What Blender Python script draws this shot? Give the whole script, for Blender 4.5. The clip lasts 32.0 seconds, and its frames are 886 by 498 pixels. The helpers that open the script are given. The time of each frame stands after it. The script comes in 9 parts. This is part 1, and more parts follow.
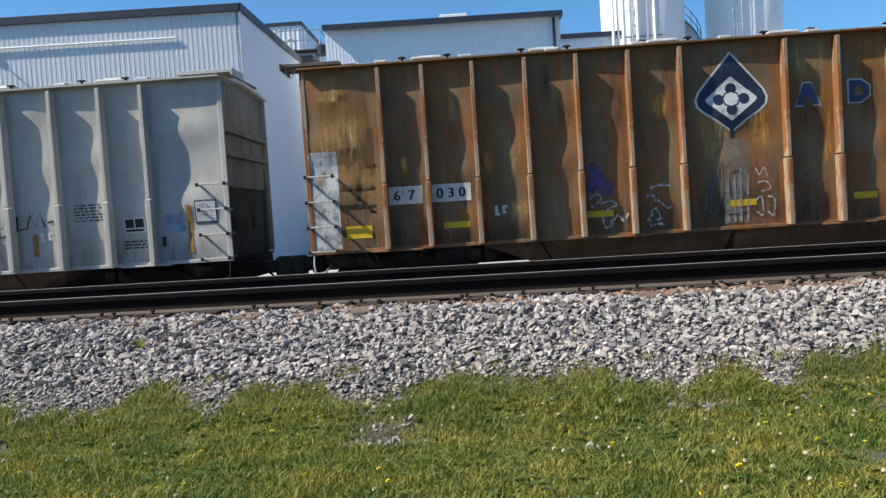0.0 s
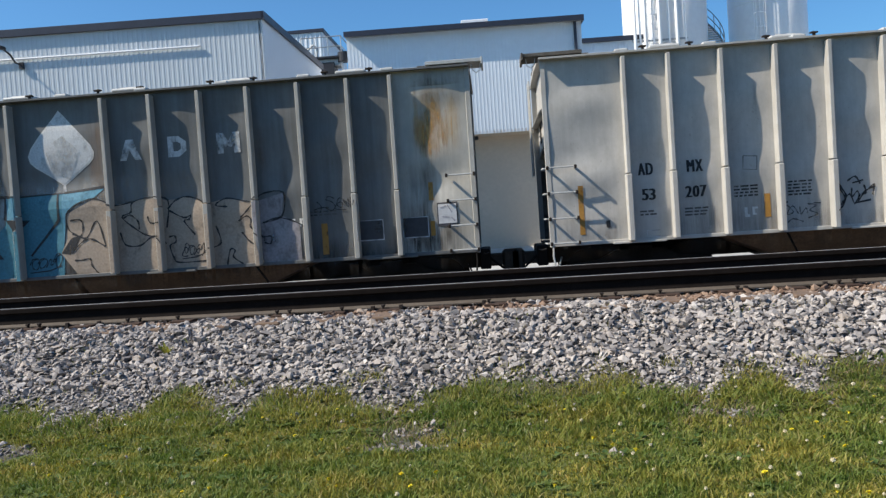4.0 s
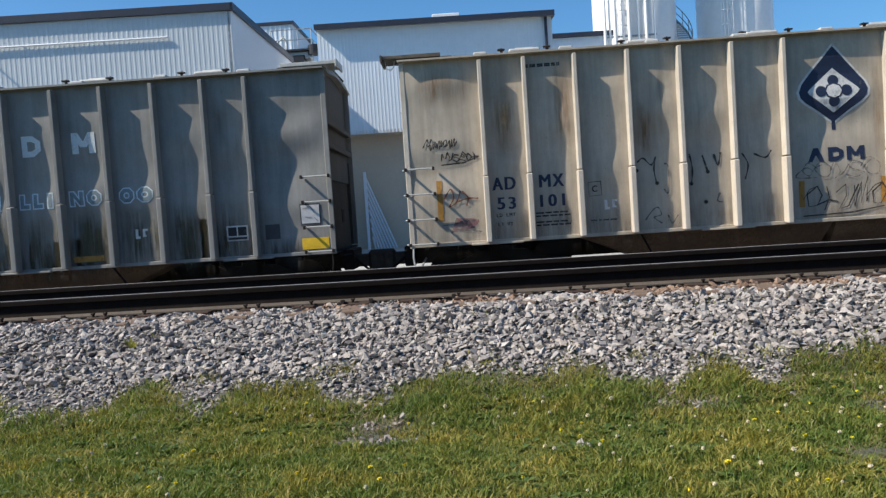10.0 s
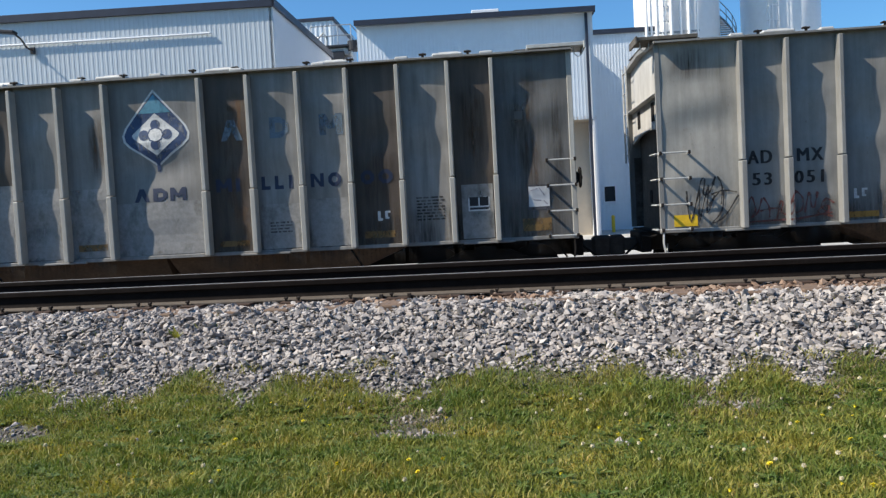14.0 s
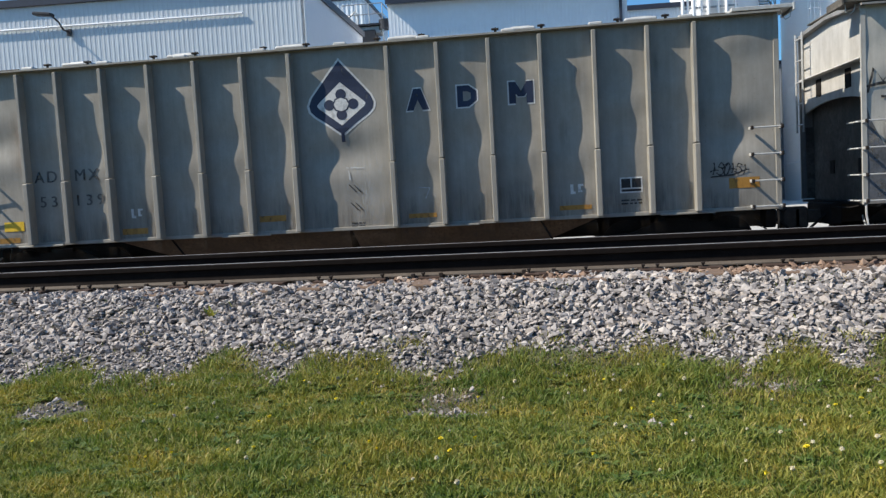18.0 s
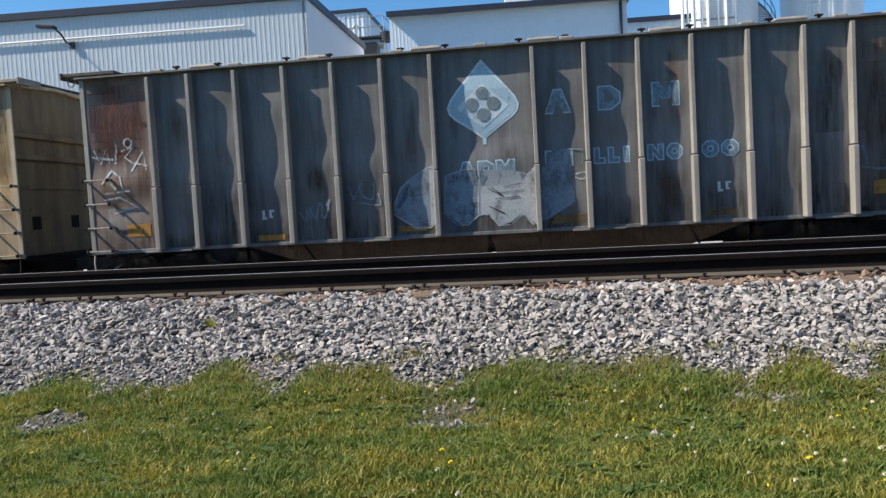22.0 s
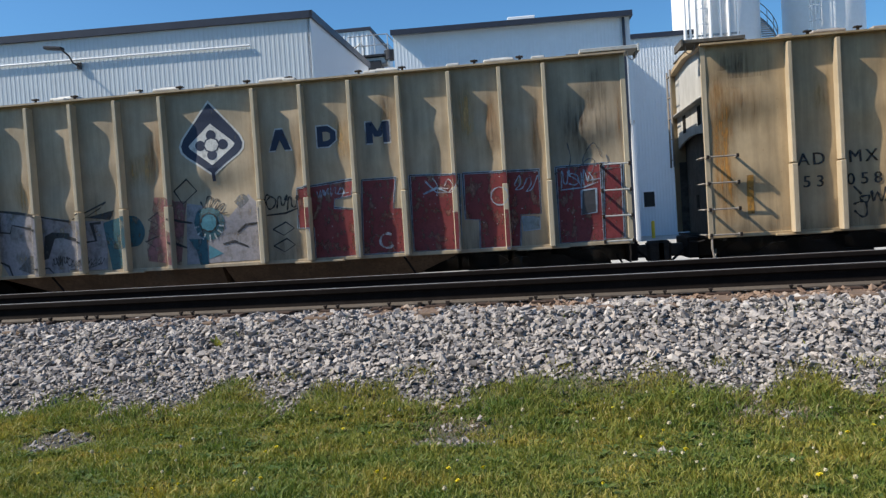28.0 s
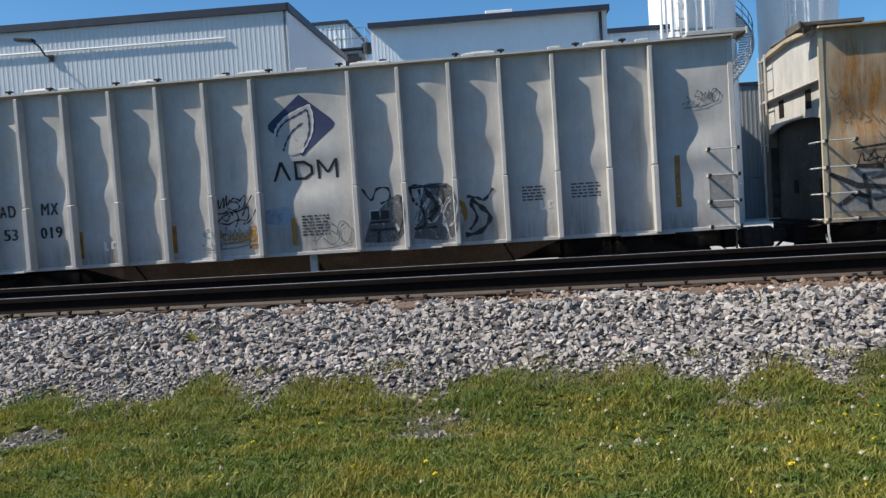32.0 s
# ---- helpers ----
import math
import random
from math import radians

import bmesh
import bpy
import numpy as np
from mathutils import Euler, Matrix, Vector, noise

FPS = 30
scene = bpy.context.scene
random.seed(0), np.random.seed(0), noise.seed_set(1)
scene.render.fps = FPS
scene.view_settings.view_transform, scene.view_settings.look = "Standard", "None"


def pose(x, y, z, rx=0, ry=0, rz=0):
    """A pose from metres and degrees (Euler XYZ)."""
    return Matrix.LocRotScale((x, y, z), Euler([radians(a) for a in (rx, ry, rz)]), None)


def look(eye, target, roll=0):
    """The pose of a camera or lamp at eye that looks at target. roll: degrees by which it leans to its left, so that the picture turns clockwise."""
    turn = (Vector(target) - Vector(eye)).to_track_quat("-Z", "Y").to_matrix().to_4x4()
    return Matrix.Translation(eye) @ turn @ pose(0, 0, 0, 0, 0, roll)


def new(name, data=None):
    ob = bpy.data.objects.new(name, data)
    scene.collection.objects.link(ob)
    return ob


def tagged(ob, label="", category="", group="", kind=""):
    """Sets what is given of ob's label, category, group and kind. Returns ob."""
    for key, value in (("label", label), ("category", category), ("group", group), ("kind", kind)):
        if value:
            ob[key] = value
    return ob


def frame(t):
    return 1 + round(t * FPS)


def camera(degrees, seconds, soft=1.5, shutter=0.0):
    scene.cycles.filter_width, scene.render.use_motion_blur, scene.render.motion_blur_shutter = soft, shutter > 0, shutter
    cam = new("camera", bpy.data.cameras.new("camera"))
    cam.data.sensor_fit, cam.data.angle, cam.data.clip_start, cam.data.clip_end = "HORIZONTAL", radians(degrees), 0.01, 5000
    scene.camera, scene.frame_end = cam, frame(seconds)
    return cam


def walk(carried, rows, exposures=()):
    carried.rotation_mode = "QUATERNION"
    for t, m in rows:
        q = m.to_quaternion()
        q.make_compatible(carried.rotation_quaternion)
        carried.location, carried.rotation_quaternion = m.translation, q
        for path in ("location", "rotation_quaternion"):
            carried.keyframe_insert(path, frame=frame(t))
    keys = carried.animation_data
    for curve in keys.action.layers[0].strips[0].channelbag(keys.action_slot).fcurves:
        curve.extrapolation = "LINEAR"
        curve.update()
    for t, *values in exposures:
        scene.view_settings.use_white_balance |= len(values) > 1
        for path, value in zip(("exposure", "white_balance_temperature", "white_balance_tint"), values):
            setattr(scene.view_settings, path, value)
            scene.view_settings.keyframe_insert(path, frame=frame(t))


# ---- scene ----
cam = camera(59.4, 32.0, 1.38)
# seconds, eye x, y, z, yaw, pitch, roll
ROWS = [
    (0.0, 0.005, 0.023, 1.409, 2.14, -2.59, 3.65),
    (0.5, 0.010, 0.014, 1.412, 2.04, -1.82, 3.34),
    (1.0, 0.011, 0.016, 1.416, 2.05, -1.86, 3.97),
    (1.5, 0.006, 0.009, 1.412, 2.77, -2.06, 4.06),
    (2.0, 0.008, 0.002, 1.412, 2.96, -1.73, 4.24),
    (2.5, 0.008, 0.010, 1.416, 2.51, -1.31, 3.83),
    (3.0, 0.002, 0.005, 1.417, 2.88, -1.45, 3.50),
    (3.5, 0.002, 0.014, 1.412, 3.43, -2.05, 3.62),
    (5.5, 0.018, 0.001, 1.415, 3.95, -2.14, 4.05),
    (6.0, 0.016, 0.012, 1.412, 1.07, -1.64, 2.99),
    (6.5, 0.022, 0.021, 1.407, -0.23, -2.49, 3.25),
    (7.0, 0.017, 0.010, 1.408, 0.36, -2.41, 3.44),
    (7.5, 0.018, 0.009, 1.409, 0.78, -2.94, 3.34),
    (8.0, 0.026, 0.012, 1.406, 0.49, -2.81, 3.37),
    (8.5, 0.027, 0.013, 1.410, 0.06, -2.59, 3.59),
    (9.0, 0.000, 0.000, 1.400, 0.01, -2.06, 3.59),
    (9.5, 0.005, 0.009, 1.407, 1.27, -2.42, 3.26),
    (10.0, 0.016, 0.004, 1.407, 1.60, -2.66, 3.75),
    (10.5, 0.008, 0.005, 1.404, 2.31, -3.43, 3.74),
    (11.0, 0.007, 0.003, 1.396, 2.64, -4.08, 4.05),
    (11.5, 0.007, 0.007, 1.396, 3.43, -4.42, 4.02),
    (12.0, 0.006, -0.003, 1.403, 4.02, -4.12, 4.32),
    (12.5, 0.010, -0.010, 1.408, 4.14, -3.66, 4.29),
    (13.0, 0.000, -0.008, 1.408, 4.48, -3.31, 4.32),
    (13.5, -0.002, -0.008, 1.406, 3.99, -2.67, 3.42),
    (14.0, -0.010, -0.018, 1.405, 4.28, -2.77, 3.10),
    (14.5, -0.008, -0.011, 1.408, 6.18, -3.78, 4.09),
    (15.0, -0.004, -0.009, 1.398, 5.88, -3.72, 3.86),
    (15.5, -0.011, -0.007, 1.403, 4.93, -3.01, 3.11),
    (17.5, -0.012, -0.009, 1.407, 6.52, -3.94, 3.30),
    (18.0, -0.015, -0.004, 1.405, 6.59, -4.16, 3.20),
    (18.5, -0.007, 0.003, 1.405, 5.77, -3.96, 3.21),
    (19.0, -0.014, 0.006, 1.405, 6.16, -4.40, 3.59),
    (19.5, -0.013, 0.005, 1.402, 6.44, -4.08, 3.05),
    (20.0, -0.007, 0.005, 1.371, 4.99, -3.71, 3.16),
    (20.5, -0.018, -0.005, 1.400, 6.00, -3.84, 2.94),
    (21.0, -0.026, -0.013, 1.405, 6.89, -3.01, 2.27),
    (21.5, -0.028, -0.006, 1.392, 8.47, -3.57, 3.17),
    (22.0, -0.014, 0.001, 1.399, 6.68, -3.30, 3.23),
    (22.5, -0.016, -0.004, 1.406, 6.69, -2.27, 3.83),
    (23.0, -0.003, -0.006, 1.407, 7.25, -2.22, 3.90),
    (23.5, 0.006, -0.005, 1.404, 4.60, -1.97, 3.58),
    (24.0, -0.000, -0.003, 1.404, 4.50, -2.23, 3.29),
    (24.5, -0.008, 0.001, 1.395, 4.74, -2.57, 3.24),
    (26.5, -0.014, -0.011, 1.402, 6.84, -1.90, 4.10),
    (27.0, -0.011, -0.014, 1.412, 7.74, -2.10, 4.35),
    (27.5, -0.015, -0.015, 1.411, 7.81, -1.94, 4.02),
    (28.0, -0.015, -0.007, 1.405, 7.04, -2.06, 3.64),
    (28.5, -0.012, -0.009, 1.399, 7.37, -2.75, 3.99),
    (29.0, -0.011, -0.001, 1.403, 6.73, -2.92, 3.70),
    (29.5, -0.010, -0.001, 1.404, 6.85, -2.88, 3.73),
    (30.0, -0.007, 0.007, 1.397, 6.16, -3.04, 3.68),
    (30.5, -0.006, 0.008, 1.409, 5.77, -2.66, 3.46),
    (31.0, -0.008, 0.004, 1.401, 5.59, -2.58, 3.47),
    (31.5, -0.010, -0.003, 1.395, 5.91, -2.67, 3.40),
    (32.0, -0.006, 0.002, 1.400, 5.45, -2.60, 3.75),
]
walk(cam, [(t, pose(x, y, z, 90 + pitch, roll, yaw)) for t, x, y, z, yaw, pitch, roll in ROWS],
     exposures=[(0.0, 0.51), (1.0, 0.46), (2.0, 0.35), (3.5, 0.39), (6.0, 0.45), (7.0, 0.44), (8.0, 0.27), (9.5, 0.37), (11.0, 0.39), (12.0, 0.45), (13.0, 0.55), (14.0, 0.51), (18.0, 0.47), (21.0, 0.53), (23.0, 0.46), (24.0, 0.40), (29.0, 0.33), (31.0, 0.37), (32.0, 0.29)])
# seconds, metres that the train has run
RUN = [(0.0, 0.0), (0.5, 2.507), (1.0, 5.01), (1.5, 7.59), (2.0, 10.04), (2.5, 12.553), (3.0, 15.08), (3.5, 17.61), (5.5, 27.6), (6.0, 30.14), (6.5, 32.67), (7.0, 35.2), (7.5, 37.848), (8.0, 40.45), (8.5, 43.038), (9.0, 45.59), (9.5, 48.11), (10.0, 50.62), (10.5, 53.093), (11.0, 55.6), (11.5, 58.144), (12.0, 60.65), (12.5, 63.137), (13.0, 65.62), (13.5, 68.049), (14.0, 70.51), (14.5, 72.999), (15.0, 75.52), (15.5, 77.92), (17.5, 87.29), (18.0, 89.5), (18.5, 91.931), (19.0, 94.31), (19.5, 96.65), (20.0, 98.98), (20.5, 101.246), (21.0, 103.55), (21.5, 105.879), (22.0, 108.26), (22.5, 110.55), (23.0, 112.84), (23.5, 115.202), (24.0, 117.49), (24.5, 119.8), (26.5, 128.96), (27.0, 131.18), (27.5, 133.355), (28.0, 135.61), (28.5, 137.958), (29.0, 140.25), (29.5, 142.513), (30.0, 144.79), (30.5, 147.063), (31.0, 149.33), (31.5, 151.672), (32.0, 154.05)]

# ---- light ----
SUN_WAY = Vector((1.0, 0.3, -1.0)).normalized()
world = bpy.data.worlds.new("world")
scene.world = world
world.use_nodes = True
sky = world.node_tree.nodes.new("ShaderNodeTexSky")
sky.sky_type, sky.sun_disc = "NISHITA", False
sky.sun_elevation = math.asin(-SUN_WAY.z)
sky.sun_rotation = math.atan2(-SUN_WAY.x, -SUN_WAY.y)
sky.air_density, sky.dust_density, sky.ozone_density = 1.0, 1.2, 2.0
tint = world.node_tree.nodes.new("ShaderNodeMix")
tint.data_type, tint.blend_type = "RGBA", "MULTIPLY"
tint.inputs["Factor"].default_value, tint.inputs["B"].default_value = 1.0, (0.56, 1.0, 1.34, 1)
world.node_tree.links.new(sky.outputs[0], tint.inputs["A"])
world.node_tree.links.new(tint.outputs["Result"], world.node_tree.nodes["Background"].inputs[0])
world.node_tree.nodes["Background"].inputs[1].default_value = 0.088
sun = new("sun", bpy.data.lights.new("sun", "SUN"))
sun.data.energy, sun.data.angle, sun.data.color = 5.3, radians(0.53), (1.0, 0.91, 0.78)
sun.matrix_world = look((-40, -10, 40), Vector((-40, -10, 40)) + SUN_WAY)


# ---- materials ----
def nodes_of(name):
    m = bpy.data.materials.new(name)
    m.use_nodes = True
    nt = m.node_tree
    return m, nt, nt.nodes["Principled BSDF"]


def node(nt, kind, **kw):
    n = nt.nodes.new("ShaderNode" + kind)
    for k, v in kw.items():
        n.inputs[k.replace("_", " ")].default_value = v
    return n


def noise_of(nt, scale, detail=4.0, stretch=(1, 1, 1), rough=0.6, coord="Object"):
    tc = nt.nodes.new("ShaderNodeTexCoord")
    mp = node(nt, "Mapping", Scale=stretch)
    nt.links.new(tc.outputs[coord], mp.inputs[0])
    n = node(nt, "TexNoise", Scale=scale, Detail=detail, Roughness=rough)
    nt.links.new(mp.outputs[0], n.inputs["Vector"])
    return n


def ramp_of(nt, src, lo, hi, c0=(0, 0, 0, 1), c1=(1, 1, 1, 1)):
    r = nt.nodes.new("ShaderNodeValToRGB")
    r.color_ramp.elements[0].position, r.color_ramp.elements[1].position = lo, hi
    r.color_ramp.elements[0].color, r.color_ramp.elements[1].color = c0, c1
    nt.links.new(src, r.inputs[0])
    return r.outputs[0]


def mix_of(nt, fac, a, b, how="MIX"):
    m = nt.nodes.new("ShaderNodeMix")
    m.data_type, m.blend_type = "RGBA", how
    for sock, v in ((m.inputs["Factor"], fac), (m.inputs["A"], a), (m.inputs["B"], b)):
        if isinstance(v, (int, float)):
            sock.default_value = v
        elif isinstance(v, tuple):
            sock.default_value = v if len(v) == 4 else (*v, 1)
        else:
            nt.links.new(v, sock)
    return m.outputs["Result"]


def bump_of(nt, bsdf, src, strength, distance):
    b = node(nt, "Bump", Strength=strength, Distance=distance)
    nt.links.new(src, b.inputs["Height"])
    nt.links.new(b.outputs[0], bsdf.inputs["Normal"])


def plain(name, colour, rough=0.6, metal=0.0, vary=0.25, scale=3.0, bump=0.0, stretch=(1, 1, 1), dark=None, coord="Object", gloss=0.5):
    m, nt, b = nodes_of(name)
    big = noise_of(nt, scale, 4, stretch, coord=coord)
    fine = noise_of(nt, scale * 9, 3, stretch, coord=coord)
    low = dark or tuple(c * (1 - vary) for c in colour)
    c = mix_of(nt, ramp_of(nt, big.outputs[0], 0.3, 0.7), low, tuple(min(1, c * (1 + vary * 0.6)) for c in colour))
    c = mix_of(nt, ramp_of(nt, fine.outputs[0], 0.35, 0.75), c, low)
    mixer = c.node
    mixer.inputs["Factor"].default_value = 1
    nt.links.new(c, b.inputs["Base Color"])
    b.inputs["Roughness"].default_value, b.inputs["Metallic"].default_value = rough, metal
    b.inputs["Specular IOR Level"].default_value = gloss
    if bump:
        bump_of(nt, b, fine.outputs[0], 0.6, bump)
    return m


def car_paint(name, base, rust=(0.16, 0.065, 0.025), amount=0.3, grime=(0.066, 0.061, 0.055), dirt=0.4, vary=0.12, rough=0.55):
    """Weathered paint: stains that run down, rust blooms, dull chalking, fine specks."""
    m, nt, b = nodes_of(name)
    info = nt.nodes.new("ShaderNodeObjectInfo")
    run = noise_of(nt, 2.6, 4, (2.2, 1, 0.22), 0.55)
    streak = noise_of(nt, 7.0, 4, (2.6, 1, 0.1), 0.6)
    cloud = noise_of(nt, 0.9, 5, (1, 1, 0.8), 0.65)
    speck = noise_of(nt, 26, 3, (1, 1, 0.6))
    fine = noise_of(nt, 90, 2)
    shade = nt.nodes.new("ShaderNodeMapRange")
    shade.inputs["To Min"].default_value, shade.inputs["To Max"].default_value = 0, 1
    nt.links.new(info.outputs["Random"], shade.inputs[0])
    c = mix_of(nt, shade.outputs[0], tuple(x * (1 - vary) for x in base), tuple(min(1, x * (1 + vary)) for x in base))
    c = mix_of(nt, ramp_of(nt, cloud.outputs[0], 0.35, 0.75), c, tuple(min(1, x * 1.18 + 0.015) for x in base))
    film = noise_of(nt, 0.55, 6, (1.6, 1, 0.9), 0.72)
    fm = nt.nodes.new("ShaderNodeMath")
    fm.operation = "MULTIPLY"
    nt.links.new(ramp_of(nt, film.outputs[0], 0.38, 0.68), fm.inputs[0])
    fm.inputs[1].default_value = min(0.6, 0.02 + dirt * 0.8)
    c = mix_of(nt, fm.outputs[0], c, tuple(0.55 * x + 0.45 * y for x, y in zip(base, (0.15, 0.125, 0.095))))
    g = nt.nodes.new("ShaderNodeMath")
    g.operation = "MULTIPLY"
    nt.links.new(ramp_of(nt, run.outputs[0], 0.38, 0.76), g.inputs[0])
    g.inputs[1].default_value = dirt
    c = mix_of(nt, g.outputs[0], c, grime)
    r = nt.nodes.new("ShaderNodeMath")
    r.operation = "MULTIPLY"
    add = nt.nodes.new("ShaderNodeMath")
    add.operation = "ADD"
    nt.links.new(run.outputs[0], add.inputs[0])
    nt.links.new(cloud.outputs[0], add.inputs[1])
    nt.links.new(ramp_of(nt, add.outputs[0], 1.15 - 0.32 * amount, 1.3 - 0.1 * amount), r.inputs[0])
    r.inputs[1].default_value = min(1.0, 0.45 + amount)
    rustc = mix_of(nt, ramp_of(nt, speck.outputs[0], 0.35, 0.7), rust, tuple(x * 1.5 for x in rust))
    c = mix_of(nt, r.outputs[0], c, rustc)
    s = nt.nodes.new("ShaderNodeMath")
    s.operation = "MULTIPLY"
    nt.links.new(ramp_of(nt, speck.outputs[0], 0.66, 0.74), s.inputs[0])
    s.inputs[1].default_value = 0.35
    c = mix_of(nt, s.outputs[0], c, tuple(x * 0.8 for x in rust))
    c = mix_of(nt, min(0.8, 0.12 + 0.9 * dirt), c, ramp_of(nt, streak.outputs[0], 0.3, 0.72, (1.08, 1.07, 1.05, 1), (0.74, 0.72, 0.69, 1)), "MULTIPLY")
    patch = noise_of(nt, 5.0, 5, (1, 1, 0.7), 0.7)
    c = mix_of(nt, 0.6, c, ramp_of(nt, patch.outputs[0], 0.36, 0.68, (0.84, 0.83, 0.81, 1), (1.1, 1.1, 1.1, 1)), "MULTIPLY")
    nt.links.new(c, b.inputs["Base Color"])
    b.inputs["Roughness"].default_value = rough
    bump_of(nt, b, fine.outputs[0], 0.15, 0.004)
    return m


def decal_paint(name, colour, wear=0.3, scale=7.0, rough=0.6):
    """A painted mark whose worn spots let the steel's paint below show."""
    m, nt, b = nodes_of(name)
    n = noise_of(nt, scale, 5, (1, 1, 0.6), 0.65)
    n2 = noise_of(nt, scale * 5, 3)
    c = mix_of(nt, ramp_of(nt, n2.outputs[0], 0.3, 0.75), tuple(x * 0.8 for x in colour), tuple(min(1, x * 1.15) for x in colour))
    nt.links.new(c, b.inputs["Base Color"])
    b.inputs["Roughness"].default_value = rough
    clear = nt.nodes.new("ShaderNodeBsdfTransparent")
    mx = nt.nodes.new("ShaderNodeMixShader")
    k = nt.nodes.new("ShaderNodeMath")
    k.operation = "MULTIPLY"
    nt.links.new(ramp_of(nt, n.outputs[0], 0.62 - 0.35 * wear, 0.80 - 0.2 * wear), k.inputs[0])
    k.inputs[1].default_value = min(0.92, 0.35 + wear)
    nt.links.new(k.outputs[0], mx.inputs[0])
    nt.links.new(b.outputs[0], mx.inputs[1])
    nt.links.new(clear.outputs[0], mx.inputs[2])
    nt.links.new(mx.outputs[0], nt.nodes["Material Output"].inputs[0])
    return m


STEEL_BLACK = plain("sooty_steel", (0.016, 0.014, 0.013), 0.85, 0.0, 0.4, 4, 0.004, gloss=0.15)
COUPLER = plain("dusty_cast_steel", (0.07, 0.06, 0.05), 0.8, 0.0, 0.4, 5, 0.003, gloss=0.2)
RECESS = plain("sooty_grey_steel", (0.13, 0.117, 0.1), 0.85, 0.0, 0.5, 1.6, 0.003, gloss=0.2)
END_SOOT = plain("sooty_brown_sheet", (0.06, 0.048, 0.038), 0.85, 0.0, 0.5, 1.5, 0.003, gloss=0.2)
RUST_UNDER = plain("rusty_slope_sheet", (0.16, 0.1, 0.058), 0.8, 0.0, 0.5, 2.0, 0.003)
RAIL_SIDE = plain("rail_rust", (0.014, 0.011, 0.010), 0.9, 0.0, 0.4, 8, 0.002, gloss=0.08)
# dusty tan that also holds the sunlit edge of the foot in its colour
RAIL_FOOT_LIT = plain("dusty_sunlit_rail_foot", (0.095, 0.076, 0.06), 0.85, 0.0, 0.3, 6, 0.002)
RAIL_TOP = plain("rail_polished", (0.34, 0.335, 0.33), 0.4, 0.25, 0.1, 20)
TIE_WOOD = plain("tie_wood", (0.19, 0.125, 0.085), 0.9, 0.0, 0.45, 5, 0.006, (0.4, 3, 3))
PLATE = plain("tie_plate_steel", (0.07, 0.04, 0.028), 0.85, 0.3, 0.4, 12, 0.002)
ANCHOR = plain("anchor_steel", (0.035, 0.026, 0.022), 0.8, 0.4, 0.4, 12, 0.002)
GALV = plain("galvanised_steel", (0.42, 0.43, 0.43), 0.5, 0.7, 0.25, 8, 0.001)
SIDING = plain("white_ribbed_siding", (0.66, 0.715, 0.765), 0.45, 0.0, 0.05, 0.25)
SIDING_OLD = plain("weathered_ribbed_siding", (0.52, 0.57, 0.615), 0.5, 0.0, 0.07, 0.3)
SMOOTH = plain("white_panel_wall", (0.7, 0.725, 0.765), 0.5, 0.0, 0.04, 0.3)
BAY = plain("painted_block_wall", (0.55, 0.465, 0.36), 0.7, 0.0, 0.08, 0.5)
FASCIA = plain("dark_fascia", (0.035, 0.04, 0.06), 0.45, 0.2, 0.2, 2)
SILO_WHITE = plain("silo_white", (0.78, 0.785, 0.79), 0.35, 0.0, 0.06, 0.4)
LAMP_DARK = plain("lamp_bronze", (0.03, 0.03, 0.035), 0.5, 0.4, 0.2, 4)
YELLOW_PAINT = plain("yellow_paint", (0.75, 0.5, 0.03), 0.6, 0.0, 0.2, 5)
GLASS = plain("window_glass", (0.02, 0.025, 0.03), 0.08, 0.0, 0.1, 2)


def random_tint(name, stops, rough=0.85, island=True, bump=0.0, scale=40.0, patches=None, thin=0.0):
    m, nt, b = nodes_of(name)
    if island:
        src = nt.nodes.new("ShaderNodeNewGeometry").outputs["Random Per Island"]
    else:
        src = nt.nodes.new("ShaderNodeObjectInfo").outputs["Random"]
    r = nt.nodes.new("ShaderNodeValToRGB")
    while len(r.color_ramp.elements) < len(stops):
        r.color_ramp.elements.new(0.5)
    for e, (p, c) in zip(r.color_ramp.elements, stops):
        e.position, e.color = p, (*c, 1)
    nt.links.new(src, r.inputs[0])
    n = noise_of(nt, scale, 3)
    c = mix_of(nt, ramp_of(nt, n.outputs[0], 0.35, 0.7), r.outputs[0], (0.75, 0.73, 0.7), "MULTIPLY")
    if patches:
        wide = noise_of(nt, 2.4, 5, (0.7, 1.4, 1), 0.8)
        p = nt.nodes.new("ShaderNodeValToRGB")
        while len(p.color_ramp.elements) < len(patches):
            p.color_ramp.elements.new(0.5)
        for e, (at, col) in zip(p.color_ramp.elements, patches):
            e.position, e.color = at, (*col, 1)
        nt.links.new(wide.outputs[0], p.inputs[0])
        c = mix_of(nt, 1.0, c, p.outputs[0], "MULTIPLY")
    nt.links.new(c, b.inputs["Base Color"])
    b.inputs["Roughness"].default_value = rough
    if bump:
        bump_of(nt, b, n.outputs[0], 0.5, bump)
    if thin:
        # light that shines through a blade
        tr = nt.nodes.new("ShaderNodeBsdfTranslucent")
        nt.links.new(c, tr.inputs["Color"])
        mx = nt.nodes.new("ShaderNodeMixShader")
        mx.inputs[0].default_value = thin
        nt.links.new(b.outputs[0], mx.inputs[1])
        nt.links.new(tr.outputs[0], mx.inputs[2])
        nt.links.new(mx.outputs[0], nt.nodes["Material Output"].inputs[0])
    return m


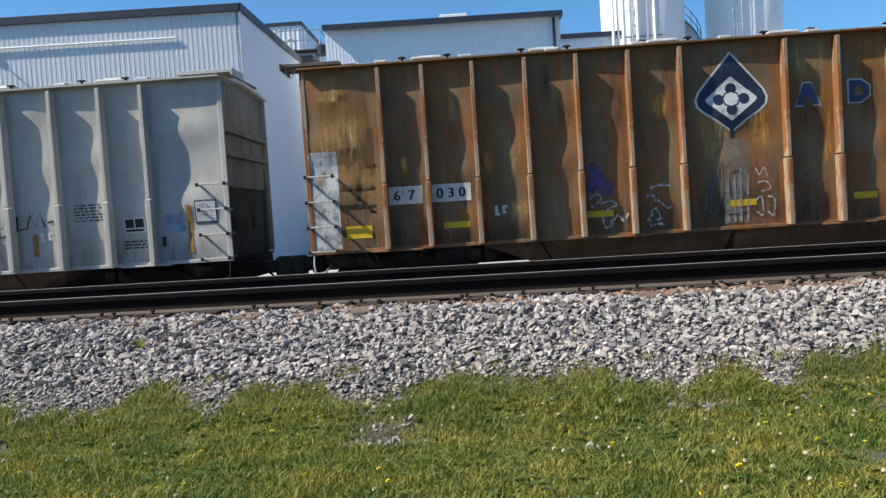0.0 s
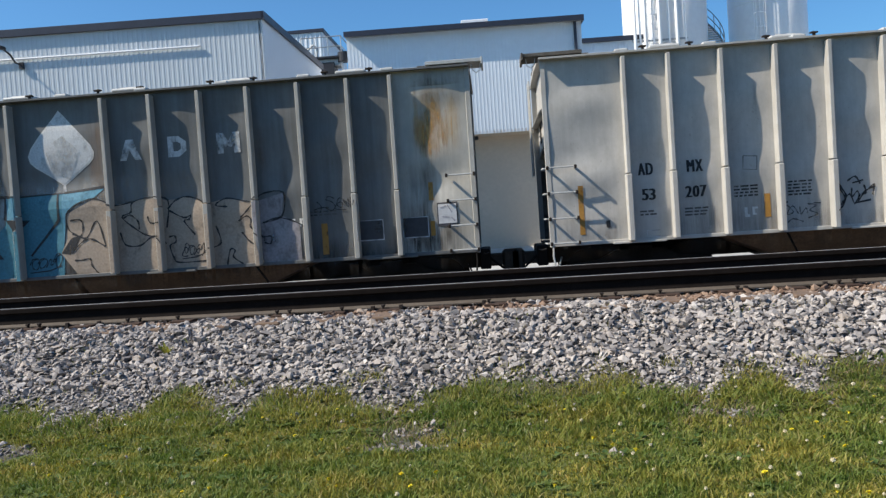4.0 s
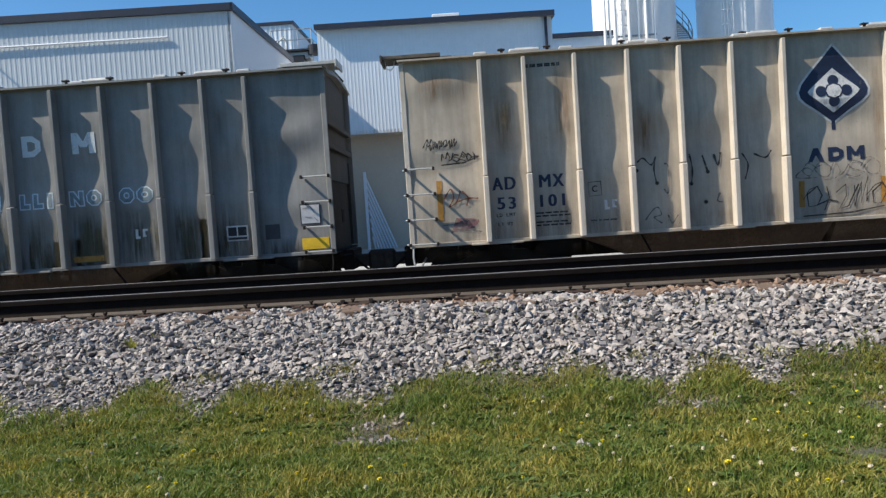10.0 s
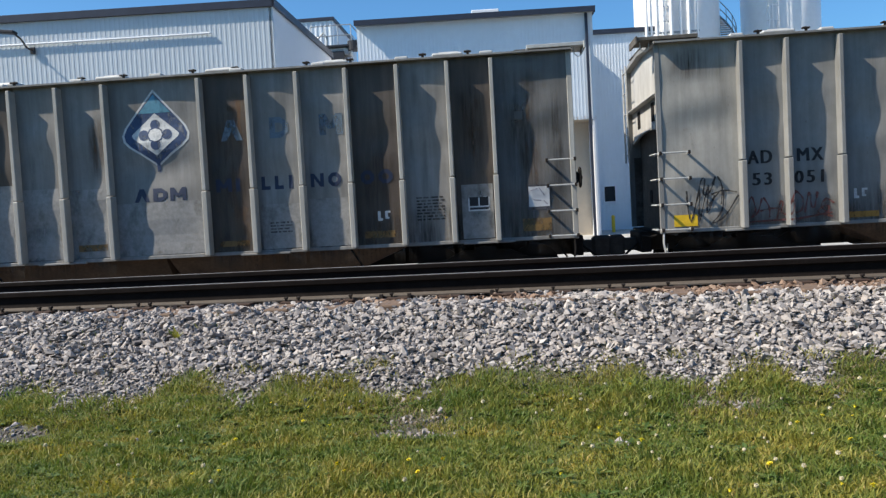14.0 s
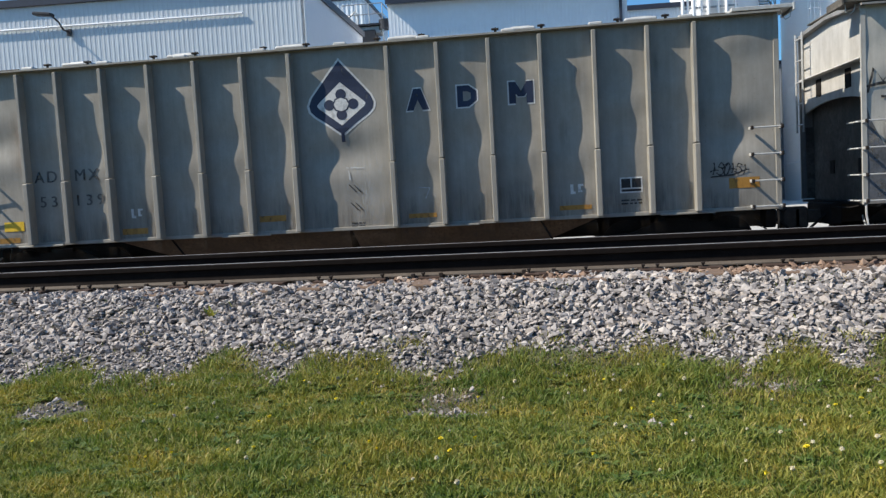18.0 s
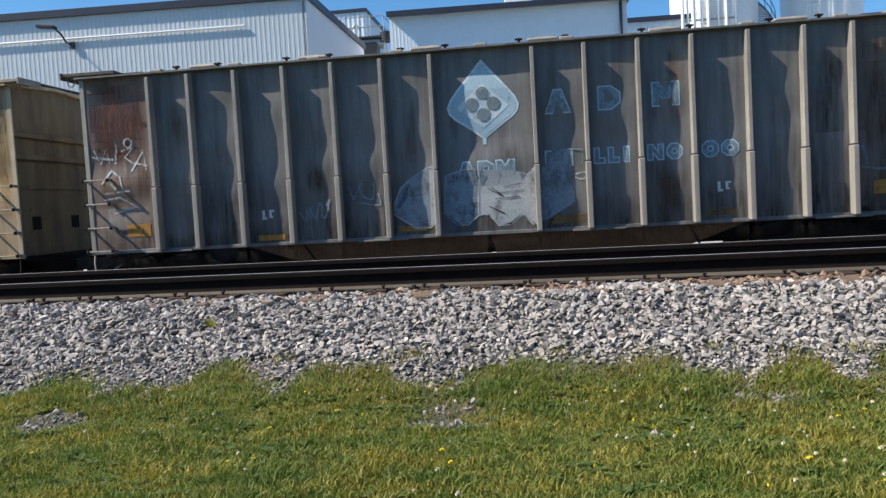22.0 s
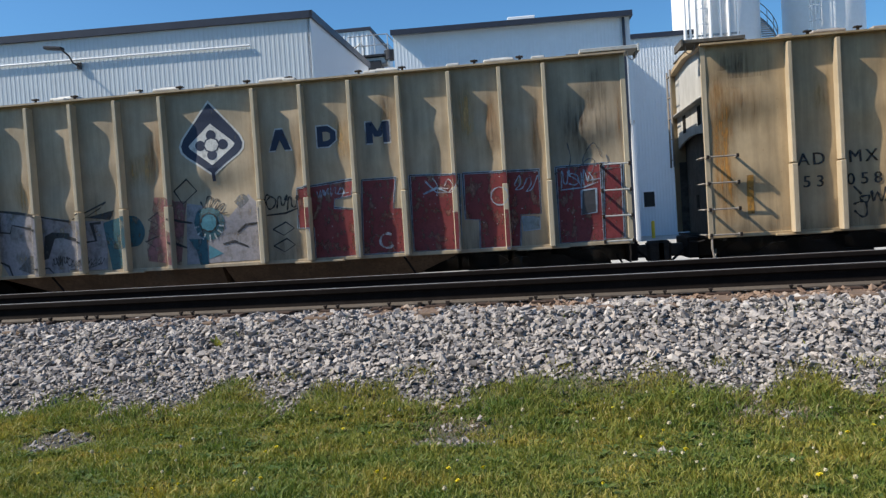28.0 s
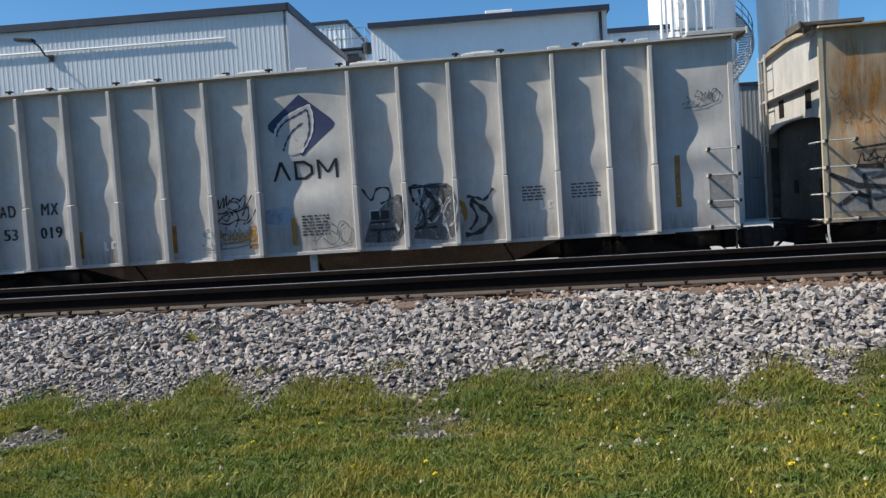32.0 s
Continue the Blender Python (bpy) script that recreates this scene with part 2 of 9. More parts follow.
STONE_STOPS = [(0.0, (0.12, 0.11, 0.112)), (0.25, (0.265, 0.246, 0.243)), (0.6, (0.378, 0.347, 0.33)), (0.8, (0.375, 0.325, 0.29)), (0.92, (0.445, 0.408, 0.382)), (1.0, (0.54, 0.502, 0.474))]
RUST_STOPS = [(0.0, (0.1, 0.07, 0.055)), (0.4, (0.2, 0.125, 0.085)), (0.8, (0.28, 0.19, 0.135)), (1.0, (0.36, 0.29, 0.24))]
STONE = random_tint("ballast_stone", STONE_STOPS, 0.9, True, 0.003, 60)
STONE_RUST = random_tint("rust_stained_stone", RUST_STOPS, 0.9, True, 0.003, 60)
STONE_ONE = random_tint("ballast_stone_single", STONE_STOPS, 0.9, False, 0.003, 60)
GRASS_STOPS = [(0.0, (0.13, 0.168, 0.026)), (0.4, (0.236, 0.254, 0.043)), (0.75, (0.3, 0.297, 0.06)), (0.93, (0.365, 0.332, 0.1)), (1.0, (0.455, 0.388, 0.175))]
TUFT_STOPS = [(0.0, (0.2, 0.22, 0.03)), (0.5, (0.3, 0.29, 0.045)), (0.85, (0.4, 0.36, 0.08)), (1.0, (0.45, 0.33, 0.15))]
DRY_STOPS = [(0.0, (0.13, 0.085, 0.05)), (0.5, (0.24, 0.17, 0.1)), (1.0, (0.38, 0.29, 0.18))]
LEAF_STOPS = [(0.0, (0.06, 0.11, 0.022)), (0.6, (0.11, 0.17, 0.035)), (1.0, (0.2, 0.22, 0.05))]
GRASS = random_tint("grass_blade", GRASS_STOPS, 0.65, True, thin=0.4, patches=[(0.0, (0.28, 0.52, 0.3)), (0.4, (0.5, 0.74, 0.55)), (0.5, (0.95, 1.0, 0.9)), (0.62, (1.35, 1.15, 0.95)), (0.78, (1.6, 1.1, 1.0))])


TUFT = random_tint("tall_tuft_blade", TUFT_STOPS, 0.6, thin=0.35)
DRY = random_tint("dry_blade", DRY_STOPS, 0.75)
WEED = random_tint("weed_leaf", LEAF_STOPS, 0.5, thin=0.3)


def ground_material():
    m, nt, b = nodes_of("ground_cover")
    at = nt.nodes.new("ShaderNodeAttribute")
    at.attribute_name = "cover"
    big, mid, fine = noise_of(nt, 1.3, 4), noise_of(nt, 14, 4), noise_of(nt, 70, 3)
    soil = mix_of(nt, ramp_of(nt, fine.outputs[0], 0.3, 0.7), (0.09, 0.07, 0.05), (0.2, 0.17, 0.14))
    # gravel and green are darkened to hold the shade between stones and blades
    shaded_gravel = mix_of(nt, ramp_of(nt, fine.outputs[0], 0.35, 0.65), (0.03, 0.028, 0.027), (0.12, 0.11, 0.105))
    green = mix_of(nt, ramp_of(nt, mid.outputs[0], 0.3, 0.7), (0.064, 0.082, 0.016), (0.118, 0.128, 0.026))
    green = mix_of(nt, ramp_of(nt, big.outputs[0], 0.58, 0.85), green, soil)
    sep = nt.nodes.new("ShaderNodeSeparateColor")
    nt.links.new(at.outputs["Color"], sep.inputs[0])
    c = mix_of(nt, sep.outputs[0], shaded_gravel, green)
    yard = mix_of(nt, ramp_of(nt, big.outputs[0], 0.3, 0.7), (0.34, 0.33, 0.31), (0.46, 0.45, 0.42))
    c = mix_of(nt, sep.outputs[1], c, yard)
    nt.links.new(c, b.inputs["Base Color"])
    b.inputs["Roughness"].default_value = 0.95
    bump_of(nt, b, fine.outputs[0], 0.6, 0.02)
    return m


GROUND = ground_material()


# ---- building helpers ----
def mesh_of(name, bm, material=None):
    me = bpy.data.meshes.new(name)
    bm.normal_update()
    bm.to_mesh(me)
    bm.free()
    if material:
        me.materials.append(material)
    return me


def part(name, bm, material, parent=None, label="", smooth=False):
    me = bm if isinstance(bm, bpy.types.Mesh) else mesh_of(name, bm, material)
    if smooth:
        me.shade_smooth()
    ob = new(name, me)
    ob.parent = parent
    if label:
        ob["label"] = label
    return ob


def thing(name, label, category, m=None, group="", kind=""):
    ob = new(name)
    ob.empty_display_size = 0.2
    if m is not None:
        ob.matrix_basis = m
    return tagged(ob, label, category, group, kind)


def box(bm, x0, x1, y0, y1, z0, z1, bevel=0.0):
    r = bmesh.ops.create_cube(bm, size=1.0)
    vs = r["verts"]
    for v in vs:
        v.co = ((x0 + x1) / 2 + v.co.x * (x1 - x0), (y0 + y1) / 2 + v.co.y * (y1 - y0), (z0 + z1) / 2 + v.co.z * (z1 - z0))
    if bevel:
        es = {e for v in vs for e in v.link_edges}
        bmesh.ops.bevel(bm, geom=list(es), offset=bevel, segments=1, affect="EDGES", profile=0.5)
    return bm


def boxm(*a, bevel=0.0):
    return box(bmesh.new(), *a, bevel=bevel)


def tube(bm, pts, radius, sides=6):
    """A round bar along points."""
    pts = [Vector(p) for p in pts]
    rings = []
    for i, p in enumerate(pts):
        d = (pts[min(i + 1, len(pts) - 1)] - pts[max(i - 1, 0)]).normalized()
        a = d.orthogonal().normalized()
        b = d.cross(a)
        if rings:
            ref = (rings[-1][0].co - pts[i - 1]).normalized()
            a = (ref - d * ref.dot(d)).normalized()
            b = d.cross(a)
        rings.append([bm.verts.new(p + (a * math.cos(k * math.tau / sides) + b * math.sin(k * math.tau / sides)) * radius) for k in range(sides)])
    for r0, r1 in zip(rings, rings[1:]):
        for k in range(sides):
            bm.faces.new((r0[k], r0[(k + 1) % sides], r1[(k + 1) % sides], r1[k]))
    bm.faces.new(rings[0][::-1])
    bm.faces.new(rings[-1])
    return bm


def cyl(bm, x, y, z0, z1, r0, r1=None, sides=32, axis="Z"):
    m = {"Z": Matrix.Identity(4), "Y": Matrix.Rotation(math.pi / 2, 4, "X"), "X": Matrix.Rotation(math.pi / 2, 4, "Y")}[axis]
    r = bmesh.ops.create_cone(bm, cap_ends=True, segments=sides, radius1=r0, radius2=r1 if r1 is not None else r0, depth=z1 - z0)
    bmesh.ops.transform(bm, matrix=Matrix.Translation((x, y, (z0 + z1) / 2)) @ m, verts=r["verts"])
    return bm


def extrude_profile(bm, prof, x0, x1):
    """A closed profile of (y, z) swept along x."""
    a = [bm.verts.new((x0, y, z)) for y, z in prof]
    b = [bm.verts.new((x1, y, z)) for y, z in prof]
    n = len(prof)
    for i in range(n):
        bm.faces.new((a[i], a[(i + 1) % n], b[(i + 1) % n], b[i]))
    bm.faces.new(a[::-1])
    bm.faces.new(b)
    bmesh.ops.recalc_face_normals(bm, faces=bm.faces[:])
    return bm


# ---- words, made once ----
def word_meshes(words):
    curves = {}
    for w in words:
        cu = bpy.data.curves.new("word", "FONT")
        cu.body, cu.size, cu.offset, cu.resolution_u = w, 1.0, 0.0, 3
        curves[w] = new("word", cu)
    dg = bpy.context.evaluated_depsgraph_get()
    out = {}
    for w, ob in curves.items():
        me = bpy.data.meshes.new_from_object(ob.evaluated_get(dg))
        co = np.empty(len(me.vertices) * 3)
        me.vertices.foreach_get("co", co)
        co = co.reshape(-1, 3)
        lo, hi = co.min(0), co.max(0)
        out[w] = ([((x - lo[0]) / (hi[1] - lo[1]), (y - lo[1]) / (hi[1] - lo[1])) for x, y, _ in co], [tuple(p.vertices) for p in me.polygons], (hi[0] - lo[0]) / (hi[1] - lo[1]))
        cu = ob.data
        bpy.data.objects.remove(ob)
        bpy.data.curves.remove(cu)
        bpy.data.meshes.remove(me)
    return out


WORDS = word_meshes(list("ACDMTWXUEL0123456789"))

# ---- ground ----
# near track: its near rail runs along y = 7.02 - 0.056 x, rail top at 0.836
TRACK = pose(0.0, 7.02, 0.836, 0, 0, -3.2)
TRACK_BACK = TRACK.inverted()


def lerp_table(table, v):
    for (a, p), (b, q) in zip(table, table[1:]):
        if v <= b:
            return p + (q - p) * max(0.0, (v - a) / (b - a))
    return table[-1][1]


PROFILE = [(-400, -0.35), (-13, -0.35), (-6, -0.4), (-4.0, -0.3), (-2.35, 0.60), (0.5, 0.60), (0.62, 0.585), (1.62, 0.12), (2.3, 0.03), (3.4, 0.0), (400, 0.0)]
EDGE = [(-6, 1.7), (-4.2, 1.83), (-4.04, 1.64), (-3.71, 1.52), (-3.55, 1.56), (-3.38, 1.78), (-2.95, 1.8), (-2.72, 1.6), (-2.6, 1.42), (-2.3, 1.4), (-2.1, 1.66), (-1.9, 1.85), (-1.78, 1.55), (-1.5, 1.48), (-1.16, 1.54), (-0.97, 1.71), (-0.6, 1.68), (-0.42, 1.48), (0.2, 1.48), (0.55, 1.52), (0.75, 1.43), (0.92, 1.43), (1.0, 1.61), (1.36, 1.72), (1.54, 1.45), (1.77, 1.41), (1.88, 1.48), (1.93, 1.7), (2.05, 1.74), (2.28, 1.42), (2.43, 1.34), (2.8, 1.38), (3.1, 1.3), (4.5, 1.25), (7, 1.3)]


def track_v(x, y):
    """Metres from the near rail towards the lawn."""
    return -(TRACK_BACK @ Vector((x, y, 0))).y


def grass_cover(x, y):
    v = track_v(x, y)
    e = lerp_table(EDGE, x) if -6 < x < 7 else 1.3 + 0.3 * noise.noise((x * 1.1, 0, 3))
    e += 0.17 * noise.noise((x * 3.7, y * 3.7, 1)) + 0.1 * noise.noise((x * 11, y * 11, 7)) + 0.06 * noise.noise((x * 27, y * 27, 5))
    k = min(1.0, max(0.0, (v - e) / 0.36 + 0.45))
    for cx, cy, rx, ry in ((-0.64, 4.74, 0.3, 0.1), (-3.45, 4.95, 0.3, 0.2), (2.2, 4.09, 0.25, 0.07)):
        d = math.hypot((x - cx) / rx, (y - cy) / ry) + 0.5 * noise.noise((x * 7, y * 7, 2))
        k *= min(1.0, max(0.08, (d - 0.6) / 0.5))
    # worn brown spots with thin grass
    for cx, cy, rx, ry in ((-0.62, 4.98, 0.26, 0.2), (1.35, 5.0, 0.3, 0.14), (2.7, 4.75, 0.35, 0.16)):
        d = math.hypot((x - cx) / rx, (y - cy) / ry) + 0.6 * noise.noise((x * 8, y * 8, 6))
        k *= min(1.0, max(0.3, d - 0.2))
    return k


def ground_z(x, y):
    v = track_v(x, y)
    z = lerp_table(PROFILE, v)
    if v > 0.6:
        z += 0.03 * noise.noise((x * 0.9, y * 0.9, 0)) + 0.012 * noise.noise((x * 3.1, y * 3.1, 5))
    return z


def ground_sheet():
    xs = [-900, -400, -180, -90, -50, -30, -20, -14, -10] + list(np.arange(-8, 8.01, 0.1)) + [10, 14, 20, 30, 50, 90, 180, 400, 900]
    ys = [-900, -300, -100, -40, -15, -6, -2, 0, 1, 2, 2.6] + list(np.arange(3.0, 7.6, 0.08)) + [8, 8.4, 8.8, 9.2, 9.8, 10.4, 11, 11.6, 12.2, 13, 14, 16, 18, 20, 24, 30, 40, 60, 120, 300, 900]
    verts = [(x, y, ground_z(x, y)) for y in ys for x in xs]
    n = len(xs)
    faces = [(j * n + i, j * n + i + 1, (j + 1) * n + i + 1, (j + 1) * n + i) for j in range(len(ys) - 1) for i in range(n - 1)]
    me = bpy.data.meshes.new("ground")
    me.from_pydata(verts, [], faces)
    att = me.attributes.new("cover", "FLOAT_COLOR", "POINT")
    flat = []
    for x, y, _ in verts:
        v = track_v(x, y)
        flat += [grass_cover(x, y) if v > 0 else 0.0, 1.0 if v < -15.0 else 0.0, 0.0, 1.0]
    att.data.foreach_set("color", flat)
    me.materials.append(GROUND)
    me.shade_smooth()
    return tagged(new("ground", me), "lawn, ballast bank and pale yard in one ground", "ground", kind="structure")


ground_sheet()

# ---- ballast stones ----
rng = np.random.default_rng(4)


def stone_shape(seed, n=10):
    r = np.random.default_rng(seed)
    bm = bmesh.new()
    p = r.normal(size=(n, 3))
    p /= np.linalg.norm(p, axis=1)[:, None]
    p *= np.array([1.15, r.uniform(0.65, 0.95), r.uniform(0.4, 0.7)]) * r.uniform(0.85, 1.1, size=(n, 1))
    for q in p:
        bm.verts.new(q)
    bmesh.ops.convex_hull(bm, input=bm.verts[:])
    loose = [v for v in bm.verts if not v.link_faces]
    bmesh.ops.delete(bm, geom=loose, context="VERTS")
    bmesh.ops.recalc_face_normals(bm, faces=bm.faces[:])
    bm.verts.index_update()
    vs = np.array([v.co for v in bm.verts])
    fs = [tuple(v.index for v in f.verts) for f in bm.faces]
    bm.free()
    return vs, fs


SHAPES = [stone_shape(s) for s in range(14)]


def random_turn(r):
    a, b = r.normal(0, 0.45, 2)
    return np.array(Euler((a, b, r.uniform(0, math.tau))).to_matrix())


def joined(name, items, material, label, category):
    """Many small bodies (verts, faces) in one mesh."""
    vs, fs, base = [], [], 0
    for v, f in items:
        vs.append(v)
        fs += [tuple(i + base for i in g) for g in f]
        base += len(v)
    me = bpy.data.meshes.new(name)
    me.from_pydata(np.vstack(vs), [], fs)
    me.materials.append(material)
    return tagged(new(name, me), label, category, kind="stuff")


def ballast():
    items, singles, rusty = [], [], []
    for k in range(145000):
        u, v = rng.uniform(-7.2, 7.2), rng.uniform(-2.4, 2.6)
        if v < -0.2 and rng.random() < 0.88:
            continue
        if abs(u) > 6 and rng.random() < 0.4:
            continue
        w = TRACK @ Vector((u, -v, 0))
        cov = grass_cover(w.x, w.y) if v > 0.6 else 0
        if v > 1.95 and rng.random() < 0.78:
            continue
        if cov > 0.35 and rng.random() < (0.945 if v < 1.9 else 0.995):
            continue
        size = rng.uniform(0.016, 0.039) * (1.4 if rng.random() < 0.2 else 1.0)
        if v > 1.3:
            size *= 0.7
        z = ground_z(w.x, w.y) + size * rng.uniform(-0.35, 0.7)
        if -1.75 < v < 0.22:
            z = min(z, 0.64)
        s, f = SHAPES[k % len(SHAPES)]
        if len(singles) < 300 and abs(u) < 2.2 and 0.95 < v < 1.55 and k % 3 == 0:
            singles.append((k % len(SHAPES), (w.x, w.y, z), size, (rng.normal(0, 0.45), rng.normal(0, 0.45), rng.uniform(0, math.tau))))
        elif v < 0.62 and noise.noise((u * 0.9, v * 2.0, 11)) + 0.25 * noise.noise((u * 6, v * 6, 3)) > 0.2 + 0.6 * max(0, v - 0.25):
            rusty.append(((s * size) @ random_turn(rng).T + np.array([w.x, w.y, z]), f))
        else:
            items.append(((s * size) @ random_turn(rng).T + np.array([w.x, w.y, z]), f))
    bed = joined("ballast", items, STONE, "grey crushed-stone ballast bank beside the rails", "ballast")
    joined("rusty_ballast", rusty, STONE_RUST, "rust-stained ballast stones along the tie ends", "ballast")
    meshes = []
    for s, f in SHAPES:
        me = bpy.data.meshes.new("stone")
        me.from_pydata(s, [], f)
        me.materials.append(STONE_ONE)
        meshes.append(me)
    for i, at, size, turn in singles:
        ob = new("stone", meshes[i])
        ob.parent = bed
        ob.matrix_basis = Matrix.LocRotScale(at, Euler(turn), (size,) * 3)
    return bed


ballast()


# ---- grass, flowers ----
def lawn():
    r = np.random.default_rng(9)
    n = 230000
    x = r.uniform(-5.2, 5.0, n)
    y = 3.2 + (6.6 - 3.2) * r.uniform(0, 1, n) ** 1.15
    # the near rows thin out little by little
    k = 90000
    x = np.concatenate([x, r.uniform(-5.2, 5.0, k)])
    y = np.concatenate([y, 3.2 - 2.6 * r.uniform(0, 1, k) ** 1.8])
    n += k
    # thinner cover round about, fading into the bare sheet
    m = 130000
    x = np.concatenate([x, r.normal(0, 3.6, m)])
    y = np.concatenate([y, 4.2 - np.abs(r.normal(0, 2.2, m)) + r.uniform(0, 2.2, m)])
    keep = []
    for i in range(n + m):
        if i < n and abs(x[i]) > max(y[i], 2.6) * 0.82 + 0.3 + 1.8 * r.random() ** 1.5:
            continue
        if i >= n and (abs(x[i]) < y[i] * 0.7 and y[i] > 3.3 or y[i] < -3.5 + 2.5 * r.random()):
            continue
        if i < n and y[i] < 3.0 and r.random() > (y[i] - 0.6) / 2.4:
            continue
        c = grass_cover(x[i], y[i])
        if r.random() < c * 0.98 + 0.012:
            keep.append(i)
    x, y = x[keep], y[keep]
    n = len(x)
    z = np.array([ground_z(a, b) for a, b in zip(x, y)])
    tall = np.array([0.65 + 0.5 * noise.noise((a * 1.7, b * 1.7, 4)) + 0.35 * noise.noise((a * 6, b * 6, 8)) for a, b in zip(x, y)])
    edge = np.array([max(0.0, 1.0 - abs(track_v(a, b) - 1.75) / 0.35) for a, b in zip(x, y)])
    h = (0.03 + 0.055 * r.uniform(0, 1, n) ** 1.8) * np.clip(tall, 0.35, 1.4) * (1 + 0.6 * edge)
    w = r.uniform(0.0025, 0.0055, n)
    a = r.uniform(0, math.tau, n)
    lean = r.uniform(0.3, 1.3, n) * h
    b = r.uniform(0, math.tau, n)
    ca, sa = np.cos(a) * w, np.sin(a) * w
    lx, ly = np.cos(b) * lean, np.sin(b) * lean
    v = np.empty((n, 5, 3))
    v[:, 0] = np.stack([x - ca, y - sa, z - 0.01], 1)
    v[:, 1] = np.stack([x + ca, y + sa, z - 0.01], 1)
    v[:, 2] = np.stack([x - ca * 0.8 + lx * 0.35, y - sa * 0.8 + ly * 0.35, z + h * 0.6], 1)
    v[:, 3] = np.stack([x + ca * 0.8 + lx * 0.35, y + sa * 0.8 + ly * 0.35, z + h * 0.6], 1)
    v[:, 4] = np.stack([x + lx, y + ly, z + h], 1)
    base = (np.arange(n) * 5)[:, None]
    quads = base + np.array([0, 1, 3, 2])
    tris = base + np.array([2, 3, 4])
    me = bpy.data.meshes.new("grass")
    me.from_pydata(v.reshape(-1, 3), [], [tuple(q) for q in quads.tolist()] + [tuple(q) for q in tris.tolist()])
    me.materials.append(GRASS)
    return tagged(new("grass", me), "short green lawn grass with dry tips and weeds", "grass", kind="stuff")


lawn()


def blades(r, x, y, lo, hi, wide, lean):
    """Thin bent blades at the given spots."""
    items = []
    for a, b in zip(x, y):
        z, h, w = ground_z(a, b) - 0.008, r.uniform(lo, hi), r.uniform(0.6, 1.0) * wide
        q, p = r.uniform(0, math.tau), r.uniform(0, math.tau)
        dx, dy = math.cos(q) * w, math.sin(q) * w
        lx, ly = math.cos(p) * lean * h, math.sin(p) * lean * h
        v = np.array([(a - dx, b - dy, z), (a + dx, b + dy, z), (a + dx * 0.8 + lx * 0.35, b + dy * 0.8 + ly * 0.35, z + h * 0.6), (a - dx * 0.8 + lx * 0.35, b - dy * 0.8 + ly * 0.35, z + h * 0.6), (a + lx, b + ly, z + h * 0.97)])
        items.append((v, [(0, 1, 2, 3), (3, 2, 4)]))
    return items


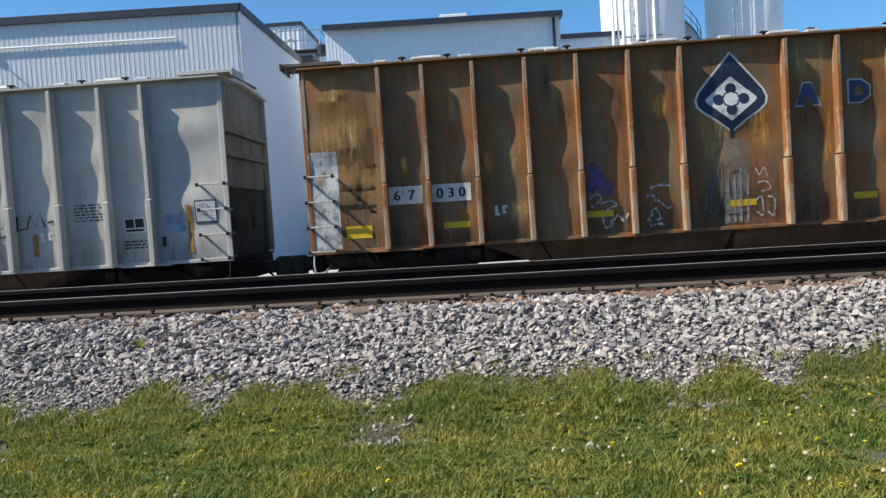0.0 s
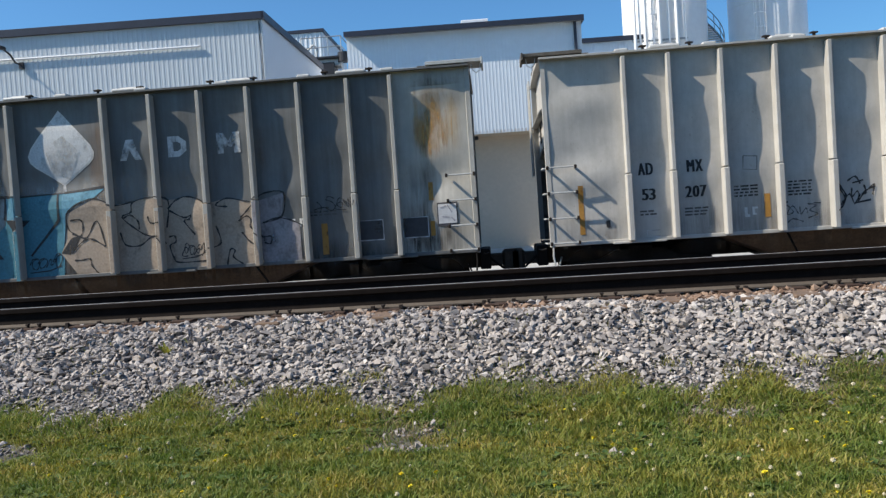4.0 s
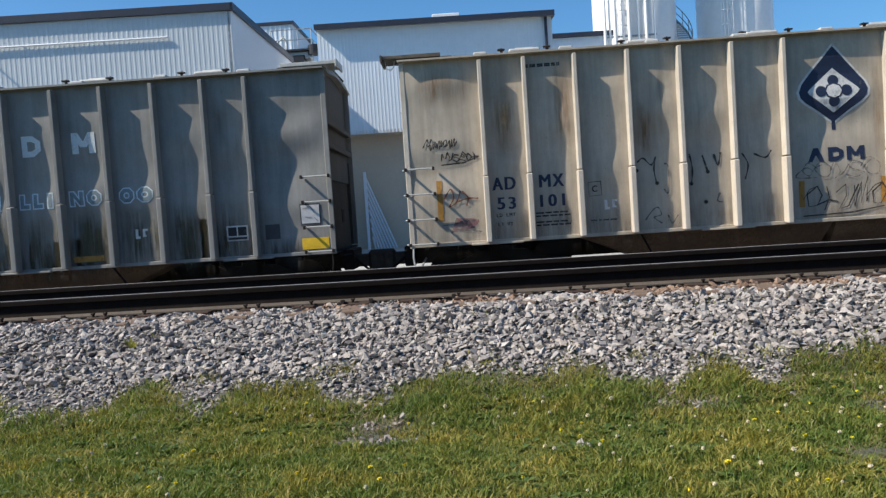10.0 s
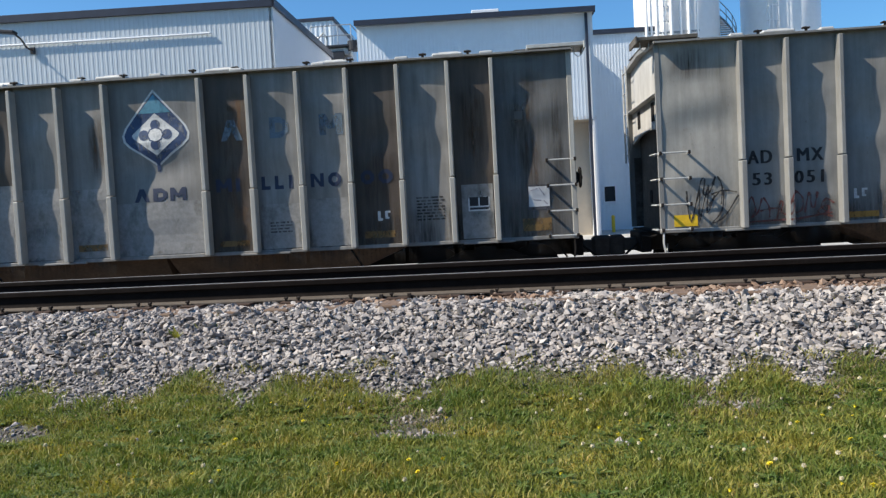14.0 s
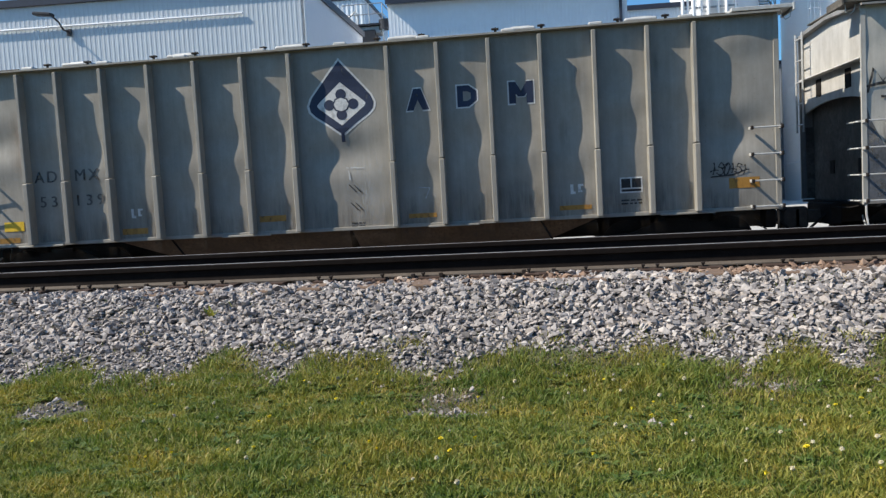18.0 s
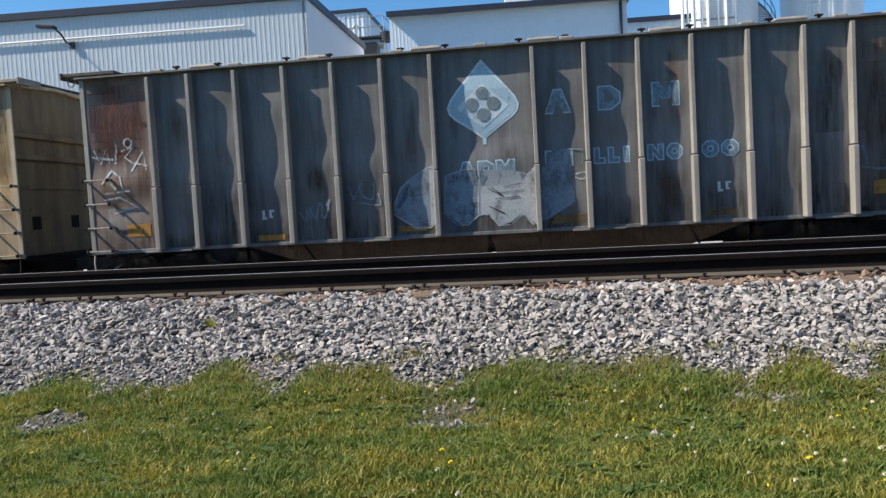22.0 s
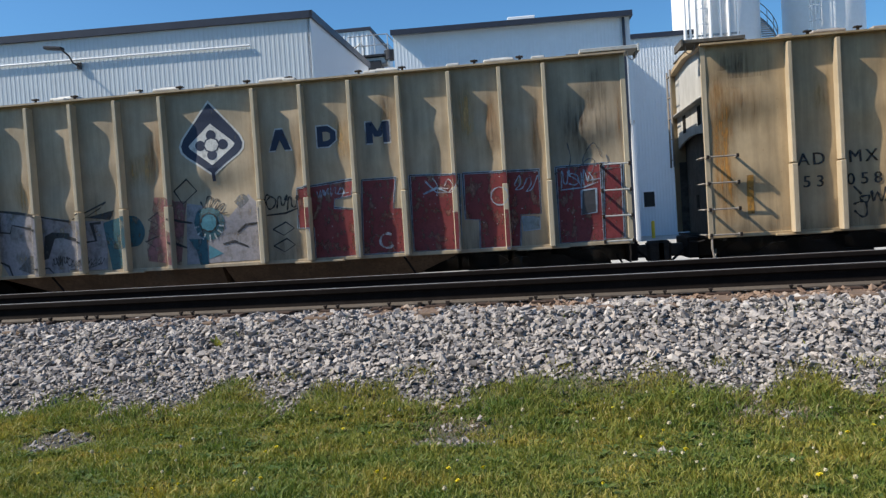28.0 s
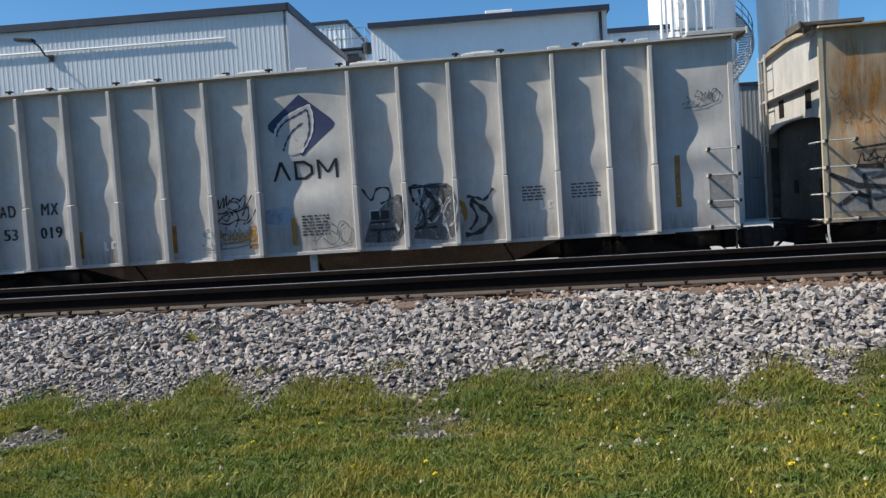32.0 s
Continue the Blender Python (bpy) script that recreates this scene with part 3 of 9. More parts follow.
def edge_plants():
    r = np.random.default_rng(33)
    tufts, dry, weeds = [], [], []
    # tall yellow-green tufts where the lawn meets the stones
    for cx, sx, n, dv in ((1.72, 0.17, 420, 0.12), (2.75, 0.2, 260, 0.1), (0.62, 0.14, 150, 0.08), (-0.2, 0.16, 160, 0.1), (-1.55, 0.2, 260, 0.1), (-2.45, 0.16, 220, 0.12), (-3.6, 0.2, 200, 0.1), (3.4, 0.2, 160, 0.1)):
        x = r.normal(cx, sx, n)
        v = np.array([lerp_table(EDGE, a) for a in x]) + r.normal(dv, 0.1, n)
        y = 7.02 - 0.056 * x - v
        tufts += blades(r, x, y, 0.04, 0.088, 0.004, 0.8)
    # dry stalks and brown thatch along the edge and in thin spots
    x = np.concatenate([r.uniform(-4.2, 4.2, 1800), r.uniform(1.6, 4.2, 900)])
    v = np.array([lerp_table(EDGE, a) for a in x]) + np.abs(r.normal(0.05, 0.26, 2700))
    dry += blades(r, x, 7.02 - 0.056 * x - v, 0.02, 0.07, 0.0025, 1.6)
    x = np.concatenate([r.normal(c, 0.22, 420) for c in (-3.0, -2.0, -0.75, 0.3, 1.15, 2.25, 3.2)])
    v = np.array([lerp_table(EDGE, a) for a in x]) + r.normal(-0.02, 0.1, len(x))
    dry += blades(r, x, 7.02 - 0.056 * x - v, 0.015, 0.045, 0.003, 1.9)
    for cx, cy in ((-0.64, 4.74), (-3.45, 4.95), (2.2, 4.09), (0.35, 5.05), (-1.0, 5.2), (1.1, 4.9)):
        dry += blades(r, r.normal(cx, 0.25, 220), r.normal(cy, 0.1, 220), 0.015, 0.05, 0.0025, 1.8)
    for cx, cy in ((-0.62, 4.98), (1.35, 5.0), (2.7, 4.75)):
        dry += blades(r, r.normal(cx, 0.2, 420), r.normal(cy, 0.12, 420), 0.02, 0.06, 0.003, 1.3)
    # thin sprouts that stand a little way up the stones
    for cx in (-1.1, -0.95, 0.1, 1.2, 2.1, -2.0):
        x = r.normal(cx, 0.07, 45)
        tufts += blades(r, x, 7.02 - 0.056 * x - r.normal(1.33, 0.04, 45), 0.04, 0.09, 0.004, 0.8)
    # flat broad weed leaves in rosettes
    for k in range(900):
        x = r.uniform(-3.9, 3.9)
        y = r.uniform(3.3, 5.6) if k < 640 else 5.35 - abs(r.normal(0, 0.25))
        if grass_cover(x, y) < (0.7 if k < 640 else 0.4):
            continue
        z = ground_z(x, y)
        for j in range(r.integers(5, 10)):
            q, s = r.uniform(0, math.tau), r.uniform(0.03, 0.075)
            d, n = np.array([math.cos(q), math.sin(q), 0.35]), np.array([-math.sin(q), math.cos(q), 0.0])
            o = np.array([x, y, z + 0.01])
            weeds.append((np.array([o, o + d * s * 0.5 + n * s * 0.22, o + d * s * np.array([1, 1, 0.7]), o + d * s * 0.5 - n * s * 0.22]), [(0, 1, 2, 3)]))
    joined("edge_tufts", tufts, TUFT, "tall yellow-green grass tufts at the ballast edge", "grass")
    joined("dry_grass", dry, DRY, "brown dry grass stalks along the stones", "grass")
    joined("lawn_weeds", weeds, WEED, "dark broad-leaved weeds spread through the lawn", "weeds")
    # one small plant among the stones
    w = thing("weed", "small yellow-green weed growing among the stones", "weed", Matrix.Translation((-2.79, 6.3, ground_z(-2.79, 6.3))))
    for j in range(14):
        q, s = r.uniform(0, math.tau), r.uniform(0.05, 0.1)
        bm = bmesh.new()
        d, n = Vector((math.cos(q), math.sin(q), 1.1)), Vector((-math.sin(q), math.cos(q), 0))
        bm.faces.new([bm.verts.new(c) for c in (Vector((0, 0, -0.01)), d * s * 0.5 + n * s * 0.2, d * s, d * s * 0.5 - n * s * 0.2)])
        part("leaf", bm, TUFT, w)


edge_plants()


def flower_meshes():
    yellow = plain("dandelion_yellow", (0.85, 0.7, 0.03), 0.7, 0, 0.2, 60)
    puff = plain("seed_head_white", (0.8, 0.72, 0.52), 0.9, 0, 0.15, 60)
    stalk = plain("flower_stalk", (0.12, 0.17, 0.04), 0.6, 0, 0.2, 30)
    r = np.random.default_rng(2)
    head = bmesh.new()
    for k in range(46):
        a, t = r.uniform(0, math.tau), r.uniform(0.1, 1.25)
        d = Vector((math.cos(a) * math.sin(t), math.sin(a) * math.sin(t), math.cos(t) * 0.55))
        s = d.cross(Vector((0, 0, 1))).normalized() * 0.003 if d.xy.length > 0.01 else Vector((0.003, 0, 0))
        p, q = d * 0.004, d * 0.019
        head.faces.new([head.verts.new(c) for c in (p - s * 0.5, p + s * 0.5, q + s, q - s)])
    cyl(head, 0, 0, -0.008, 0.003, 0.004, 0.009, 8)
    ball = bmesh.new()
    for k in range(110):
        d = Vector(r.normal(size=3)).normalized()
        o = d.orthogonal().normalized()
        s, u = o * 0.0035, d.cross(o) * 0.0035
        q = d * r.uniform(0.013, 0.018)
        ball.faces.new([ball.verts.new(c) for c in (d * 0.003, q + s, q * 1.1, q - s)])
        ball.faces.new([ball.verts.new(c) for c in (q - u, q + s, q + u)])
    stem = tube(bmesh.new(), [(0, 0, 0), (0.006, 0.002, 0.5), (0.0, 0.0, 1.0)], 0.0018, 5)
    return mesh_of("head", head, yellow), mesh_of("head", ball, puff), mesh_of("stalk", stem, stalk)


def flowers():
    f_yellow, f_puff, f_stalk = flower_meshes()
    r = np.random.default_rng(21)
    spots = [(-0.38, 4.01, "y"), (1.97, 4.62, "y"), (2.35, 4.8, "y"), (2.25, 4.88, "y"), (1.23, 3.81, "y"), (0.22, 3.84, "y"), (-1.14, 4.69, "y"), (-0.96, 4.06, "y"), (-0.26, 4.77, "p"), (-0.53, 4.13, "p"), (-1.48, 4.7, "p"), (0.69, 4.75, "p"), (1.62, 4.3, "p"), (1.3, 4.59, "p"), (-2.04, 4.56, "p"), (-2.52, 4.55, "p"), (0.38, 4.99, "y"), (-2.21, 4.1, "p"), (-3.28, 4.47, "p"), (-2.91, 4.55, "p")]
    for k in range(150):
        x, y = (r.uniform(-3.6, 3.6) if k < 110 else r.uniform(0.6, 3.6)), r.uniform(3.5, 5.5)
        if grass_cover(x, y) > 0.8 and abs(x) < y * 0.78:
            spots.append((x, y, "y" if k % 2 == 0 and k < 110 else "p"))
    for x, y, kind in spots:
        h = r.uniform(0.05, 0.1)
        s = r.uniform(0.5, 0.95)
        at = (x, y, ground_z(x, y) - 0.005)
        if kind == "y":
            t = thing("dandelion", "yellow dandelion flower open in the lawn", "flower", Matrix.Translation(at), "lawn flowers")
            hd = part("head", f_yellow, None, t)
        else:
            t = thing("dandelion", "white dandelion seed head on a thin stalk", "flower", Matrix.Translation(at), "lawn flowers")
            hd = part("head", f_puff, None, t)
        hd.matrix_basis = Matrix.LocRotScale((0, 0, h), Euler((r.uniform(-0.4, 0.4), r.uniform(-0.4, 0.4), 0)), (s * (1.05 if kind == "y" else 0.8),) * 3)
        st = part("stalk", f_stalk, None, t)
        st.matrix_basis = Matrix.LocRotScale((0, 0, 0), None, (1, 1, h))


flowers()


# ---- tracks ----
def rail_mesh(length, name="rail"):
    """A flat-bottom rail, top at z = 0, head polished along its top."""
    prof = [(-0.076, -0.186), (0.076, -0.186), (0.076, -0.175), (0.02, -0.155), (0.009, -0.13), (0.009, -0.06), (0.036, -0.045), (0.037, -0.01), (0.028, 0.0), (-0.028, 0.0), (-0.037, -0.01), (-0.036, -0.045), (-0.009, -0.06), (-0.009, -0.13), (-0.02, -0.155), (-0.076, -0.175)]
    bm = extrude_profile(bmesh.new(), prof, -length / 2, length / 2)
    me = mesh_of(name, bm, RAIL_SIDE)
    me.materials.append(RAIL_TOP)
    me.materials.append(RAIL_FOOT_LIT)
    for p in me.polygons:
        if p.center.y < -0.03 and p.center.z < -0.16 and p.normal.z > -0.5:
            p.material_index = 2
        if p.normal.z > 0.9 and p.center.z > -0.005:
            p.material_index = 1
    return me


def track(name, m, label, half, ties_in, length=240.0, detail=True):
    t = thing(name, label, "railway track", m, kind="structure")
    me = rail_mesh(length)
    for y in (0.0, 1.51):
        part("rail", me, None, t).location = (0, y, 0)
    r = np.random.default_rng(5)
    tie = mesh_of("tie", boxm(-0.115, 0.115, -0.55, 2.06, -0.38, -0.205, bevel=0.012), TIE_WOOD)
    plate = mesh_of("tie_plate", boxm(-0.1, 0.1, -0.19, 0.17, -0.205, -0.186, bevel=0.004), PLATE)
    spike = bmesh.new()
    box(spike, -0.009, 0.009, -0.009, 0.009, -0.2, -0.155)
    box(spike, -0.016, 0.016, -0.02, 0.014, -0.165, -0.145, bevel=0.004)
    spike = mesh_of("spike", spike, ANCHOR)
    anchor = bmesh.new()
    box(anchor, -0.018, 0.018, -0.105, 0.1, -0.215, -0.187, bevel=0.004)
    box(anchor, -0.018, 0.018, -0.105, -0.076, -0.2, -0.155, bevel=0.004)
    anchor = mesh_of("rail_anchor", anchor, ANCHOR)
    n = int(half / 0.495)
    for i in range(-n, n + 1):
        x = i * 0.495 + r.uniform(-0.03, 0.03)
        b = part("tie", tie, None, t)
        b.location, b.rotation_euler = (x, r.uniform(-0.06, 0.06), r.uniform(-0.012, 0.006)), (0, 0, r.uniform(-0.015, 0.015))
        if abs(x) > ties_in or not detail:
            continue
        for y in (0.0, 1.51):
            part("tie_plate", plate, None, t).location = (x, y, 0)
            if y == 0.0:
                for dx, dy in ((-0.06, -0.1), (0.06, -0.1)):
                    if r.random() < 0.4:
                        continue
                    part("spike", spike, None, t).location = (x + dx, y + dy, 0)
                if i % 2 == 0:
                    for dx in (-0.14, 0.14):
                        if r.random() < 0.5:
                            part("rail_anchor", anchor, None, t).location = (x + dx + r.uniform(-0.04, 0.04), y, 0)
    return t


track("near_track", TRACK, "rusty steel rails spiked to weathered wooden ties", 16, 8)
RAIL_Z, TRACK_Y = -0.15, 15.15
track("far_track", pose(0, TRACK_Y - 0.755, RAIL_Z), "dark siding track under the train", 20, 0, detail=False)


# ---- buildings ----
def ribbed_wall(bm, x0, x1, z0, z1, y, pitch=0.3, depth=0.04, z1b=None):
    """Trapezoid-ribbed cladding facing -y; the top may slope to z1b at x1."""
    z1b = z1 if z1b is None else z1b
    xs, k = [], x0
    while k < x1 - 1e-6:
        for f, d in ((0.0, 0.0), (0.52, 0.0), (0.62, depth), (0.9, depth)):
            if k + f * pitch < x1:
                xs.append((k + f * pitch, y - d))
        k += pitch
    xs.append((x1, y))
    lo = [bm.verts.new((x, yy, z0)) for x, yy in xs]
    hi = [bm.verts.new((x, yy, z1 + (z1b - z1) * (x - x0) / (x1 - x0))) for x, yy in xs]
    for i in range(len(xs) - 1):
        bm.faces.new((lo[i], lo[i + 1], hi[i + 1], hi[i]))
    return bm


GROUND_BACK = -0.36


def rubble():
    """Pale broken stone strewn along the yard's edge behind the train."""
    r = np.random.default_rng(61)
    items = []
    for k in range(620):
        x, y = r.uniform(-14, 16), r.uniform(17.2, 19.4)
        if noise.noise((x * 0.5, y * 0.5, 9)) < -0.05:
            continue
        s, f = SHAPES[k % len(SHAPES)]
        size = r.uniform(0.04, 0.1)
        items.append(((s * size) @ random_turn(r).T + np.array([x, y, ground_z(x, y) + 0.02]), f))
    joined("rubble", items, random_tint("pale_rubble", [(0.0, (0.3, 0.29, 0.27)), (0.5, (0.55, 0.54, 0.5)), (1.0, (0.75, 0.74, 0.7))], 0.9), "pale broken stone strewn along the yard edge", "rubble")


rubble()
B = pose(-8.46, 30.0, 0, 0, 0, 2.6)


def warehouse():
    t = thing("warehouse", "tall white warehouse with ribbed metal siding and dark roof trim", "building", B)
    part("wall", ribbed_wall(bmesh.new(), -60, 0, GROUND_BACK, 9.72, 0, 0.19, 0.006), SIDING_OLD, t, "white ribbed metal front wall")
    bm = bmesh.new()
    a = [(0, 0.0, GROUND_BACK), (0, 13.4, GROUND_BACK), (0, 13.4, 10.35), (0, 0.0, 9.72)]
    b = [(-0.25, p[1], p[2]) for p in a]
    va, vb = [bm.verts.new(p) for p in a], [bm.verts.new(p) for p in b]
    bm.faces.new(va)
    bm.faces.new(vb[::-1])
    for i in range(4):
        bm.faces.new((va[i], vb[i], vb[(i + 1) % 4], va[(i + 1) % 4]))
    part("wall", bm, SMOOTH, t, "smooth white panel side wall")
    part("wall", boxm(-60, 0, 13.2, 13.45, GROUND_BACK, 10.3), SMOOTH, t)
    bm = bmesh.new()
    for p in ((-60, -0.05, 9.76), (0.05, -0.05, 9.76), (0.05, 13.5, 10.4), (-60, 13.5, 10.4)):
        bm.verts.new(p)
    bm.faces.new(bm.verts[:])
    bmesh.ops.solidify(bm, geom=bm.faces[:], thickness=0.12)
    part("roof", bm, GALV, t)
    part("trim", boxm(-60, 0.1, -0.14, -0.02, 9.68, 9.97, bevel=0.01), FASCIA, t, "dark metal roof trim")
    bm = boxm(0.012, 0.12, -0.14, 13.5, -0.15, 0.14)
    for v in bm.verts:
        v.co.z += 9.83 + (v.co.y + 0.14) * 0.047
    part("trim", bm, FASCIA, t, "dark metal roof trim")
    bm = tube(bmesh.new(), [(-60, -0.075, 8.82), (-2.47, -0.075, 8.81)], 0.04, 8)
    for k in range(19):
        box(bm, -59 + k * 3, -58.97 + k * 3, -0.08, 0.0, 8.8, 8.84)
    part("conduit", bm, SMOOTH, t, "white conduit along the wall")
    return t


warehouse()


def wall_lamp(m, label):
    t = thing("wall_lamp", label, "lamp", m)
    part("bracket", boxm(-0.09, 0.09, -0.08, 0.0, -0.13, 0.13, bevel=0.01), LAMP_DARK, t)
    part("arm", tube(bmesh.new(), [(0, -0.06, 0), (-0.1, -0.3, 0.08), (-0.16, -0.5, 0.34), (-0.3, -0.7, 0.52)], 0.035), LAMP_DARK, t)
    bm = bmesh.new()
    box(bm, -0.95, -0.2, -0.95, -0.62, 0.49, 0.62, bevel=0.04)
    for v in bm.verts:
        v.co.z += 0.12 * -(v.co.x + 0.3)
    part("head", bm, LAMP_DARK, t, "dark floodlight head")


wall_lamp(B @ pose(-9.52, -0.04, 8.55), "dark bronze floodlight on a bracket of the wall")


def mill():
    m = pose(-7.3, 42.0, 0, 0, 0, 2.4)
    t = thing("mill_hall", "white hall with ribbed siding above a recessed loading bay", "building", m)
    W = 12.65
    part("wall", ribbed_wall(bmesh.new(), 0, W, 5.93, 11.58, 0, 0.19, 0.006), SIDING, t, "white ribbed metal upper wall")
    part("bay_wall", boxm(0, W, 1.6, 1.85, GROUND_BACK, 5.93), BAY, t, "painted loading bay wall in shade")
    part("bay_ceiling", boxm(0, W, 0.0, 1.6, 5.93, 6.1), BAY, t)
    part("side_wall", boxm(W - 0.2, W, 0.02, 16, GROUND_BACK, 11.58), SMOOTH, t, "smooth white panel side wall")
    part("side_wall", boxm(0, 0.2, 0.02, 16, GROUND_BACK, 11.58), SMOOTH, t, "smooth white panel side wall")
    part("roof", boxm(-0.05, W + 0.05, -0.4, 16, 11.58, 11.7), GALV, t)
    part("trim", boxm(-0.08, W + 0.1, -0.46, -0.38, 11.54, 11.83, bevel=0.01), FASCIA, t, "dark metal roof trim")
    part("trim", boxm(W + 0.05, W + 0.12, -0.38, 16, 11.54, 11.83), FASCIA, t, "dark metal roof trim")
    part("downpipe", boxm(W - 0.42, W - 0.28, -0.2, -0.06, GROUND_BACK, 11.54, bevel=0.01), FASCIA, t, "dark downpipe at the corner")
    part("column", boxm(0.0, 0.55, 0.05, 0.6, GROUND_BACK, 5.93, bevel=0.02), SMOOTH, t, "white column at the corner of the bay")
    part("bay_lamp", boxm(6.45, 6.8, 0.9, 1.3, 5.75, 5.93, bevel=0.03), LAMP_DARK, t, "dark lamp under the bay ceiling")
    # sloping white pipes beside a post in the bay
    k = thing("feed_pipes", "parallel white pipes sloping down from a post in the bay", "pipes", m @ pose(1.95, 1.0, GROUND_BACK))
    part("post", boxm(-0.075, 0.075, -0.1, 0.1, 0, 4.3, bevel=0.01), SMOOTH, k, "white steel post")
    for i in range(8):
        z = 4.15 - 0.5 * i
        part("pipe", tube(bmesh.new(), [(-0.06 + 0.04 * i, 0.16, z + 0.06), (0.12 + 0.34 * z, 0.16, 0.0)], 0.055, 8), SMOOTH, k)
    u = thing("roof_unit", "small white ventilator on the hall roof", "roof unit", m @ pose(7.0, 1.5, 11.7))
    part("case", boxm(-0.75, 0.75, -0.6, 0.6, 0.1, 0.62, bevel=0.03), SMOOTH, u)
    part("curb", boxm(-0.65, 0.65, -0.5, 0.5, 0.0, 0.1), GALV, u)


mill()


def low_hall():
    t = thing("low_hall", "white ribbed hall behind the mill with a small dark window", "building", pose(5.6, 50.0, 0, 0, 0, 2.4))
    part("wall", ribbed_wall(bmesh.new(), 0, 4.6, GROUND_BACK, 12.0, 0, 0.19, 0.009), SIDING, t, "white ribbed metal wall")
    part("side_wall", boxm(4.5, 4.6, 0.02, 12, GROUND_BACK, 12.0), SMOOTH, t)
    part("roof", boxm(0, 4.65, -0.1, 12, 12.0, 12.1), GALV, t)
    part("trim", boxm(0, 4.7, -0.16, -0.08, 11.95, 12.25, bevel=0.01), FASCIA, t, "dark metal roof trim")
    w = part("window_frame", boxm(0.88, 1.72, -0.1, 0.04, 1.38, 2.5, bevel=0.01), SMOOTH, t)
    part("pane", boxm(0.97, 1.63, -0.115, -0.1, 1.47, 2.41), GLASS, w, "dark window pane")
    for x in (5.27, 6.48):
        b = thing("bollard", "yellow steel guard post before the hall", "bollard", pose(x, 46, GROUND_BACK), "guard posts")
        part("post", cyl(bmesh.new(), 0, 0, 0, 0.95, 0.1, sides=14), YELLOW_PAINT, b)
        part("cap", cyl(bmesh.new(), 0, 0, 0.95, 1.01, 0.1, 0.06, sides=14), YELLOW_PAINT, b)


low_hall()


def link_wall():
    t = thing("link_building", "white connecting wall between the two halls", "building", pose(-13.0, 45.5, 0, 0, 0, 2.4))
    part("wall", ribbed_wall(bmesh.new(), 0, 5.8, GROUND_BACK, 10.2, 0, 0.24, 0.012), SMOOTH, t)
    part("roof", boxm(0, 5.8, -0.05, 3, 10.2, 10.3), GALV, t)
    p = thing("penthouse", "white roof house with dark trim and railing", "building", pose(-14.6, 49.0, 10.3))
    part("wall", ribbed_wall(bmesh.new(), 0, 4.6, 0, 3.5, 0, 0.3, 0.03), SIDING, p)
    part("wall", boxm(4.5, 4.6, 0.02, 8, 0, 3.5), SMOOTH, p)
    part("roof", boxm(-0.1, 4.7, -0.1, 8, 3.5, 3.72, bevel=0.02), FASCIA, p, "dark roof edge")
    part("support", boxm(0, 4.6, 0.0, 8, -10.65, 0.0), SMOOTH, p)
    r = thing("roof_platform", "galvanised roof platform with railings and dark fan", "platform", pose(-10.8, 46.0, 10.3))
    part("deck", boxm(0, 2.5, 0, 1.4, 1.2, 1.3), LAMP_DARK, r, "dark platform edge")
    part("base", boxm(1.0, 1.95, 0.1, 1.2, 0.0, 0.95, bevel=0.02), LAMP_DARK, r, "dark machine base")
    part("housing", boxm(0.55, 2.3, 0.3, 1.3, 0.75, 1.2, bevel=0.05), GALV, r, "grey sloping duct housing")
    for x in (0.06, 2.44):
        part("leg", boxm(x - 0.04, x + 0.04, 0.1, 0.2, 0.0, 1.2), GALV, r)
    for i in range(4):
        part("post", tube(bmesh.new(), [(0.05 + i * 0.8, 0.05, 1.3), (0.05 + i * 0.8, 0.05, 2.45)], 0.03), GALV, r)
    for z in (1.85, 2.45):
        part("rail", tube(bmesh.new(), [(0.05, 0.05, z), (2.45, 0.05, z)], 0.03), GALV, r)
    part("rail", tube(bmesh.new(), [(2.45, 0.05, 2.45), (2.45, 3.0, 2.45)], 0.03), GALV, r)
    part("rail", tube(bmesh.new(), [(2.45, 0.05, 1.85), (2.45, 3.0, 1.85)], 0.03), GALV, r)
    part("hose", tube(bmesh.new(), [(0.15, 0.3, 1.3), (0.3, 0.3, 1.75), (0.75, 0.3, 2.1), (0.95, 0.3, 1.8), (0.9, 0.3, 1.3)], 0.06, 8), GALV, r)
    part("fan", cyl(bmesh.new(), 2.55, 0.3, 0.95, 1.5, 0.38, sides=18), LAMP_DARK, r, "dark round fan")


link_wall()


ANNEX = plain("grey_block_wall", (0.27, 0.3, 0.33), 0.8, 0.0, 0.1, 0.6)


def annex():
    t = thing("annex", "low pale annex with dark roof trim beside the silo", "building", pose(15.56, 56.5, GROUND_BACK, 0, 0, 2.4))
    part("wall", ribbed_wall(bmesh.new(), 0, 14, 0, 9.4, 0, 0.3, 0.012), ANNEX, t, "grey panel wall")
    part("side_wall", boxm(0, 0.15, 0.02, 5, 0, 9.4), SMOOTH, t)
    part("roof", boxm(-0.03, 14, 0.02, 5, 9.4, 9.48), GALV, t)
    part("trim", boxm(-0.05, 14, -0.1, 0.02, 9.28, 9.52, bevel=0.01), FASCIA, t, "dark metal roof trim")
    part("wall_pipe", tube(bmesh.new(), [(0.9, -0.1, 2.9), (1.6, -0.1, 2.9)], 0.06, 8), GALV, t)
    w = thing("yard_wall", "long pale wall closing the yard behind the silos", "wall", pose(10.0, 62.0, GROUND_BACK), kind="structure")
    part("wall_face", ribbed_wall(bmesh.new(), 0, 60, 0, 7.0, 0, 0.3, 0.02), SMOOTH, w)
    part("coping", boxm(0, 60, -0.03, 0.3, 7.0, 7.15), FASCIA, w)


annex()


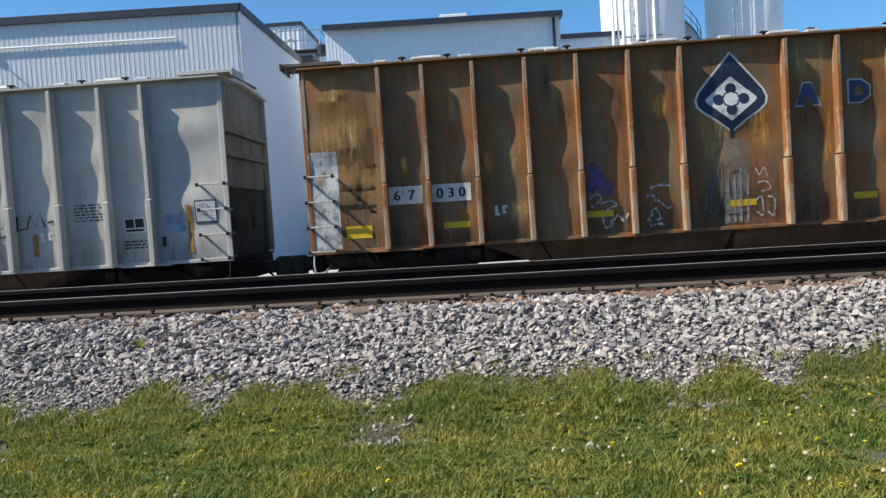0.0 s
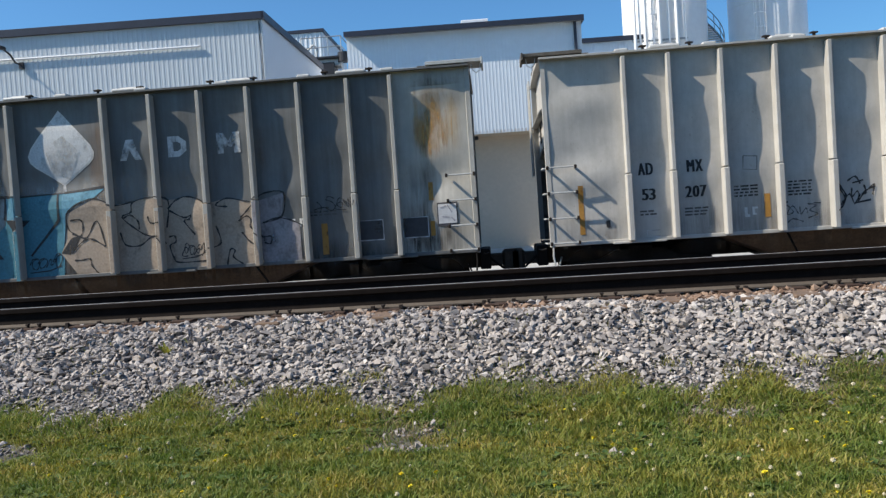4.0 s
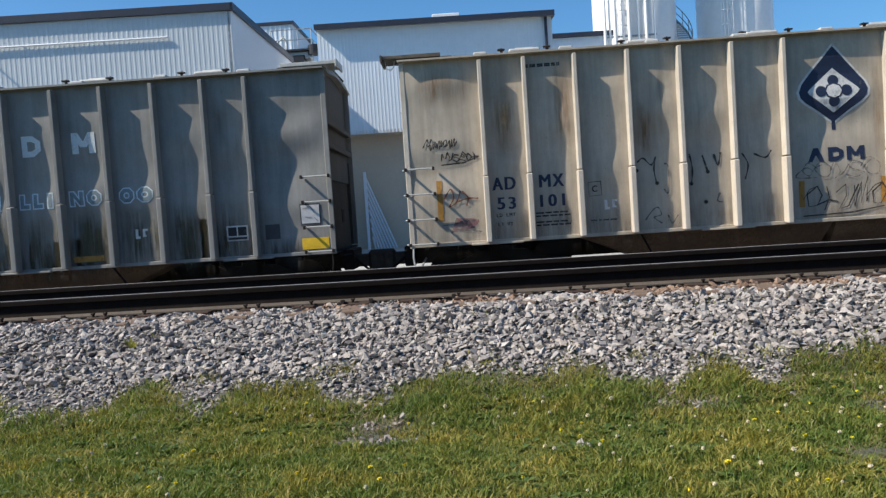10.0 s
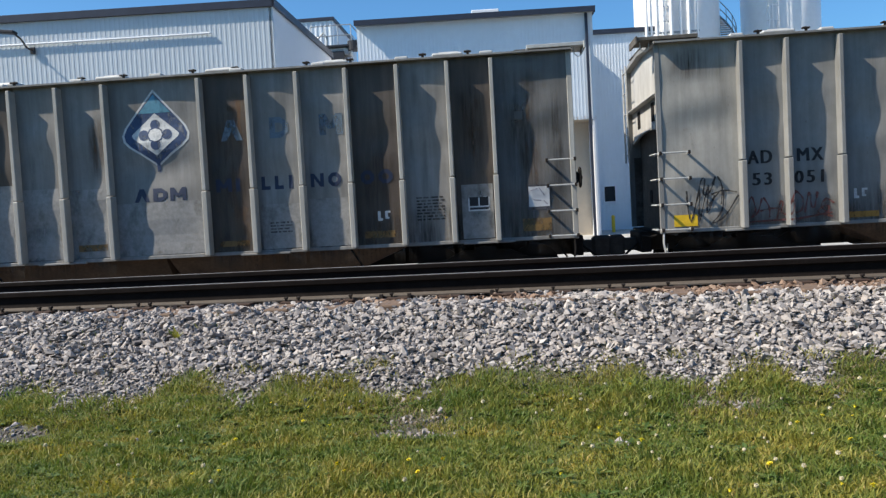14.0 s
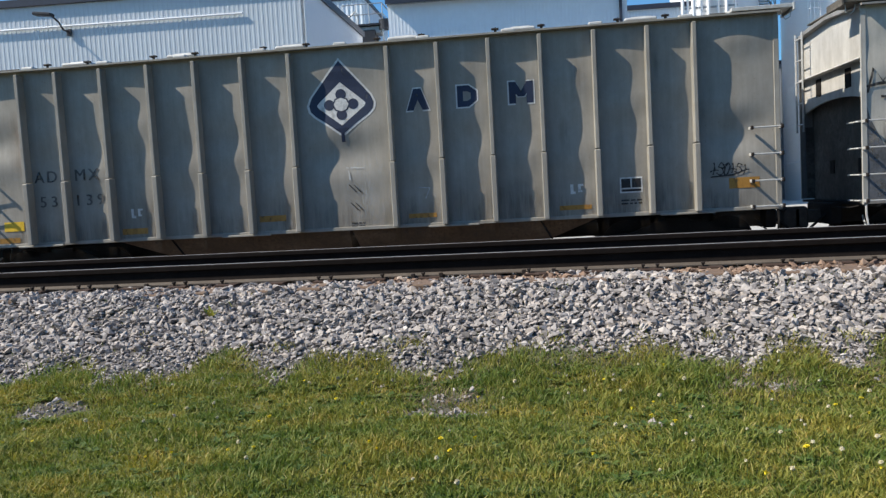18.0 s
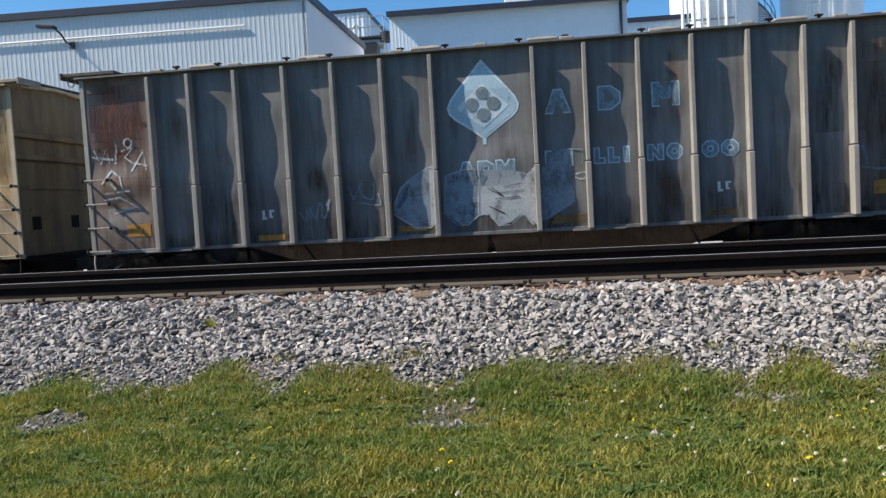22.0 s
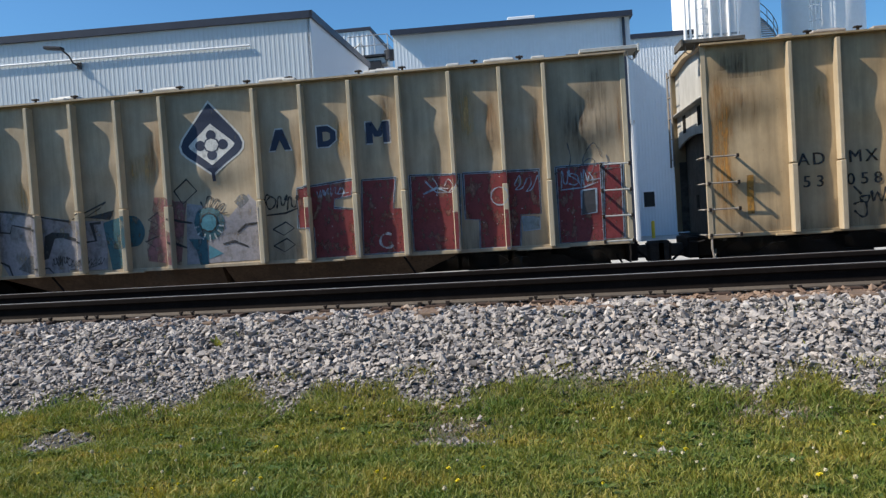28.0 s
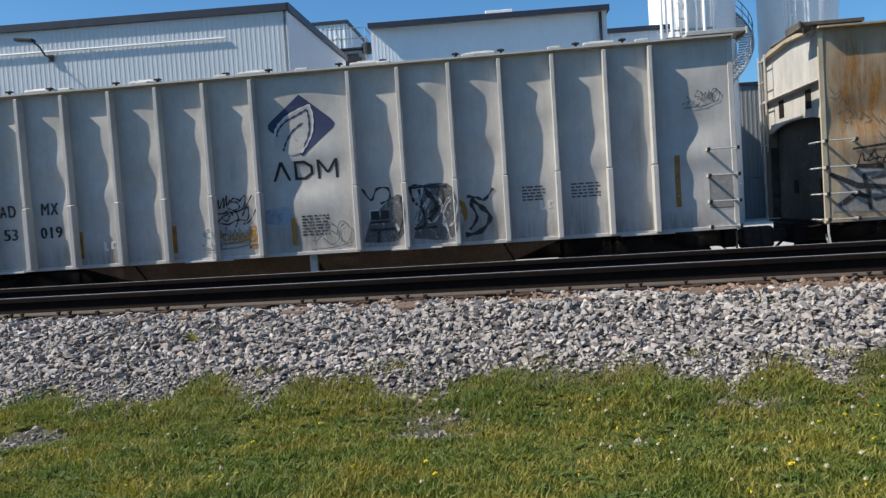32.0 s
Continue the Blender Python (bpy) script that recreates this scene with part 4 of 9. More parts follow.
def sky_screen():
    """A plain dark green belt behind the viewer, unseen, added to hold back sky light."""
    bm = bmesh.new()
    n = 90
    lo, hi = [], []
    for i in range(n + 1):
        x = -150 + 300 * i / n
        y = -24 - 2.5 * noise.noise((x * 0.08, 0, 2))
        lo.append(bm.verts.new((x, y, -0.6)))
        hi.append(bm.verts.new((x, y - 1.5, 8.5 + 2.5 * noise.noise((x * 0.11, 3, 0)))))
    for i in range(n):
        bm.faces.new((lo[i], hi[i], hi[i + 1], lo[i + 1]))
    me = mesh_of("backdrop", bm, plain("sky_screen_green", (0.06, 0.075, 0.03), 0.9, 0, 0.5, 0.5))
    tagged(new("backdrop", me), "dark green belt of trees across the street", "tree line", kind="structure")


sky_screen()


def silo(x, y, r, h, label, cage_at):
    t = thing("silo", label, "silo", pose(x, y, GROUND_BACK), "silos")
    bm = bmesh.new()
    cyl(bm, 0, 0, 0, h, r, sides=64)
    part("shell", bm, SILO_WHITE, t, smooth=False)
    t.children[0].data.shade_smooth()
    seams = bmesh.new()
    for k in range(1, int(h / 2.4)):
        cyl(seams, 0, 0, k * 2.4, k * 2.4 + 0.05, r + 0.012, sides=64)
    part("seam", seams, SILO_WHITE, t)
    part("roof_cone", cyl(bmesh.new(), 0, 0, h, h + 1.0, r + 0.05, 0.3, 48), SILO_WHITE, t)
    a = cage_at
    cx, cy = math.cos(a) * (r + 0.25), math.sin(a) * (r + 0.25)
    tx, ty = -math.sin(a), math.cos(a)
    nx, ny = math.cos(a), math.sin(a)
    lad = bmesh.new()
    for s in (-0.23, 0.23):
        tube(lad, [(cx + tx * s, cy + ty * s, 2), (cx + tx * s, cy + ty * s, h)], 0.03)
    k = 2.0
    while k < h:
        tube(lad, [(cx - tx * 0.23, cy - ty * 0.23, k), (cx + tx * 0.23, cy + ty * 0.23, k)], 0.018, 4)
        k += 0.3
    part("ladder", lad, SILO_WHITE, t, "white caged ladder")
    hoops = bmesh.new()
    k = 4.5
    while k < h:
        tube(hoops, [(cx + tx * 0.36 * math.cos(q) + nx * 0.7 * math.sin(q), cy + ty * 0.36 * math.cos(q) + ny * 0.7 * math.sin(q), k) for q in np.linspace(0, math.pi, 9)], 0.025, 4)
        k += 0.9
    for q in np.linspace(0.15, math.pi - 0.15, 6):
        p = (cx + tx * 0.36 * math.cos(q) + nx * 0.7 * math.sin(q), cy + ty * 0.36 * math.cos(q) + ny * 0.7 * math.sin(q))
        tube(hoops, [(*p, 4.5), (*p, h)], 0.022, 4)
    part("cage", hoops, SILO_WHITE, t, "white ladder cage")
    return t


silo(11.9, 52.0, 2.65, 24, "tall white steel silo with caged ladder and pipes", radians(-118))
silo(18.96, 53.5, 2.44, 24, "tall white steel silo with smooth shell", radians(-118))


def silo_pipes():
    t = thing("pipe_bundle", "white vertical conveying pipes beside the silo", "pipes", pose(9.4, 48.9, GROUND_BACK))
    for k, (x, q) in enumerate(((0.0, 0.1), (0.33, 0.07), (0.62, 0.1), (1.15, 0.08), (1.5, 0.11), (2.1, 0.08), (2.55, 0.1), (3.1, 0.07))):
        part("pipe", tube(bmesh.new(), [(x, 0.15 * (k % 2), 0), (x, 0.15 * (k % 2), 23)], q, 10), SILO_WHITE, t, smooth=True)
    for k in range(7):
        part("clamp", boxm(-0.12, 3.2, 0.12, 0.24, 2.9 + k * 3, 3.0 + k * 3), GALV, t)


silo_pipes()


def helix_stair():
    t = thing("spiral_stair", "galvanised stair winding round the silo", "stair", pose(11.9, 52.0, GROUND_BACK))
    step = mesh_of("step", boxm(2.75, 3.6, -0.14, 0.14, -0.03, 0.03, bevel=0.005), GALV)
    n = 112
    a0, a1, z0, z1 = radians(-135), radians(216), 4.6, 24.2
    rails = {0.05: [], 0.55: [], 1.05: []}
    for i in range(n):
        f = i / (n - 1)
        a, z = a0 + (a1 - a0) * f, z0 + (z1 - z0) * f
        s = part("step", step, None, t)
        s.matrix_basis = pose(0, 0, z, 0, 0, math.degrees(a))
        for k in rails:
            rails[k].append((math.cos(a) * 3.62, math.sin(a) * 3.62, z + k))
        if i % 4 == 0:
            part("post", tube(bmesh.new(), [(math.cos(a) * 3.62, math.sin(a) * 3.62, z), (math.cos(a) * 3.62, math.sin(a) * 3.62, z + 1.05)], 0.025, 5), GALV, t)
    for k in rails:
        part("rail", tube(bmesh.new(), rails[k], 0.03 if k > 0.1 else 0.07, 5), GALV, t)
    part("post", tube(bmesh.new(), [(math.cos(a0) * 3.5, math.sin(a0) * 3.5, 0), (math.cos(a0) * 3.5, math.sin(a0) * 3.5, z0)], 0.08, 8), GALV, t)
    part("landing", boxm(-3.4, -2.1, -3.2, -2.2, 4.5, 4.58), GALV, t)


helix_stair()


# ---- covered hopper cars ----
# local space: x along the car, y = -1.5 its near side, z = 0 the rail top
RIBS = [-6.04, -5.28, -4.41, -3.51, -2.63, -1.75, -0.875, 0.885, 1.76, 2.65, 3.525, 4.43, 5.31, 6.07]
BAYS = list(zip([-7.43] + RIBS, RIBS + [7.43]))
END, SILL, EAVE, SIDE, RIB_D, RIB_W = 7.43, 1.02, 4.23, -1.5, 0.185, 0.068
UP = -RAIL_Z


def bulge(seed, x, z):
    """How far the side plate is buckled outwards, in metres."""
    for i, (a, b) in enumerate(BAYS):
        if a <= x <= b:
            u, w = (x - a) / (b - a), (z - SILL) / (EAVE - SILL)
            f = noise.cell(Vector((i * 1.7 + 0.3, seed * 3.1, 0.5)))
            wide = 1.5 if b - a > 1.2 else 1.0
            k = 0.3 * math.sin(math.tau * (1.2 * w + 0.12 + 0.15 * f)) + 0.6 * math.sin(math.tau * (2.9 * w + 0.3 + 0.3 * f)) + 0.25 * math.sin(math.tau * (4.6 * w + f))
            k += 0.5 * noise.noise((x * 1.1 + seed * 9, z * 1.4, seed))
            swell = 0.016 * (0.4 + 1.1 * f) * math.sin(math.pi * u) * math.exp(-((w - 0.87) / 0.1) ** 2)
            return 0.026 * wide * math.sin(math.pi * u) * math.sin(math.pi * min(1, max(0, w))) ** 0.5 * k + swell
    return 0.0


def plate_bay(seed, a, b):
    bm = bmesh.new()
    nx, nz = 8 if b - a < 1.2 else 14, 34
    rows = []
    for j in range(nz + 1):
        z = SILL + (EAVE - SILL) * j / nz
        rows.append([bm.verts.new((a + (b - a) * i / nx, SIDE - bulge(seed, a + (b - a) * i / nx, z), z)) for i in range(nx + 1)])
    for j in range(nz):
        for i in range(nx):
            bm.faces.new((rows[j][i], rows[j][i + 1], rows[j + 1][i + 1], rows[j + 1][i]))
    return bm


def clip(vs, fs, cuts, x0, x1):
    """A flat figure of (x, z) points, cut to x0..x1 and along the planes that the plate bends by."""
    bm = bmesh.new()
    pts = [bm.verts.new((x, 0, z)) for x, z in vs]
    for f in fs:
        try:
            bm.faces.new([pts[i] for i in f])
        except ValueError:
            pass
    for at, sign in ((x0, -1), (x1, 1)):
        bmesh.ops.bisect_plane(bm, geom=bm.verts[:] + bm.edges[:] + bm.faces[:], plane_co=(at, 0, 0), plane_no=(sign, 0, 0), clear_outer=True)
    if cuts and bm.verts:
        lo, hi = min(v.co.z for v in bm.verts), max(v.co.z for v in bm.verts)
        for k in range(int(lo / 0.14) + 1, int(hi / 0.14) + 1):
            bmesh.ops.bisect_plane(bm, geom=bm.verts[:] + bm.edges[:] + bm.faces[:], plane_co=(0, 0, k * 0.14), plane_no=(0, 0, 1))
        lo, hi = min(v.co.x for v in bm.verts), max(v.co.x for v in bm.verts)
        for k in range(int(lo / 0.14) + (lo > 0), int(hi / 0.14) + (hi > 0)):
            bmesh.ops.bisect_plane(bm, geom=bm.verts[:] + bm.edges[:] + bm.faces[:], plane_co=(k * 0.14, 0, 0), plane_no=(1, 0, 0))
    return bm


def painted(car, seed, name, vs, fs, material, label="", lift=0.004, ribs=True, cuts=True, bold=0.0):
    """Lays a flat figure on the plates, and on the rib fronts that it crosses."""
    lo, hi = min(p[0] for p in vs), max(p[0] for p in vs)
    spans = [(a + RIB_W / 2, b - RIB_W / 2, None) for a, b in BAYS]
    if ribs:
        spans += [(r - RIB_W / 2, r + RIB_W / 2, SIDE - RIB_D) for r in RIBS]
    me = bpy.data.meshes.new(name)
    sheets = [bmesh.new()]
    for a, b, front in spans:
        if hi <= a + 1e-4 or lo >= b - 1e-4:
            continue
        if name == "graffiti" and sheets[-1].verts:
            # spray that crosses a rib is broken there into separate patches
            sheets.append(bmesh.new())
        for n, dx in enumerate((0.0, -bold, bold) if bold else (0.0,)):
            bm = clip([(x + dx, z) for x, z in vs], fs, cuts and front is None, a, b)
            for v in bm.verts:
                v.co.y = (SIDE - bulge(seed, v.co.x, v.co.z) if front is None else front - 0.012 * (v.co.z < 2.15)) - lift - 0.0012 * n
            bm.to_mesh(me)
            bm.free()
            sheets[-1].from_mesh(me)
    bpy.data.meshes.remove(me)
    ob = None
    for out in sheets:
        if not out.verts:
            out.free()
            continue
        bmesh.ops.recalc_face_normals(out, faces=out.faces[:])
        for f in out.faces:
            if f.normal.y > 0:
                f.normal_flip()
        ob = part(name, out, material, car, label)
    return ob


def poly(pts):
    return pts, [tuple(range(len(pts)))]


def oval(x, z, rx, rz, n=20):
    return poly([(x + rx * math.cos(k * math.tau / n), z + rz * math.sin(k * math.tau / n)) for k in range(n)])


def rect(x0, x1, z0, z1):
    return poly([(x0, z0), (x1, z0), (x1, z1), (x0, z1)])


def smooth_path(pts, step=5):
    if len(pts) < 3:
        return pts
    out, p = [], [pts[0]] + list(pts) + [pts[-1]]
    for i in range(1, len(p) - 2):
        for k in range(step):
            t = k / step
            out.append(tuple(0.5 * (2 * p[i][c] + (p[i + 1][c] - p[i - 1][c]) * t + (2 * p[i - 1][c] - 5 * p[i][c] + 4 * p[i + 1][c] - p[i + 2][c]) * t * t + (3 * p[i][c] - p[i - 1][c] - 3 * p[i + 1][c] + p[i + 2][c]) * t ** 3) for c in (0, 1)))
    return out + [pts[-1]]


def ribbon(paths, width):
    vs, fs = [], []
    for path in paths:
        base = len(vs)
        for i, p in enumerate(path):
            a, b = path[max(0, i - 1)], path[min(len(path) - 1, i + 1)]
            dx, dz = b[0] - a[0], b[1] - a[1]
            n = math.hypot(dx, dz) or 1
            k = width / 2 * (0.75 + 0.35 * math.sin(i * 1.7))
            vs += [(p[0] - dz / n * k, p[1] + dx / n * k), (p[0] + dz / n * k, p[1] - dx / n * k)]
        fs += [(base + 2 * i, base + 2 * i + 1, base + 2 * i + 3, base + 2 * i + 2) for i in range(len(path) - 1)]
    return vs, fs


STROKES = [
    [[(0.9, 0.8), (0.4, 1.0), (0.1, 0.7), (0.6, 0.5), (0.95, 0.2), (0.5, -0.1), (-0.1, 0.15)]],
    [[(-0.1, 0.5), (0.3, 1.0), (0.5, 0.4), (0.2, 0.0), (0.7, 0.2), (1.1, 0.9)]],
    [[(0.5, 0.9), (0.1, 0.6), (0.3, 0.05), (0.8, 0.1), (0.95, 0.65), (0.5, 1.0), (0.1, 0.9), (-0.2, 0.4)]],
    [[(-0.1, 0.8), (0.2, 0.0), (0.35, 0.9), (0.55, 0.1), (0.7, 1.0), (0.9, 0.2), (1.1, 0.7)]],
    [[(1.1, 0.6), (0.6, 1.0), (0.2, 0.5), (0.6, 0.2), (0.8, 0.55), (0.4, 0.65), (-0.1, 0.1), (1.0, -0.05)]],
    [[(-0.2, 0.2), (0.5, 0.35), (1.2, 0.3)], [(0.2, 1.0), (0.5, 0.5), (0.4, -0.1)]],
    [[(0.0, 0.0), (0.3, 0.9), (0.5, 0.9), (0.45, 0.3), (0.75, 0.3), (1.1, 1.0)], [(0.9, 0.8), (1.1, 1.0), (1.0, 0.7)]],
]


def scribble(seed, x0, x1, z0, z1, n, straight=False):
    """Loose spray strokes that spell nothing: slanted loops and slashes from end to end of a field."""
    r = np.random.default_rng(seed)
    paths, w, h = [], (x1 - x0) / n, z1 - z0
    for i in range(n):
        a, base, tall = x0 + i * w, z0 + h * r.uniform(0, 0.2), h * r.uniform(0.65, 0.95)
        slant = 0.18 * h * (1 if seed % 2 else -0.3)
        for path in STROKES[r.integers(len(STROKES))]:
            pts = [(a + (0.02 + 1.0 * u + r.normal(0, 0.05)) * w + slant * v, base + (v + r.normal(0, 0.05)) * tall) for u, v in path]
            paths.append(pts if straight else smooth_path(pts, 4))
    if n > 2 and r.random() < 0.6:
        paths.append([(x0, z0 - 0.04), (x0 + (x1 - x0) * 0.6, z0 - 0.02), (x1, z0 + 0.06)])
    return paths


def emblem_outline(s, dz=0.0):
    """The leaf-diamond: pointed above and below, round at the sides."""
    cx, cz = 0.0, 3.12 + UP + dz
    pts = [(0, 0.70), (-0.2, 0.47), (-0.4, 0.24), (-0.53, 0.08), (-0.585, -0.05), (-0.56, -0.16), (-0.47, -0.25), (-0.25, -0.4), (0, -0.59), (0.25, -0.4), (0.47, -0.25), (0.56, -0.16), (0.585, -0.05), (0.53, 0.08), (0.4, 0.24), (0.2, 0.47)]
    return poly([(cx + x * s, cz + z * s) for x, z in pts])


def emblem(car, seed, edge, dark, pale, spots=True):
    painted(car, seed, "emblem", *emblem_outline(1.075), edge, "thin pale edge of the diamond emblem", 0.004)
    painted(car, seed, "emblem", *emblem_outline(1.0), dark, "diamond emblem", 0.007)
    painted(car, seed, "emblem_stalk", *rect(-0.032, 0.032, 2.4 + UP, 2.56 + UP), dark, "", 0.006)
    cz = 3.06 + UP
    painted(car, seed, "emblem_field", *poly([(0, cz + 0.39), (-0.41, cz + 0.04), (-0.44, cz), (-0.41, cz - 0.05), (0, cz - 0.37), (0.41, cz - 0.05), (0.44, cz), (0.41, cz + 0.04)]), pale, "pale inner diamond", 0.010)
    if spots:
        for dx, dz in ((0, 0.178), (0, -0.178), (0.215, 0), (-0.215, 0)):
            painted(car, seed, "emblem_spot", *oval(dx, cz + dz, 0.095, 0.095, 16), dark, "", 0.013)
        painted(car, seed, "emblem_bond", *oval(0, cz, 0.16, 0.145, 8), dark, "", 0.012)
        painted(car, seed, "emblem_bond", *oval(0, cz, 0.132, 0.118, 8), pale, "", 0.015)


def leaf_emblem(car, seed, dark, pale, grey, inner, dx=0.0, dz=0.0):
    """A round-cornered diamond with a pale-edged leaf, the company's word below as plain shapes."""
    def at(pts):
        return [(x + dx, z + dz + UP) for x, z in pts]

    def line(name, pts, width, m, lift):
        painted(car, seed, name, *ribbon([smooth_path(at(pts), 6)], width), m, "", lift)
    painted(car, seed, "emblem", *poly(at([(0.02, 3.37), (-0.54, 2.93), (-0.59, 2.87), (-0.59, 2.79), (-0.04, 2.32), (0.01, 2.28), (0.59, 2.75), (0.63, 2.82), (0.57, 2.91)])), dark, "dark blue diamond emblem", 0.004)
    left = [(-0.48, 2.68), (-0.44, 2.81), (-0.27, 2.98), (-0.06, 3.09), (0.19, 3.18)]
    right = [(0.19, 3.18), (0.24, 2.99), (0.22, 2.72), (0.13, 2.52), (0.0, 2.34)]
    painted(car, seed, "emblem_leaf", *poly(at(smooth_path(left, 5) + smooth_path(right, 5)[1:] + [(-0.2, 2.3), (-0.5, 2.5)])), inner, "grey leaf", 0.007)
    line("emblem_edge", left, 0.035, pale, 0.010)
    line("emblem_edge", right, 0.035, pale, 0.010)
    line("emblem_vein", [(-0.44, 2.66), (-0.39, 2.79), (-0.23, 2.93), (-0.03, 3.02), (0.14, 3.1)], 0.04, dark, 0.012)
    line("emblem_vein", [(0.14, 3.1), (0.17, 2.93), (0.15, 2.66), (0.05, 2.44)], 0.04, dark, 0.012)
    line("emblem_vein", [(-0.33, 2.39), (-0.27, 2.55), (-0.14, 2.74), (0.05, 2.87)], 0.04, dark, 0.012)
    for x0, x1, k in ((-0.57, -0.24, 0), (-0.17, 0.17, 1), (0.25, 0.63, 2)):
        painted(car, seed, "company_mark", *glyph_block(k, x0 + dx, x1 + dx, 1.86 + dz + UP, 2.2 + dz + UP, thin=0.05), grey, "", 0.005)


def glyph_block(kind, x0, x1, z0, z1, thin=0.0):
    """Plain bars and wedges in the size of a painted capital."""
    w, h = x1 - x0, z1 - z0
    if kind == 0:
        k = thin or w * 0.3
        p = [(x0, z0), (x0 + k, z0), (x0 + w * 0.5, z1 - k * 1.6), (x1 - k, z0), (x1, z0), (x0 + w * 0.5 + k * 0.55, z1), (x0 + w * 0.5 - k * 0.55, z1)]
        return p, [(0, 1, 2, 6), (2, 3, 4, 5), (2, 5, 6)]
    if kind == 1:
        k = thin or w * 0.3
        o = [(x0, z0), (x0 + w * 0.6, z0), (x1, z0 + h * 0.28), (x1, z0 + h * 0.72), (x0 + w * 0.6, z1), (x0, z1)]
        i = [(x0 + k, z0 + k), (x0 + w * 0.52, z0 + k), (x1 - k, z0 + h * 0.36), (x1 - k, z0 + h * 0.64), (x0 + w * 0.52, z1 - k), (x0 + k, z1 - k)]
        return o + i, [(a, (a + 1) % 6, (a + 1) % 6 + 6, a + 6) for a in range(6)]
    k = thin or w * 0.28
    p = [(x0, z0), (x0 + k, z0), (x0 + k, z1), (x0, z1), (x1 - k, z0), (x1, z0), (x1, z1), (x1 - k, z1), (x0 + w / 2 - k / 2, z0 + h * 0.3), (x0 + w / 2 + k / 2, z0 + h * 0.3)]
    return p, [(0, 1, 2, 3), (4, 5, 6, 7), (8, 9, 6, 7), (8, 9, 2, 3)]


def capitals(car, seed, material, edge=None, dx=0.0, dz=-0.05):
    for k, (x0, x1) in enumerate(((1.09 + dx, 1.49 + dx), (1.99 + dx, 2.33 + dx), (2.89 + dx, 3.31 + dx))):
        if edge:
            painted(car, seed, "company_mark", *glyph_block(k, x0 - 0.025, x1 + 0.025, 2.895 + UP + dz, 3.315 + UP + dz), edge, "", 0.004)
        painted(car, seed, "company_mark", *glyph_block(k, x0, x1, 2.92 + UP + dz, 3.29 + UP + dz), material, "", 0.007)


def bar_shape(kind, x0, x1, z0, z1, k):
    """Plain bars: an upright, a corner, a pair of uprights, a ring."""
    if kind == "upright":
        return rect(x0, x1, z0, z1)
    if kind == "corner":
        p = [(x0, z0), (x1, z0), (x1, z0 + k), (x0 + k, z0 + k), (x0 + k, z1), (x0, z1)]
        return p, [(0, 1, 2, 3), (0, 3, 4, 5)]
    if kind == "pair":
        p = [(x0, z0), (x0 + k, z0), (x0 + k, z1), (x0, z1), (x1 - k, z0), (x1, z0), (x1, z1), (x1 - k, z1)]
        return p, [(0, 1, 2, 3), (4, 5, 6, 7), (3, 2, 5, 4)]
    cx, cz, rx, rz = (x0 + x1) / 2, (z0 + z1) / 2, (x1 - x0) / 2, (z1 - z0) / 2
    way = [(math.cos((i + 0.5) * math.tau / 8) * 1.08, math.sin((i + 0.5) * math.tau / 8) * 1.08) for i in range(8)]
    p = [(cx + rx * u, cz + rz * v) for u, v in way] + [(cx + (rx - k) * u, cz + (rz - k) * v) for u, v in way]
    return p, [(i, (i + 1) % 8, (i + 1) % 8 + 8, i + 8) for i in range(8)]


ROW = [(-0.48, -0.2, 0), (-0.13, 0.13, 1), (0.19, 0.49, 2), (1.05, 1.34, 2), (1.42, 1.49, "upright"), (1.88, 2.04, "corner"), (2.12, 2.28, "corner"), (2.38, 2.45, "upright"), (2.78, 3.02, "pair"), (3.1, 3.33, "ring"), (3.68, 3.92, "ring"), (4.0, 4.25, "ring")]


def name_row(car, seed, material, edge=None):
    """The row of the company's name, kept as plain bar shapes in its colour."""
    for x0, x1, k in ROW:
        z = 1.86 if x0 < 0.6 else 1.96
        for grow, m, lift in ((0.022, edge, 0.004), (0.0, material, 0.007)):
            if m is None:
                continue
            a, b, lo, hi = x0 - grow, x1 + grow, z - grow + UP, z + 0.24 + grow + UP
            sh = glyph_block(k, a, b, lo, hi, 0.075 + 2 * grow) if isinstance(k, int) else bar_shape(k, a, b, lo, hi, 0.065 + 2 * grow)
            painted(car, seed, "company_mark", *sh, m, "", lift)


def word(car, seed, w, xc, z, h, material, gap=1.0, bold=0.012, label="painted car marking", lift=0.008):
    """Painted characters side by side; gap: the step from one to the next, in heights."""
    vs, fs = [], []
    for k, c in enumerate(w):
        pts, faces, wide = WORDS[c]
        fit = min(1.0, 0.78 * gap / wide) * h
        x0, n = xc + (k - (len(w) - 1) / 2) * gap * h - wide * fit / 2, len(vs)
        vs += [(x0 + x * fit, z + UP + y * h) for x, y in pts]
        fs += [tuple(i + n for i in f) for f in faces]
    painted(car, seed, "lettering", vs, fs, material, label, lift, ribs=False, bold=bold)


def numbers(car, seed, a, b, c, d, material, h=0.22, z=(1.72, 1.40), gap=1.0, bold=0.012, digits=0.92):
    word(car, seed, a, -5.73, z[0], h, material, gap, bold)
    word(car, seed, b, -4.9, z[0], h, material, gap * 1.05, bold)
    word(car, seed, c, -5.7, z[1], h * 0.95, material, gap * digits, bold)
    word(car, seed, d, -4.9, z[1], h * 0.95, material, gap * digits, bold)


